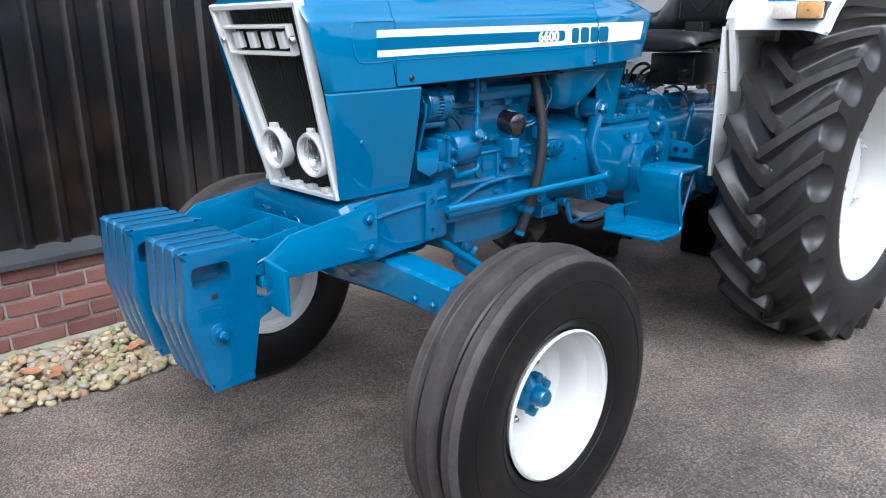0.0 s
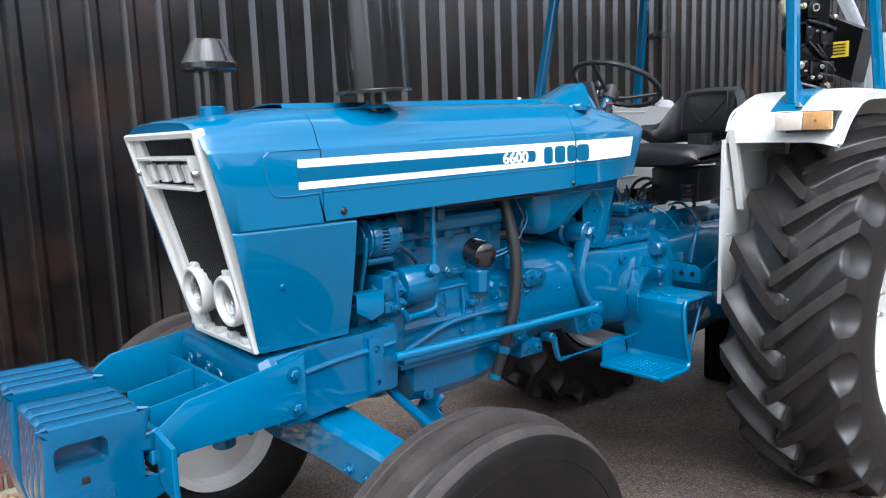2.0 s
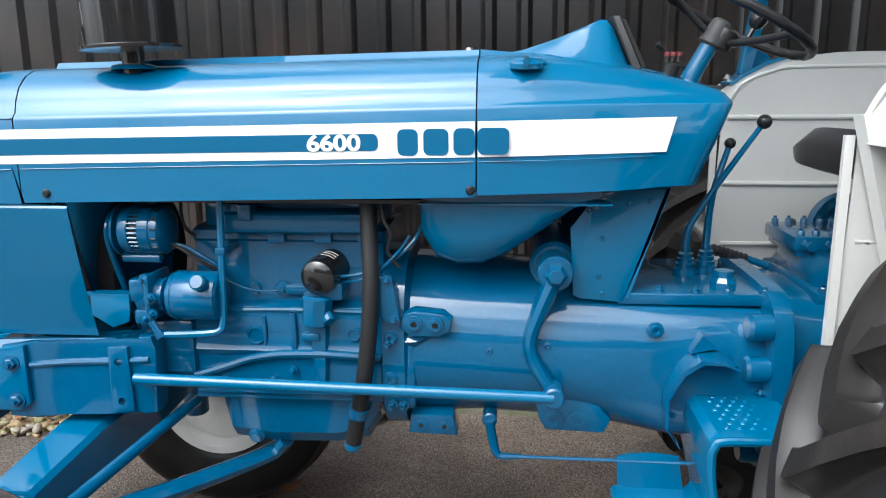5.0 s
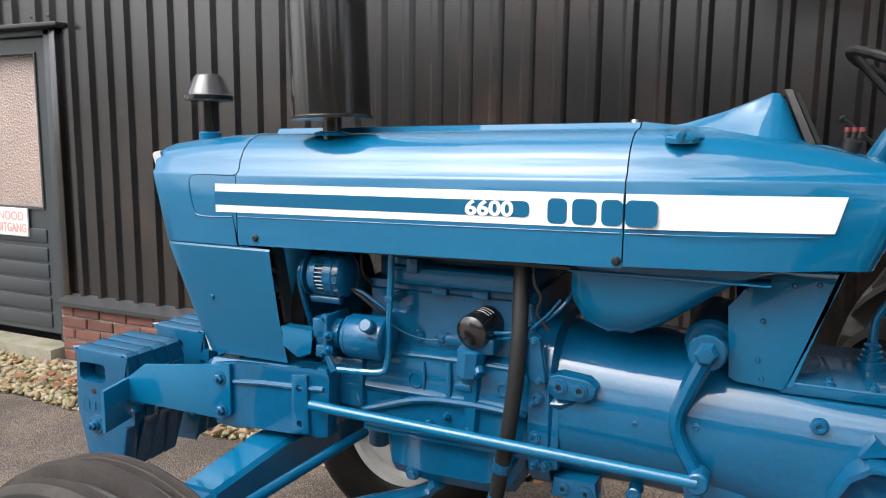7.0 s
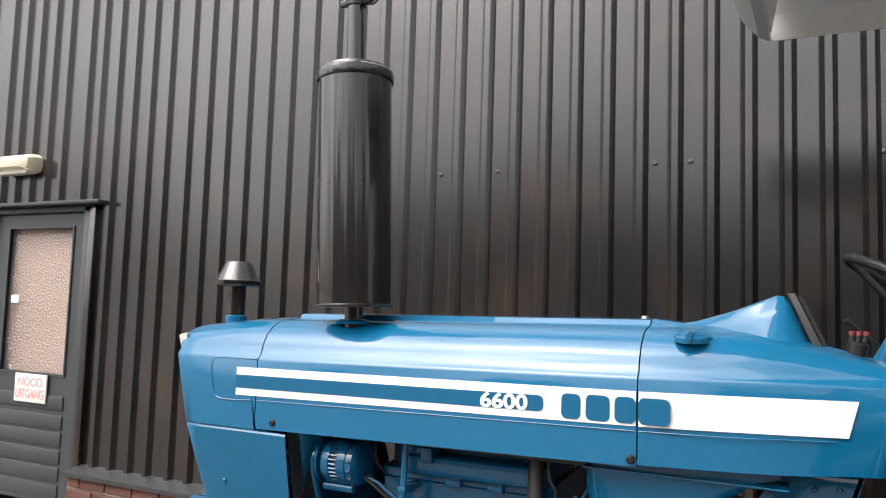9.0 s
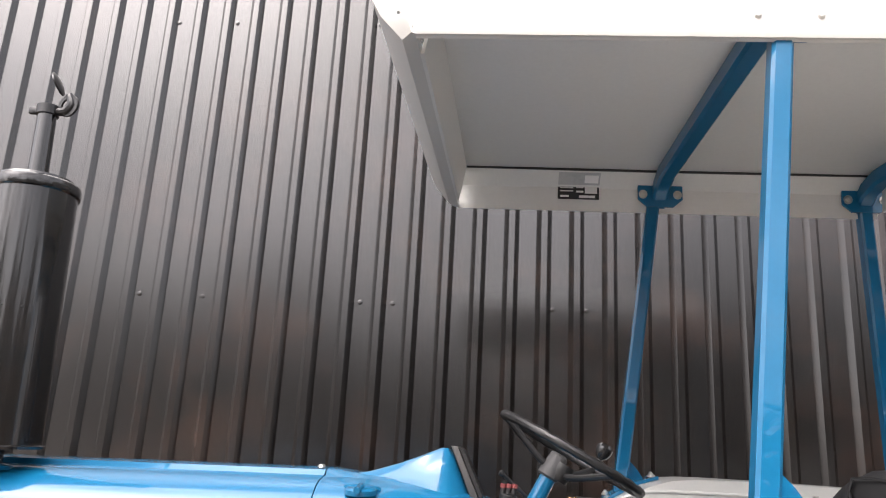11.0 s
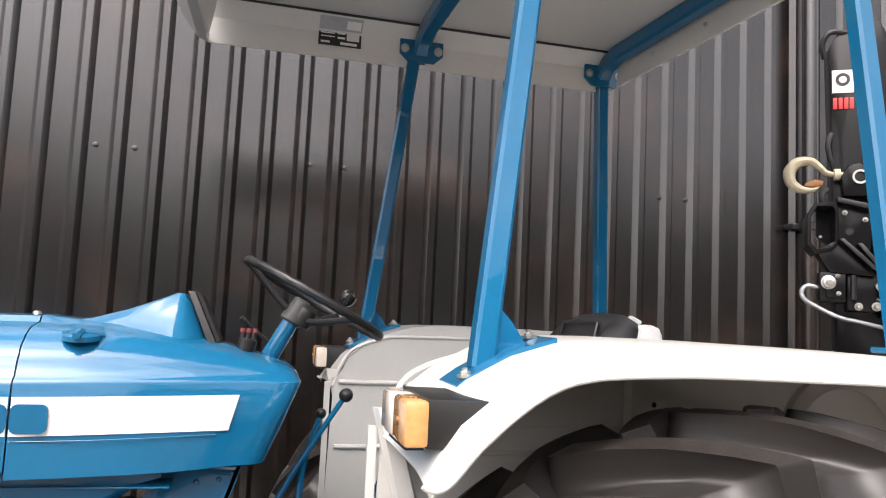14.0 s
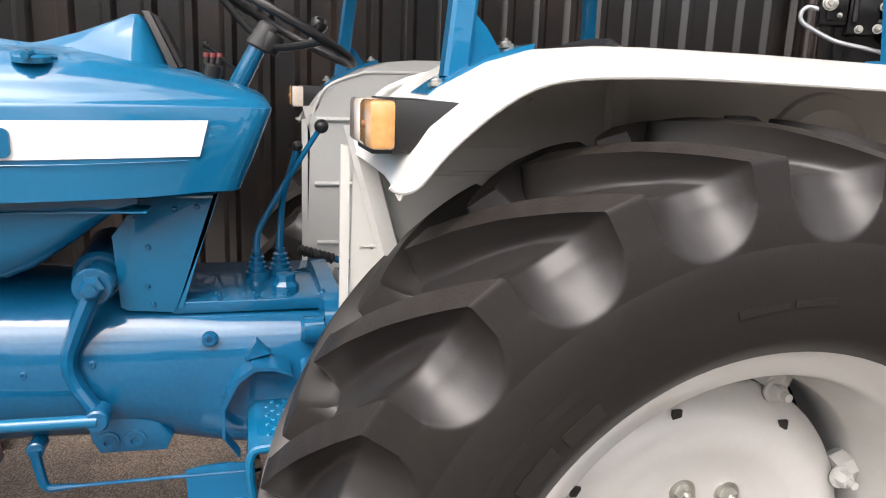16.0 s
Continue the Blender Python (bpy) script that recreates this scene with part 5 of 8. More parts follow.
# fuel lines and wiring
pipes = [("fuel_line", BLUE, 0.0085, [(2.372, 2.205, 1.215), (2.369, 2.203, 1.10), (2.366, 2.200, 0.99), (2.364, 2.196, 0.932), (2.352, 2.190, 0.912), (2.30, 2.180, 0.908), (2.235, 2.165, 0.910)]),
         ("fuel_line", CAST, 0.0042, [(2.60, 2.245, 1.03), (2.68, 2.22, 1.045), (2.75, 2.225, 1.075), (2.80, 2.23, 1.12), (2.82, 2.25, 1.16)]),
         ("fuel_line", CAST, 0.0036, [(2.62, 2.25, 1.015), (2.70, 2.215, 1.04), (2.76, 2.215, 1.09), (2.79, 2.24, 1.13)]),
         ("wire", HOSE, 0.0045, [(2.235, 2.225, 1.112), (2.27, 2.222, 1.095), (2.31, 2.23, 1.065), (2.335, 2.245, 1.045)]),
         ("wire", CAST, 0.0025, [(2.365, 2.215, 1.03), (2.40, 2.235, 1.005), (2.44, 2.25, 0.993), (2.475, 2.26, 0.992)]),
         ("wire", CAST, 0.0055, [(2.235, 2.23, 1.105), (2.27, 2.235, 1.10), (2.31, 2.24, 1.075), (2.345, 2.25, 1.05)]),
         ("wire", HOSE, 0.004, [(2.262, 2.25, 1.215), (2.266, 2.24, 1.17), (2.272, 2.245, 1.14), (2.285, 2.262, 1.12)]),
         ("wire", HOSE, 0.004, [(2.73, 2.22, 1.22), (2.74, 2.2, 1.17), (2.755, 2.2, 1.14), (2.745, 2.21, 1.10), (2.77, 2.22, 1.06)])]
for name, mat, r, pts in pipes:
    bm = B()
    tube(bm, pts, r, 8, 6)
    tp(name, bm, mat)
bm = B()
box(bm, 2.358, 2.380, 2.192, 2.275, 1.090, 1.106, 0.003)
tp("line_clip", bm, CAST)
SHIFT = Vector((-0.014, 0.05, 0.004))
# oil filter
bm = B()
ax = Vector((-0.16, -0.98, -0.10)).normalized()
lathe(bm, [(0, 0.105), (0.028, 0.104), (0.040, 0.095), (0.044, 0.08), (0.044, 0.02), (0.046, 0.016), (0.046, 0.004), (0.04, 0), (0, 0)], (2.606, 2.245, 1.052), ax, 36)
filt = tp("oil_filter", bm, BLACKGLOSS, "black spin-on oil filter")
bm = B()
lathe(bm, [(0.050, 0.006), (0.055, 0.0), (0.055, -0.03), (0, -0.03)], (2.606, 2.245, 1.052), ax, 28)
box(bm, 2.565, 2.645, 2.165, 2.235, 0.985, 1.03, 0.012)
rod(bm, (2.583, 2.175, 0.998), (2.578, 2.172, 0.925), 0.036, 0.032, seg=8, bev=0.006)
box(bm, 2.545, 2.612, 2.17, 2.23, 0.925, 1.0, 0.010)
rod(bm, (2.605, 2.165, 0.955), (2.617, 2.150, 0.942), 0.013, seg=10, bev=0.002)
loft(bm, [[(x0, 2.195, z), (x0 + 0.008, 2.178, z), (x1 - 0.008, 2.178, z), (x1, 2.195, z)] for z, x0, x1 in ((0.925, 2.548, 2.606), (0.88, 2.556, 2.604), (0.82, 2.562, 2.602), (0.785, 2.568, 2.60))])
box(bm, 2.540, 2.585, 2.172, 2.20, 0.886, 0.906, 0.006)
tp("filter_housing", bm, CAST, parent=filt)
bm = B()
for k in range(3):
    b0 = Vector((2.606, 2.245, 1.052)) + ax * (0.03 + k * 0.012)
    d, u, w = axes(ax)
    rings = []
    for j in range(5):
        a = radians(-128 + 11 * j)
        rad = u * math.cos(a) + w * math.sin(a)
        rings.append([b0 + rad * 0.0435, b0 + rad * 0.0447, b0 + rad * 0.0447 + ax * 0.003, b0 + rad * 0.0435 + ax * 0.003])
    loft(bm, rings)
tp("printed_bars", bm, PAPER, parent=filt)
SHIFT = Vector((0, 0, 0))
# breather hose
bm = B()
tube(bm, [(2.690, 2.245, 1.26), (2.692, 2.222, 1.19), (2.700, 2.190, 1.04), (2.688, 2.188, 0.88), (2.662, 2.210, 0.74), (2.636, 2.236, 0.625)], 0.019, 16, 8)
hose = tp("breather_hose", bm, HOSE, "black rubber breather hose")
bm = B()
rod(bm, (2.661, 2.212, 0.737), (2.656, 2.215, 0.714), 0.024, seg=20)
box(bm, 2.64, 2.68, 2.215, 2.30, 0.712, 0.735, 0.004)
tp("hose_clip", bm, CAST, parent=hose)
bm = B()
rod(bm, (2.640, 2.232, 0.640), (2.636, 2.236, 0.626), 0.0205, seg=20)
tp("hose_tip", bm, BLUE, parent=hose)

SHIFT = Vector((0.008, -0.022, 0.012))
# ---- fuel tank belly under the cowl ----
bm = B()
rows = []
for x, z0, w in ((2.795, 1.185, 0.20), (2.805, 1.12, 0.235), (2.835, 1.078, 0.245), (2.88, 1.064, 0.248), (2.935, 1.066, 0.248), (2.99, 1.088, 0.247), (3.06, 1.135, 0.245), (3.13, 1.188, 0.24), (3.19, 1.215, 0.235)):
    zt = 1.232
    rows.append([(x, CY - w + 0.05, z0), (x, CY - w + 0.018, z0 + (zt - z0) * 0.12), (x, CY - w, z0 + (zt - z0) * 0.4), (x, CY - w, zt), (x, CY + w, zt), (x, CY + w, z0 + (zt - z0) * 0.4), (x, CY + w - 0.018, z0 + (zt - z0) * 0.12), (x, CY + w - 0.05, z0)])
loft(bm, rows)
tank = tp("fuel_tank", bm, BLUE, "blue fuel tank belly", smooth=45)
bm = B()
box(bm, 2.80, 3.21, 2.205, mirror(2.205), 1.2045, 1.2085, 0.001)
tp("tank_flange", bm, BLUE, parent=tank)
bm = B()
box(bm, 2.04, 2.93, 2.225, mirror(2.225), 1.204, 1.212)
tp("heat_shield", bm, DARKMETAL)
# steering column pedestal
ped = [(3.130, 1.145), (3.175, 1.20), (3.19, 1.235), (3.345, 1.235), (3.335, 1.20), (3.256, 0.985), (3.245, 0.975), (3.155, 0.982), (3.140, 0.99)]
bm = B()
slab(bm, ped, 2.285, 2.293, "xz", bev=0.002)
slab(bm, ped, mirror(2.293), mirror(2.285), "xz", bev=0.002)
slab(bm, [(3.335, 1.235), (3.343, 1.235), (3.264, 0.985), (3.253, 0.985)], 2.285, mirror(2.285), "xz")
ped_o = tp("column_pedestal", bm, BLUE)
for x, z in ((3.17, 1.185), (3.195, 1.035), (3.20, 1.12), (3.30, 1.205), (3.205, 0.995), (3.255, 1.20)):
    bm = B()
    lathe(bm, [(0, 0.005), (0.004, 0.005), (0.006, 0)], (x, 2.285, z), (0, -1, 0), 10)
    tp("pedestal_screw", bm, CAST, parent=ped_o)

SHIFT = Vector((-0.008, -0.02, 0.006))
# ---- clutch housing and gearbox ----
def squircle(x, w, z0, z1, p=3.0, n=36):
    zc, hz = (z0 + z1) / 2, (z1 - z0) / 2
    out = []
    for i in range(n):
        a = 2 * math.pi * i / n
        ca, sa = math.cos(a), math.sin(a)
        out.append((x, CY + w * abs(ca) ** (2 / p) * (1 if ca > 0 else -1), zc + hz * abs(sa) ** (2 / p) * (1 if sa > 0 else -1)))
    return out


bm = B()
loft(bm, [squircle(2.715, 0.205, 0.655, 1.06, 3.2), squircle(2.725, 0.226, 0.64, 1.075, 3.2), squircle(2.775, 0.226, 0.64, 1.075, 3.2), squircle(2.785, 0.214, 0.655, 1.058, 2.3), squircle(2.95, 0.218, 0.66, 1.048, 2.15), squircle(3.20, 0.220, 0.655, 1.03, 2.3), squircle(3.36, 0.225, 0.64, 1.0, 3.2), squircle(3.58, 0.23, 0.62, 0.985, 4.0)])
gear = tp("clutch_housing", bm, CAST, "blue painted clutch and gearbox housing", smooth=40)
bm = B()
loft(bm, [squircle(3.570, 0.236, 0.60, 1.0, 4.5), squircle(3.578, 0.262, 0.585, 1.018, 4.5), squircle(3.618, 0.262, 0.585, 1.018, 4.5), squircle(3.626, 0.240, 0.60, 0.99, 4.5)])
# lobes behind the flange, each round one bolt
for z in (0.66, 0.755, 0.85, 0.945):
    lobe = B()
    lathe(lobe, [(0, 0), (0.024, 0.0), (0.030, 0.008), (0.030, 0.05), (0.0, 0.06)], (3.525, 2.232, z), (1, 0, 0), 14)
    tp("flange_lobe", lobe, CAST, parent=gear)
flange = tp("gearbox_flange", bm, CAST, smooth=40)
for a in (150, 165, 180, 195, 210, 135, 225):
    bm = B()
    r = radians(a)
    bolt(bm, (3.572, CY + 0.236 * math.cos(r), 0.795 + 0.19 * math.sin(r)), (-1, 0, 0), 0.010, 0.012, False)
    tp("flange_bolt", bm, CAST, parent=flange)
bm = B()
box(bm, 3.255, 3.60, 2.285, mirror(2.285), 0.975, 1.003, 0.005)
cover = tp("gearbox_cover", bm, CAST)
for x in (3.28, 3.35, 3.43, 3.50, 3.58):
    bm = B()
    bolt(bm, (x, 2.30, 1.002), (0, 0, 1), 0.009, 0.010)
    tp("cover_bolt", bm, CAST, parent=cover)
bm = B()
lathe(bm, [(0.03, 0), (0.03, 0.02), (0.022, 0.03), (0.022, 0.045), (0, 0.046)], (3.50, 2.34, 1.0), (0, 0, 1), 8)
tp("filler_plug", bm, CAST, parent=cover)
# bolted pads on the flank
for pts, y in (([(2.765, 0.925), (2.775, 0.958), (2.80, 0.966), (2.865, 0.960), (2.886, 0.945), (2.880, 0.918), (2.855, 0.905), (2.79, 0.905)], 2.232),
               ([(2.785, 0.704), (2.885, 0.704), (2.895, 0.652), (2.78, 0.655)], 2.262), ([(3.075, 0.745), (3.085, 0.70), (3.10, 0.672), (3.235, 0.668), (3.25, 0.70), (3.22, 0.74), (3.15, 0.76)], 2.268)):
    bm = B()
    slab(bm, pts, y, y + 0.08, "xz", bev=0.006)
    pad = tp("mounting_pad", bm, CAST, parent=gear)
for x, y, z, r in ((2.800, 2.232, 0.936, 0.013), (2.848, 2.232, 0.934, 0.013), (2.81, 2.262, 0.679, 0.011), (2.865, 2.262, 0.677, 0.011), (3.118, 2.268, 0.70, 0.016), (3.172, 2.268, 0.70, 0.016), (3.335, 2.243, 0.93, 0.012), (2.745, 2.24, 0.90, 0.011), (2.742, 2.24, 0.80, 0.011), (2.745, 2.245, 1.02, 0.009), (3.10, 2.252, 0.885, 0.006), (2.97, 2.252, 0.87, 0.006)):
    bm = B()
    lathe(bm, [(r * 1.5, -0.002), (r * 1.45, 0.004), (r, 0.005), (r, 0.008), (r * 0.55, 0.008), (r * 0.5, 0.002), (0, 0.002)], (x, y, z), (0, -1, 0), 16)
    tp("pad_bolt", bm, CAST, parent=gear)
# black discs paint the dark inside the pads' holes
for x, y, z in ((2.800, 2.228, 0.936), (2.848, 2.228, 0.934), (2.81, 2.258, 0.679), (2.865, 2.258, 0.677)):
    bm = B()
    lathe(bm, [(0, 0.001), (0.0075, 0.001), (0.0075, -0.004)], (x, y, z), (0, -1, 0), 14)
    tp("hole", bm, RADIATOR, parent=gear)
bm = B()
slab(bm, [(2.688, 1.028), (2.745, 1.052), (2.754, 1.045), (2.770, 0.945), (2.762, 0.935), (2.735, 0.942), (2.690, 0.985)], 2.222, 2.245, "xz", bev=0.005)
tp("inspection_cover", bm, CAST, parent=gear)
for x, z in ((2.756, 0.948), (2.742, 1.040), (2.698, 1.02)):
    bm = B()
    bolt(bm, (x, 2.222, z), (0, -1, 0), 0.008, 0.009)
    tp("cover_bolt", bm, CAST, parent=gear)
bm = B()
loft(bm, [[(x, 2.262 - w, z - h), (x, 2.250 - w, z), (x, 2.262 - w, z + h), (x, 2.32, z + h), (x, 2.32, z - h)] for x, z, w, h in ((2.748, 0.886, 0.006, 0.014), (2.80, 0.890, 0.010, 0.017), (2.83, 0.900, 0.004, 0.014), (2.85, 0.905, -0.012, 0.006))])
box(bm, 2.765, 2.80, 2.248, 2.32, 0.72, 0.885, 0.012)
tp("housing_boss", bm, CAST, parent=gear, smooth=40)
for x, z in ((2.738, 0.886), (2.752, 0.898), (2.745, 0.735), (2.772, 0.735)):
    bm = B()
    bolt(bm, (x, 2.242, z), (0, -1, 0), 0.009, 0.016)
    tp("housing_bolt", bm, CAST, parent=gear)
SHIFT = Vector((0.009, 0.06, -0.021))
# brake lever and its rod to the step
bm = B()
rod(bm, (2.953, 2.20, 0.712), (2.953, 2.25, 0.712), 0.018, bev=0.003)
tube(bm, [(2.953, 2.198, 0.712), (2.960, 2.195, 0.67), (2.972, 2.19, 0.632), (3.0, 2.19, 0.628), (3.03, 2.19, 0.629)], [0.012, 0.011, 0.010, 0.008, 0.006], 8, 4)
lever = tp("brake_lever", bm, CAST)
bm = B()
rod(bm, (3.0, 2.19, 0.628), (3.42, 2.15, 0.648), 0.0045, seg=8)
tp("brake_rod", bm, CAST, parent=lever)
SHIFT = Vector((0.013, 0.032, 0.030))
# twisted pedal strap by the step
bm = B()
rows = []
for (x, z), w in (((3.365, 0.655), 0.02), ((3.335, 0.70), 0.02), ((3.335, 0.77), 0.02), ((3.365, 0.83), 0.025), ((3.40, 0.86), 0.035), ((3.44, 0.862), 0.045), ((3.475, 0.85), 0.05)):
    rows.append([(x, 2.16 - w, z), (x + 0.007, 2.16 - w, z - 0.008), (x + 0.007, 2.16 + w, z - 0.004), (x, 2.16 + w, z + 0.006)])
loft(bm, rows)
slab(bm, [(3.385, 0.862), (3.41, 0.905), (3.44, 0.875)], 2.165, 2.20, "xz")
tp("brake_pedal", bm, CAST)

SHIFT = Vector((0.01, 0.03, 0.008))
# ---- rear axle and hydraulics ----
bm = B()
loft(bm, [squircle(3.635, 0.225, 0.56, 0.985, 4), squircle(3.70, 0.24, 0.50, 0.98, 4), squircle(3.95, 0.255, 0.46, 1.0, 4), squircle(4.45, 0.25, 0.48, 1.0, 4), squircle(4.52, 0.22, 0.52, 0.96, 4)])
axle = tp("rear_axle_housing", bm, CAST, "blue painted rear axle housing", smooth=40)
for s in (0, 1):
    Y = (lambda y: y) if s == 0 else (lambda y: 2 * RC - y)
    bm = B()
    lathe(bm, [(0.0, 0.0), (0.17, 0.0), (0.17, 0.03), (0.13, 0.06), (0.11, 0.18), (0.105, 0.36), (0.13, 0.38), (0.13, 0.42), (0, 0.42)], (RX, Y(2.235), RZ), (0, -1 if s == 0 else 1, 0), 28)
    tp("axle_trumpet", bm, CAST, parent=axle)
bm = B()
box(bm, 3.70, 4.32, 2.275, mirror(2.275), 0.96, 0.995, 0.008)
SHIFT = Vector((0.0, 0.05, 0.004))
hyd = tp("hydraulic_cover", bm, CAST, "blue hydraulic lift cover with its valve block")
bm = B()
rows = []
for x, y0, y1, z1 in ((3.715, 2.34, 2.60, 1.035), (3.74, 2.30, 2.64, 1.062), (4.0, 2.28, 2.66, 1.066), (4.28, 2.30, 2.64, 1.06)):
    rows.append([(x, y0, 0.99), (x, y0, z1 - 0.02), (x, y0 + 0.02, z1), (x, y1 - 0.02, z1), (x, y1, z1 - 0.02), (x, y1, 0.99)])
loft(bm, rows)
tp("lift_cover", bm, CAST, parent=hyd, smooth=30)
for i in range(9):
    bm = B()
    bolt(bm, (3.72 + i * 0.068, 2.288, 0.995), (0, 0, 1), 0.009, 0.011)
    tp("cover_bolt", bm, CAST, parent=hyd)
SHIFT = Vector((-0.05, 0.14, -0.010))
bm = B()
box(bm, 3.745, 3.93, 2.33, 2.55, 1.074, 1.112, 0.008)
box(bm, 3.755, 3.92, 2.34, 2.54, 1.060, 1.076, 0.002)
block2 = tp("valve_block", bm, CAST, parent=hyd)
for x in (3.765, 3.80, 3.84, 3.88, 3.912):
    for y in (2.345, 2.53):
        bm = B()
        bolt(bm, (x, y, 1.112), (0, 0, 1), 0.009, 0.012, False)
        part("valve_bolt", bm, CAST, hyd)
for x, z in ((3.775, 1.093), (3.83, 1.093), (3.885, 1.093)):
    bm = B()
    lathe(bm, [(0.013, 0), (0.013, 0.012), (0.009, 0.014), (0.009, 0.03), (0.012, 0.031), (0.012, 0.038), (0, 0.039)], (x, 2.331, z), (0, -1, 0), 6)
    part("pipe_union", bm, CAST, hyd)
# control quadrant: a half drum with a slotted rim
SHIFT = Vector((0.03, 0.11, -0.008))
bm = B()
rings = []
for k in range(15):
    a = radians(-30 + 15 * k)
    u, v = -math.cos(a), math.sin(a)
    rings.append([(3.90 + u * r, y, 1.085 + v * r) for r, y in ((0.072, 2.62), (0.096, 2.62), (0.096, 2.66), (0.072, 2.66))])
loft(bm, rings)
tp("control_quadrant", bm, CAST, parent=hyd, smooth=40)
bm = B()
lathe(bm, [(0, 0.03), (0.03, 0.03), (0.045, 0.012), (0.068, 0.006), (0.070, 0.0), (0, 0)], (3.90, 2.635, 1.085), (0, -1, 0), 32)
tp("quadrant_drum", bm, CAST, parent=hyd, smooth=40)
for a0, b0 in (((3.88, 2.60, 1.10), (3.85, 2.59, 1.172)), ((3.85, 2.50, 1.11), (3.825, 2.47, 1.182))):
    bm = B()
    tube(bm, [a0, (Vector(a0) + Vector(b0)) / 2 + Vector((0.008, 0, 0)), b0], 0.006, 8, 4, flat=0.6)
    tp("selector_lever", bm, CAST, parent=hyd)
for i, pts in enumerate(([(3.78, 2.37, 1.115), (3.80, 2.34, 1.165), (3.90, 2.33, 1.175), (4.02, 2.36, 1.13), (4.15, 2.42, 1.10)], [(3.82, 2.42, 1.115), (3.84, 2.39, 1.175), (3.94, 2.38, 1.195), (4.08, 2.42, 1.15), (4.2, 2.46, 1.10)], [(3.88, 2.34, 1.10), (3.92, 2.29, 1.125), (4.02, 2.27, 1.125), (4.14, 2.31, 1.08)], [(3.84, 2.48, 1.115), (3.88, 2.46, 1.19), (3.98, 2.46, 1.205), (4.12, 2.50, 1.16)],
                         [(3.775, 2.29, 1.093), (3.80, 2.24, 1.06), (3.84, 2.21, 0.99), (3.87, 2.19, 0.88)], [(3.885, 2.29, 1.093), (3.92, 2.24, 1.10), (3.965, 2.20, 1.02), (3.98, 2.18, 0.88)])):
    bm = B()
    tube(bm, pts, 0.008 if i < 4 else 0.006, 8, 6)
    tp("hydraulic_hose", bm, HOSE if i < 4 else BLUE)
for x, y, z in ((3.79, 2.36, 1.14), (3.83, 2.41, 1.145), (4.0, 2.36, 1.14)):
    bm = B()
    rod(bm, (x, y, z - 0.012), (x + 0.006, y - 0.006, z + 0.012), 0.012, seg=6)
    tp("hose_end", bm, STEEL)
SHIFT = Vector((0.0, 0.05, 0.012))
bm = B()
rod(bm, (3.645, 2.60, 0.992), (3.80, 2.60, 0.943), 0.010, seg=12)
tp("handbrake", bm, BLUE)
bm = B()
prof = [(0, 0), (0.017, 0.002)]
for i in range(8):
    prof += [(0.019, 0.006 + i * 0.0125), (0.0225, 0.008 + i * 0.0125), (0.0225, 0.013 + i * 0.0125), (0.019, 0.015 + i * 0.0125)]
lathe(bm, [(r * 0.68, a) for r, a in prof + [(0, 0.107)]], (3.543, 2.60, 1.021), (0.1, 0, -0.030), 18)
tp("handbrake_grip", bm, HOSE)
for a, b in (((3.84, 2.645, 1.080), (3.766, 2.645, 1.084)), ((3.84, 2.61, 1.06), (3.78, 2.61, 1.063))):
    bm = B()
    rod(bm, a, b, 0.005)
    lathe(bm, [(0, -0.014), (0.012, -0.010), (0.015, 0), (0.012, 0.010), (0, 0.014)], b, Vector(b) - Vector(a), 14)
    tp("valve_lever", bm, BLACKPLASTIC)

SHIFT = Vector((0.02, 0.072, 0.008))
# gear levers
for pts, ball in (([(3.412, 2.37, 1.04), (3.412, 2.368, 1.10), (3.425, 2.365, 1.14), (3.48, 2.35, 1.24), (3.562, 2.335, 1.373)], 0.017), ([(3.468, 2.40, 1.04), (3.468, 2.402, 1.10), (3.478, 2.408, 1.20), (3.513, 2.42, 1.318)], 0.0135)):
    bm = B()
    tube(bm, pts, [0.009, 0.009, 0.008, 0.007, 0.006][:len(pts)], 10, 6)
    lv = tp("gear_lever", bm, BLUE)
    bm = B()
    x, y = pts[0][0], pts[0][1]
    lathe(bm, [(0.03, -0.04), (0.028, -0.02), (0.022, -0.018), (0.024, -0.008), (0.019, -0.006), (0.021, 0.004), (0.016, 0.006), (0.018, 0.016), (0.012, 0.02), (0.012, 0.03), (0, 0.03)], (x, y, 1.04), (0, 0, 1), 20)
    tp("boot", bm, CAST, parent=lv)
    bm = B()
    p = Vector(pts[-1])
    lathe(bm, [(ball * math.sin(math.pi * i / 10), -ball * math.cos(math.pi * i / 10)) for i in range(11)], p, (0, 0, 1), 20)
    tp("knob", bm, BLACKPLASTIC, parent=lv)

SHIFT = Vector((0, 0.087, 0))
# ---- step ----
bm = B()
path = [(3.257, 0.528), (3.415, 0.528), (3.432, 0.533), (3.440, 0.55), (3.424, 0.60), (3.404, 0.68), (3.398, 0.745), (3.402, 0.775), (3.418, 0.790), (3.585, 0.794), (3.585, 0.786), (3.424, 0.782), (3.412, 0.773), (3.407, 0.745), (3.413, 0.68), (3.433, 0.60), (3.449, 0.55), (3.440, 0.525), (3.418, 0.519), (3.257, 0.519)]
slab(bm, path, 1.915, 2.19, "xz", bev=0.002)
slab(bm, [(3.267, 0.525), (3.262, 0.606), (3.300, 0.614), (3.345, 0.617), (3.405, 0.612), (3.42, 0.525)], 2.183, 2.19, "xz")
edge = [(3.259, 0.519), (3.34, 0.519), (3.408, 0.520), (3.434, 0.529), (3.444, 0.55), (3.428, 0.60), (3.409, 0.68), (3.403, 0.745), (3.408, 0.772), (3.424, 0.783), (3.50, 0.785), (3.585, 0.785)]
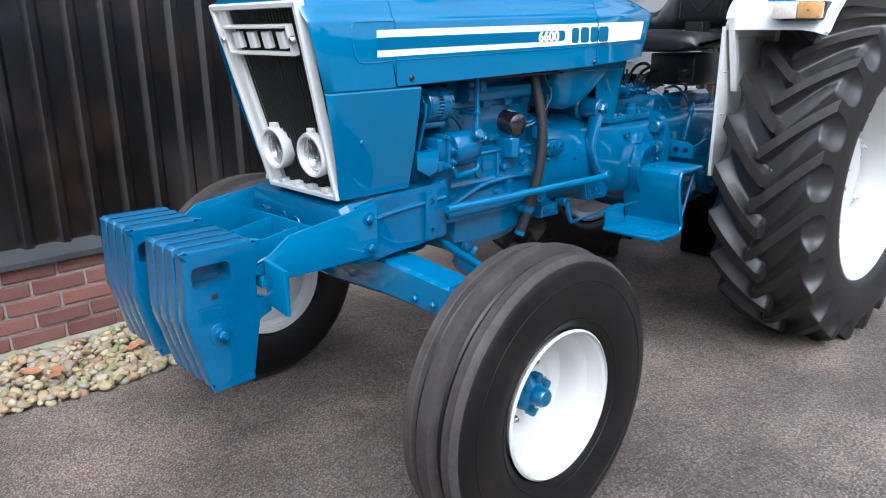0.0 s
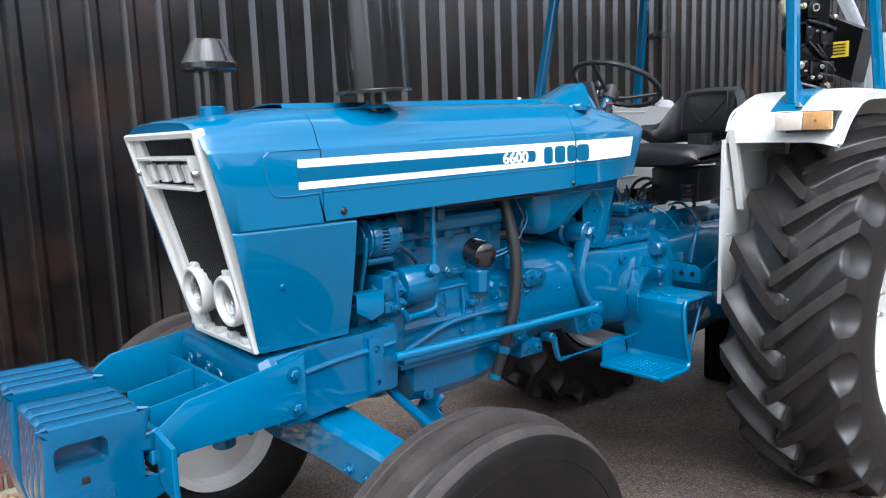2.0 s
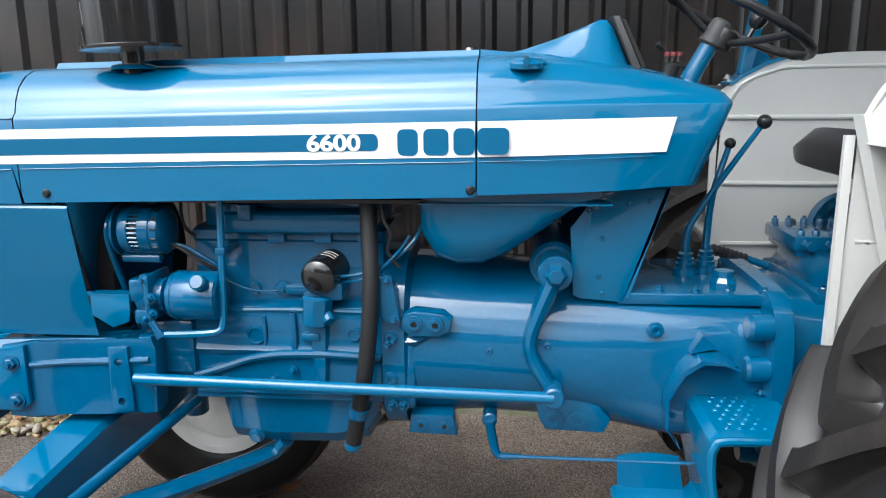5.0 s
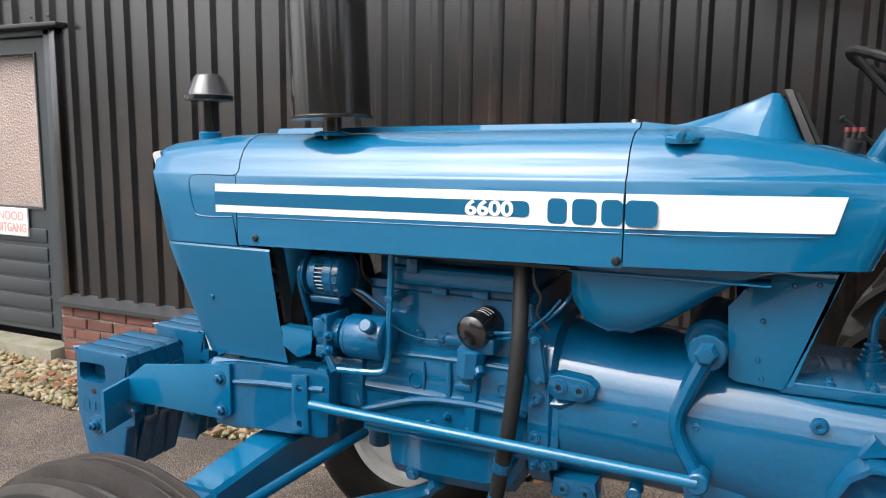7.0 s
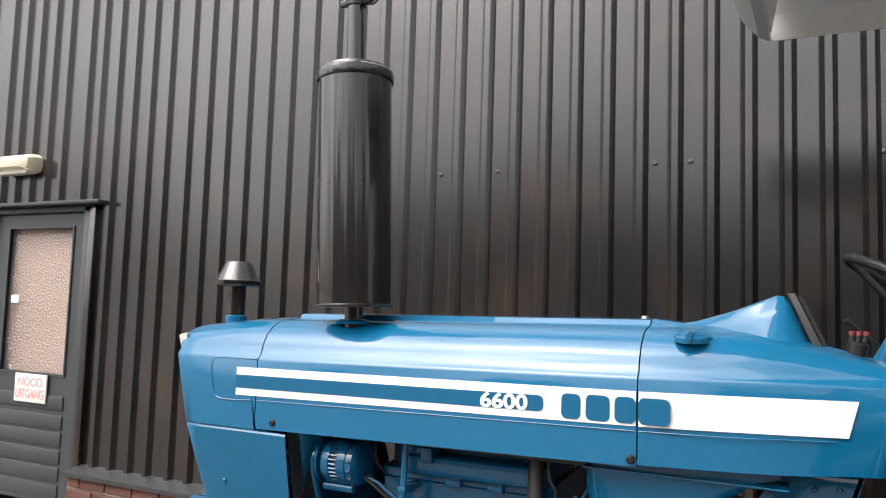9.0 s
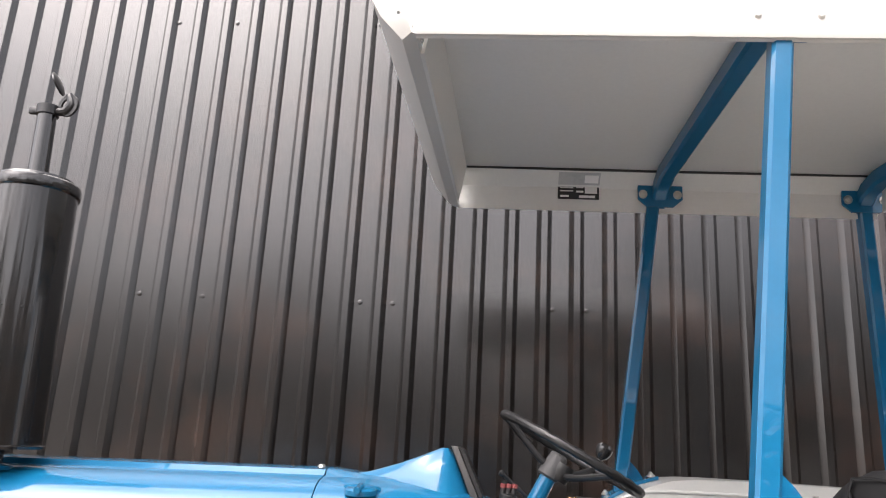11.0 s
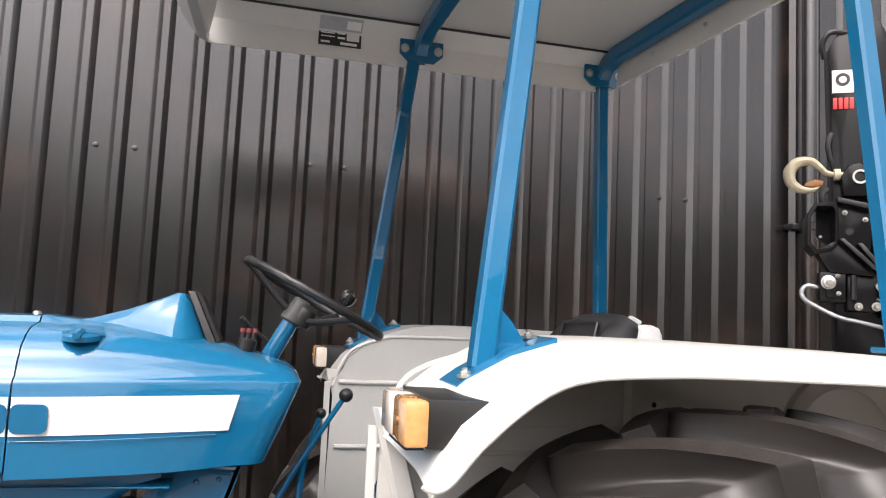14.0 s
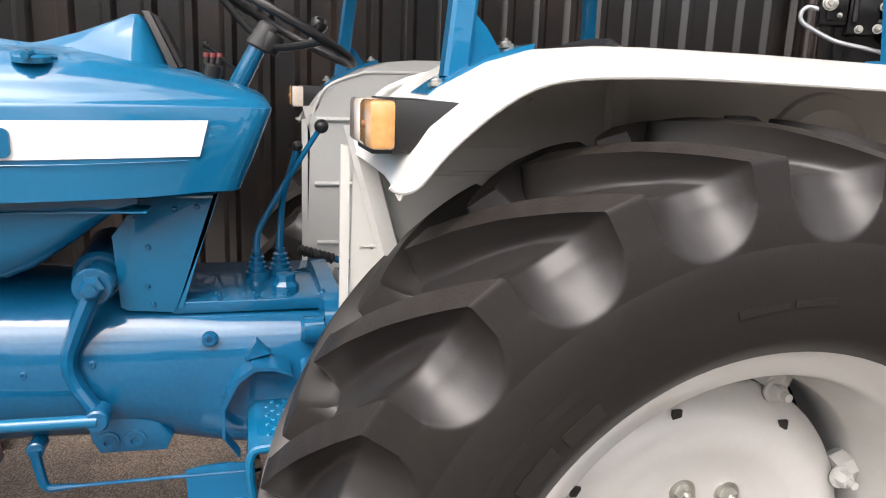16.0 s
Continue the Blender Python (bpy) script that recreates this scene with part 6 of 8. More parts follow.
tube(bm, [(x, 1.916, z) for x, z in edge], 0.0095, 10, 4)
tube(bm, [(3.259, 1.916, 0.519), (3.258, 2.05, 0.519), (3.259, 2.185, 0.519)], 0.0095, 10, 2)
step = tp("foot_step", bm, BLUE, "blue two-level foot step with punched treads", smooth=30)
for k, (x0, x1, z) in enumerate(((3.275, 3.405, 0.528), (3.435, 3.560, 0.7915))):
    nx, ny = (6, 9) if k == 0 else (5, 9)
    for i in range(nx):
        for j in range(ny):
            bm = B()
            x, y = x0 + (x1 - x0) * (i + 0.25 + 0.5 * (j % 2)) / nx, 1.95 + 0.20 * (j + 0.5) / ny
            lathe(bm, [(0.0022, 0.0003), (0.0034, 0.0014), (0.0048, 0.0009), (0.0060, -0.001)], (x, y, z), (0, 0, 1), 8)
            tp("tread_stud", bm, BLUE, parent=step)
bm = B()
rod(bm, (3.45, 1.93, 0.53), (3.56, 1.93, 0.785), 0.006, seg=8)
rod(bm, (3.56, 1.94, 0.78), (3.59, 1.925, 0.75), 0.007, seg=8)
tp("step_stay", bm, CAST, parent=step)
SHIFT = Vector((0, 0, 0))
bm = B()
slab(bm, [(2.095, 0.80), (2.262, 0.80), (2.262, 0.872), (2.235, 0.884), (2.12, 0.872), (2.095, 0.855)], 3.672, 3.682, "yz", bev=0.002)
slab(bm, [(3.68, 0.80), (3.80, 0.80), (3.80, 0.90), (3.72, 0.90), (3.68, 0.87)], 2.252, 2.262, "xz", bev=0.002)
slab(bm, [(3.68, 0.80), (3.80, 0.80), (3.80, 0.88), (3.68, 0.855)], 2.095, 2.105, "xz", bev=0.002)
bracket = tp("step_bracket", bm, BLUE, "blue bracket with three bolt holes")
# bolt holes shown by black discs, their inner shade as colour
for y in (2.130, 2.178, 2.226):
    bm = B()
    lathe(bm, [(0, 0.0015), (0.011, 0.0015), (0.011, -0.002)], (3.6715, y, 0.836), (-1, 0, 0), 14)
    tp("hole", bm, BLACKPLASTIC, parent=bracket)
bm = B()
tube(bm, [(3.72, 2.17, 0.875), (3.735, 2.16, 0.97), (3.76, 2.16, 1.02), (3.80, 2.18, 1.035), (3.85, 2.22, 1.03)], [0.014, 0.010, 0.009, 0.009, 0.009], 10, 6)
tp("selector_rod", bm, CAST)
SHIFT = Vector((0, 0.087, 0.012))
bm = B()
box(bm, 3.52, 3.62, 1.98, 2.25, 0.70, 0.775, 0.008)
tp("step_hanger", bm, CAST)


def rmirror(y):
    return 2 * RC - y


SHIFT = Vector((0.018, 0, 0.012))
# ---- fenders ----
F_TOP = [(3.572, 1.352), (3.588, 1.396), (3.616, 1.436), (3.660, 1.472), (3.73, 1.510), (3.80, 1.532), (3.87, 1.539), (3.95, 1.541), (4.15, 1.540), (4.40, 1.535), (4.60, 1.522), (4.75, 1.49), (4.87, 1.43), (4.96, 1.34), (5.02, 1.20)]
F_LOW = [(3.570, 1.342), (3.584, 1.341), (3.602, 1.352), (3.637, 1.393), (3.693, 1.442), (3.749, 1.476), (3.809, 1.490), (3.895, 1.495), (3.98, 1.497), (4.15, 1.495), (4.40, 1.490), (4.60, 1.478), (4.72, 1.45), (4.83, 1.395), (4.91, 1.31), (4.97, 1.20)]
OUT, INN = 1.552, 1.955
for s in (0, 1):
    Y = (lambda y: y) if s == 0 else rmirror
    bm = B()
    loft(bm, [[(x, Y(y), z + d) for x, z in F_TOP] for y, d in ((INN, 0.0), (1.80, 0.0), (1.65, -0.002), (1.605, -0.008), (OUT, -0.022))], closed=False)
    bmesh.ops.recalc_face_normals(bm, faces=bm.faces)
    bmesh.ops.solidify(bm, geom=bm.faces[:], thickness=0.003)
    fender = tp("fender", bm, WHITE, "white rounded steel fender", smooth=50)
    bm = B()
    outer = [(x, z - 0.020) for x, z in F_TOP[1:]]
    slab(bm, [(3.568, 1.345)] + outer + F_LOW[::-1], min(Y(OUT), Y(OUT + 0.004)), max(Y(OUT), Y(OUT + 0.004)), "xz")
    tp("fender_skirt", bm, WHITE, parent=fender, smooth=20)
    # turned lip under the skirt
    bm = B()
    tube(bm, [(x, Y(OUT + 0.002), z) for x, z in [(3.562, 1.347)] + F_LOW], 0.004, 8, 3)
    tp("rolled_edge", bm, WHITE, parent=fender)
    bm = B()
    inner = [(3.562, 0.76), (3.565, 1.0), (3.575, 1.36)] + F_TOP[2:] + [(4.98, 1.0), (4.90, 0.80), (4.70, 0.95), (4.50, 1.10), (4.10, 1.12), (3.75, 0.98), (3.63, 0.76)]
    slab(bm, inner, min(Y(INN), Y(INN + 0.004)), max(Y(INN), Y(INN + 0.004)), "xz")
    tp("fender_panel", bm, WHITE, parent=fender, smooth=20)
    bm = B()
    slab(bm, [(Y(1.948), 1.365), (Y(1.958), 1.365), (Y(1.963), 0.745), (Y(1.948), 0.745)], 3.550, 3.566, "yz")
    tp("panel_edge", bm, WHITE, parent=fender)
    # brace inside the wheel arch and pressed ribs on the seat side
    bm = B()
    rod_pts = [((3.575, 1.40), (3.66, 1.10))]
    for (xa, za), (xb, zb) in rod_pts:
        loft(bm, [[(x - 0.022, Y(1.938), z), (x - 0.014, Y(1.915), z), (x + 0.014, Y(1.915), z), (x + 0.022, Y(1.938), z)] for x, z in ((xa, za), (xb, zb))])
    tp("arch_brace", bm, WHITE, parent=fender)
    bm = B()
    loft(bm, [[(x - 0.022, Y(1.953), z), (x - 0.020, Y(1.925), z), (x + 0.012, Y(1.922), z), (x + 0.020, Y(1.944), z), (x + 0.060, Y(1.946), z), (x + 0.062, Y(1.953), z)] for x, z in ((4.075, 1.532), (4.075, 1.10))])
    tp("arch_brace", bm, WHITE, parent=fender)
    # black disc for the shaded opening of the drain hole
    bm = B()
    lathe(bm, [(0, 0.001), (0.0055, 0.001), (0.0055, -0.002)], (4.115, Y(1.9455), 1.412), (0, -1 if s == 0 else 1, 0), 12)
    tp("drain_hole", bm, RADIATOR, parent=fender)
    # pressed dome for the rear lamp and the long seam along the panel
    bm = B()
    lathe(bm, [(0.155, 0.0), (0.150, 0.010), (0.120, 0.016), (0.115, 0.010), (0.0, 0.009)], (4.56, Y(1.955), 1.335), (0, -1 if s == 0 else 1, 0), 36)
    tp("pressed_dome", bm, WHITE, parent=fender, smooth=50)
    bm = B()
    tube(bm, [(3.70, Y(1.952), 1.315), (3.90, Y(1.950), 1.318), (4.05, Y(1.952), 1.318)], 0.004, 8, 2)
    tp("panel_seam", bm, WHITE, parent=fender)
    for z in (1.302, 1.316):
        bm = B()
        bolt(bm, (3.872, Y(1.950), z), (0, -1 if s == 0 else 1, 0), 0.0055, 0.007)
        tp("brace_bolt", bm, STEEL, parent=fender)
    for z, x0, x1 in ((1.365, 3.62, 4.3), (1.18, 3.61, 4.2), (1.005, 3.60, 3.9), (0.87, 3.60, 3.75)):
        bm = B()
        tube(bm, [(x0, Y(INN + 0.004), z), (x0 + 0.02, Y(INN + 0.006), z), (x1 - 0.02, Y(INN + 0.006), z), (x1, Y(INN + 0.004), z)], 0.007, 8, 2)
        tp("pressed_rib", bm, WHITE, parent=fender)
    bm = B()
    tube(bm, [(3.585, Y(INN + 0.004), 1.395), (3.62, Y(INN + 0.004), 1.455), (3.70, Y(INN + 0.004), 1.49), (3.80, Y(INN + 0.004), 1.502), (4.3, Y(INN + 0.004), 1.503)], 0.005, 8, 4)
    tp("pressed_rib", bm, WHITE, parent=fender)
    for x, z in ((3.575, 1.37), (3.572, 0.80), (3.90, 1.45)):
        bm = B()
        lathe(bm, [(0, 0.004), (0.005, 0.004), (0.007, 0)], (x, Y(1.941), z), (0, -1 if s == 0 else 1, 0), 10)
        tp("panel_screw", bm, STEEL, parent=fender)
    # side lamp: black wedge housing with clear and amber lenses to the front
    bm = B()
    hous = [(3.570, 1.455), (3.662, 1.453), (3.656, 1.446), (3.592, 1.388), (3.570, 1.390)]
    slab(bm, hous, min(Y(1.578), Y(1.755)), max(Y(1.578), Y(1.755)), "xz", bev=0.002)
    lampo = tp("side_lamp", bm, BLACKPLASTIC, "black side lamp housing with amber and clear lenses", parent=fender)
    for nm, mat, ya, yb in (("amber_lens", AMBER, 1.574, 1.662), ("clear_lens", CLEARLENS, 1.664, 1.757)):
        bm = B()
        box(bm, 3.538, 3.572, min(Y(ya), Y(yb)), max(Y(ya), Y(yb)), 1.391, 1.453, 0.006)
        part(nm, bm, mat, fender)
    # black gasket under the lamp
    bm = B()
    box(bm, 3.545, 3.572, min(Y(1.60), Y(1.72)), max(Y(1.60), Y(1.72)), 1.384, 1.391, 0.001)
    tp("gasket", bm, HOSE, parent=fender)
    bm = B()
    lathe(bm, [(0, 0.003), (0.004, 0.003), (0.005, 0)], (3.538, Y(1.62), 1.422), (-1, 0, 0), 10)
    part("lens_screw", bm, RUST, fender)


SHIFT = Vector((0, 0, 0.012))
# ---- roll bar and roof ----
def post(bm, p, q, w=0.020, d=0.020, c=0.006):
    """A square tube with rounded corners from p to q."""
    rings = []
    for x, y, z in (p, q):
        rings.append([(x + a, y + b, z) for a, b in ((-w, -d + c), (-w + c, -d), (w - c, -d), (w, -d + c), (w, d - c), (w - c, d), (-w + c, d), (-w, d - c))])
    return loft(bm, rings)


ROOF0, ROOF1 = 2.354, 2.43
OC = 2.3485      # centre line of the roof, which sits a little askew


def omirror(y):
    return 2 * OC - y


def askew(bm):
    for v in bm.verts:
        v.co.x += (v.co.y - 1.815) / 1.067 * (0.035 - 0.0724 * (v.co.x - 3.10))
    return bm


POSTS = (((3.717, 1.768, 1.488), (3.828, 1.848)), ((3.700, 2.992, 1.488), (3.796, 2.862)), ((4.552, 1.768, 1.51), (4.508, 1.848)), ((4.525, 2.992, 1.51), (4.442, 2.862)))
for (xb, yb, zb), (xt, yt) in POSTS:
    near = yb < RC
    Y = (lambda y: y + 0.013) if near else (lambda y: rmirror(y + 0.013))
    bm = B()
    post(bm, (xb, yb, zb), (xt, yt, ROOF1 - 0.020))
    po = tp("roof_post", bm, BLUE, "blue square-tube roof post", smooth=20)
    if xb < 4:
        bm = B()
        fp = [(3.667, 1.453), (3.694, 1.472), (3.760, 1.510), (3.805, 1.525), (3.825, 1.530), (3.825, 1.540), (3.800, 1.533), (3.757, 1.519), (3.690, 1.481), (3.662, 1.461)]
        slab(bm, [(x + xb - 3.717, z) for x, z in fp], min(Y(1.70), Y(1.81)), max(Y(1.70), Y(1.81)), "xz")
        tp("post_foot", bm, BLUE, parent=po)
        bm = B()
        slab(bm, [(x + xb - 3.717, z) for x, z in ((3.738, 1.506), (3.790, 1.528), (3.766, 1.562), (3.742, 1.587))], min(Y(1.75), Y(1.757)), max(Y(1.75), Y(1.757)), "xz")
        tp("gusset", bm, BLUE, parent=po)
        for x, z in ((3.680, 1.475), (3.808, 1.538)):
            bm = B()
            bolt(bm, (x + xb - 3.717, Y(1.715 if x < 3.72 else 1.78), z), (-0.1, 0, 1), 0.009, 0.008)
            tp("foot_bolt", bm, STEEL, parent=po)
    else:
        bm = B()
        box(bm, xb - 0.022, xb + 0.07, min(Y(1.70), Y(1.81)), max(Y(1.70), Y(1.81)), 1.535, 1.547, 0.003)
        tp("post_foot", bm, BLUE, parent=po)
for xt in (3.830, 4.508):
    bm = B()
    rows = []
    for y, z in ((1.829, 2.392), (1.875, 2.430), (1.945, 2.448), (omirror(1.945), 2.448), (omirror(1.875), 2.430), (omirror(1.829), 2.392)):
        rows.append([(xt + a, y, z + b) for a, b in ((-0.026, -0.018), (-0.018, -0.026), (0.018, -0.026), (0.026, -0.018), (0.026, 0.018), (0.018, 0.026), (-0.018, 0.026), (-0.026, 0.018))])
    loft(bm, rows)
    tp("roof_beam", askew(bm), BLUE, "blue cross beam under the roof", smooth=30)
    for s in (0, 1):
        Y = (lambda y: y) if s == 0 else omirror
        bm = B()
        slab(bm, [(xt - 0.075, 2.39), (xt - 0.045, 2.365), (xt + 0.045, 2.365), (xt + 0.075, 2.39), (xt + 0.075, 2.435), (xt + 0.03, 2.46), (xt - 0.03, 2.46), (xt - 0.075, 2.435)], min(Y(1.845), Y(1.853)), max(Y(1.845), Y(1.853)), "xz")
        tp("beam_bracket", askew(bm), BLUE)
        for dx in (-0.058, 0.058):
            bm = B()
            bolt(bm, (xt + dx, Y(1.853), 2.405), (0, 1 if s == 0 else -1, 0), 0.010, 0.010)
            tp("bracket_screw", askew(bm), STEEL)

XF, XR, YN = 3.135, 4.555, 1.815
bm = B()
roof_rings = []
for y, z in ((YN, ROOF0), (YN - 0.004, 2.37), (YN - 0.002, 2.425), (YN + 0.010, 2.440), (YN + 0.08, 2.484), (YN + 0.16, 2.512), (OC, 2.535)):
    roof_rings.append([(x + (0.05 if x > 4.4 else -0.03 if x < 3.2 else 0.0) * min(1, max(0, (z - ROOF0) / 0.075)), y, z) for x in (XF, 3.4, 3.8, 4.2, XR)])
roof_rings += [[(x, omirror(y), z) for x, y, z in r] for r in roof_rings[-2::-1]]
inner = [[(x, y + (0.004 if i < 6 else -0.004 if i > 6 else 0.0), z - (0.004 if 3 < i < 9 else 0.0)) for x, y, z in r] for i, r in enumerate(roof_rings)]
loft(bm, [a + b[::-1] for a, b in zip(roof_rings, inner)])
roof = tp("roof", askew(bm), WHITE, "cream-white sheet roof on blue posts", smooth=35)
# ceiling sheet inside
bm = B()
box(bm, XF + 0.005, XR - 0.02, YN + 0.078, omirror(YN + 0.078), 2.470, 2.474, 0.001)
tp("roof_lining", askew(bm), LINING, "pale grey roof underside", parent=roof)
# inner faces of the side skirts
for s in (0, 1):
    Y = (lambda y: y) if s == 0 else omirror
    bm = B()
    loft(bm, [[(x, Y(y), z) for y, z in ((YN + 0.005, ROOF0), (YN + 0.012, ROOF0 - 0.003), (YN + 0.014, ROOF0 + 0.012), (YN + 0.024, 2.425), (YN + 0.085, 2.470), (YN + 0.078, 2.474), (YN + 0.012, 2.430))] for x in (XF, XR - 0.005)])
    tp("roof_skirt", askew(bm), LINING if s else WHITE, parent=roof)
    bm = B()
    tube(bm, [(XF + 0.03, Y(YN + 0.083), 2.468), (3.8, Y(YN + 0.083), 2.466), (XR - 0.04, Y(YN + 0.083), 2.468)], 0.004, 6, 3)
    tp("seal", askew(bm), HOSE, parent=roof)
# front visor sweeping up and forward, rear apron
bm = B()
vis = [(XF, ROOF0), (XF - 0.03, ROOF0 + 0.004), (3.058, 2.410), (3.036, 2.452), (3.040, 2.460), (3.050, 2.460), (3.047, 2.452), (3.068, 2.415), (XF - 0.022, ROOF0 + 0.014), (XF + 0.005, ROOF0 + 0.012)]
rows = []
for y, k in ((YN, 0.0), (YN + 0.03, 1.0), (omirror(YN + 0.03), 1.0), (omirror(YN), 0.0)):
    rows.append([(XF + (x - XF) * (0.25 + 0.75 * k), y, ROOF0 + (z - ROOF0) * (0.75 + 0.25 * k)) for x, z in vis])
loft(bm, rows)
tp("roof_visor", askew(bm), WHITE, parent=roof, smooth=30)
bm = B()
slab(bm, [(XF, ROOF0), (XF + 0.008, ROOF0), (XF + 0.03, 2.474), (XF + 0.022, 2.474)], YN + 0.075, omirror(YN + 0.075), "xz")
tp("front_skirt", askew(bm), LINING, parent=roof)
bm = B()
slab(bm, [(XR - 0.02, ROOF0), (XR - 0.012, ROOF0), (XR + 0.0, 2.47), (XR - 0.01, 2.47)], YN + 0.075, omirror(YN + 0.075), "xz")
apron = tp("rear_skirt", askew(bm), LINING, parent=roof)
for y in (OC - 0.33, OC - 0.29, OC, OC + 0.25):
    bm = B()
    lathe(bm, [(0, 0.006), (0.005, 0.006), (0.007, 0)], (XR - 0.018, y, 2.40), (-1, 0, 0), 10)
    part("skirt_rivet", askew(bm), STEEL, roof)
for x, r in ((3.10, 0.004), (3.772, 0.008), (3.886, 0.008), (4.42, 0.007), (4.467, 0.016), (4.52, 0.004)):
    bm = B()
    lathe(bm, [(0, 0.008), (r * 0.6, 0.007), (r, 0)], (x, YN - 0.002, 2.398), (0, -1, 0), 6 if r > 0.01 else 12)
    part("roof_rivet", askew(bm), HOOKPAINT if r > 0.01 else WHITE, roof)
# printed plates on the inner face of the far skirt
yf = omirror(YN + 0.0245)
bm = B()
box(bm, 3.482, 3.624, yf - 0.003, yf - 0.001, 2.386, 2.437, 0.0005)
plate = tp("type_plate", askew(bm), PLATE, "black printed type plate", parent=roof)
for x0, x1, z0, z1 in ((3.545, 3.57, 2.424, 2.430), (3.545, 3.57, 2.409, 2.415), (3.575, 3.617, 2.406, 2.432), (3.49, 3.535, 2.423, 2.426), (3.49, 3.535, 2.412, 2.415), (3.555, 3.61, 2.391, 2.399), (3.49, 3.52, 2.393, 2.399), (3.49, 3.53, 2.431, 2.434)):
    bm = B()
    box(bm, x0, x1, yf - 0.0045, yf - 0.003, z0, z1)
    part("printed_bar", askew(bm), PAPER, roof, smooth=0)
for nm, mat, x0, x1, za, zb, off in (("sticker", SILVER, 3.482, 3.624, 0.18, 0.80, 0.001), ("sticker_field", PAPER, 3.572, 3.618, 0.30, 0.68, 0.002)):
    bm = B()
    lo, hi = Vector((0, omirror(YN + 0.024), 2.425)), Vector((0, omirror(YN + 0.085), 2.470))
    nn = Vector((0, -0.045, -0.061)).normalized() * off
    q = [lo.lerp(hi, za) + nn, lo.lerp(hi, zb) + nn, lo.lerp(hi, zb) + nn * 2, lo.lerp(hi, za) + nn * 2]
    loft(bm, [[(x, p.y, p.z) for p in q] for x in (x0, x1)])
    part(nm, askew(bm), mat, roof, smooth=0)

SHIFT = Vector((0, 0, 0.005))
# ---- seat ----
bm = B()
rows = []
SY = 2.36
for i in range(13):
    v = -1 + 2 * i / 12
    y = SY + 0.225 * v
    c = 0.012 * (1 - v * v)
    e = 0.030 * v ** 6
    k = abs(v) ** 4
    rows.append([(3.690 + e, y, 1.314 + c - e), (3.730 + e, y, 1.351 + c - e), (3.950, y, 1.344 + 0.02 * k - e), (4.120, y, 1.334 + 0.03 * k - e), (4.160, y, 1.307), (4.120, y, 1.272 + e), (3.730 + e, y, 1.260 + e), (3.694 + e, y, 1.272 + e)])
loft(bm, rows)
seat = tp("seat", bm, VINYL, "black vinyl seat with a low wraparound backrest", smooth=60)
# backrest with forward-curving wings
bm = B()
rows = []
for i in range(25):
    v = -1 + 2 * i / 24
    a = v * 1.25
    y = SY + 0.235 * math.sin(a) / math.sin(1.25)
    fwd = 0.26 * max(0.0, abs(v) - 0.45) ** 1.3
    k = min(1.0, max(0.0, (abs(v) - 0.42) / 0.42))
    top = 1.603 - 0.012 * abs(v) - 0.150 * k * k * (3 - 2 * k)
    low = 1.360 - 0.012 * abs(v) + 0.045 * max(0.0, abs(v) - 0.8) / 0.2
    x = 4.185 - fwd * 1.9
    t = 0.062 if abs(v) < 0.98 else 0.035
    rows.append([(x - t * 0.6, y, low + 0.02), (x - t, y, low + 0.06), (x - t * 0.85 + 0.03, y, top - 0.03), (x + 0.035, y, top), (x + 0.07, y, top - 0.02), (x + 0.045, y, low + 0.05), (x + 0.02, y, low), (x - t * 0.2, y, low)])
loft(bm, rows)
back = tp("backrest", bm, VINYL, parent=seat, smooth=60)
bm = B()
for dy in (-0.11, 0.11):
    tube(bm, [(4.122, SY + dy * 0.95, 1.415), (4.138, SY + dy, 1.495), (4.160, SY + dy * 0.9, 1.577)], 0.004, 6, 4)
tube(bm, [(4.160, SY - 0.10, 1.577), (4.162, SY, 1.581), (4.160, SY + 0.10, 1.577)], 0.004, 6, 4)
tube(bm, [(4.152, SY - 0.10, 1.545), (4.128, SY - 0.02, 1.455), (4.128, SY + 0.02, 1.455), (4.152, SY + 0.10, 1.545)], 0.004, 6, 4)
part("stitching", bm, VINYL, seat)
bm = B()
box(bm, 4.080, 4.160, SY - 0.05, SY + 0.05, 1.255, 1.395, 0.008)
box(bm, 3.900, 4.150, SY - 0.12, SY + 0.12, 1.10, 1.250, 0.01)
part("seat_support", bm, DARKMETAL, seat)
bm = B()
lathe(bm, [(0.028, -0.04), (0.03, -0.035), (0.024, -0.025), (0.03, -0.015), (0.024, -0.005), (0.03, 0.005), (0.024, 0.015), (0.03, 0.025), (0.028, 0.035)], (3.880, SY - 0.08, 1.145), (0, 0, 1), 18)
part("suspension_boot", bm, HOSE, seat)

SHIFT = Vector((0, 0, 0))
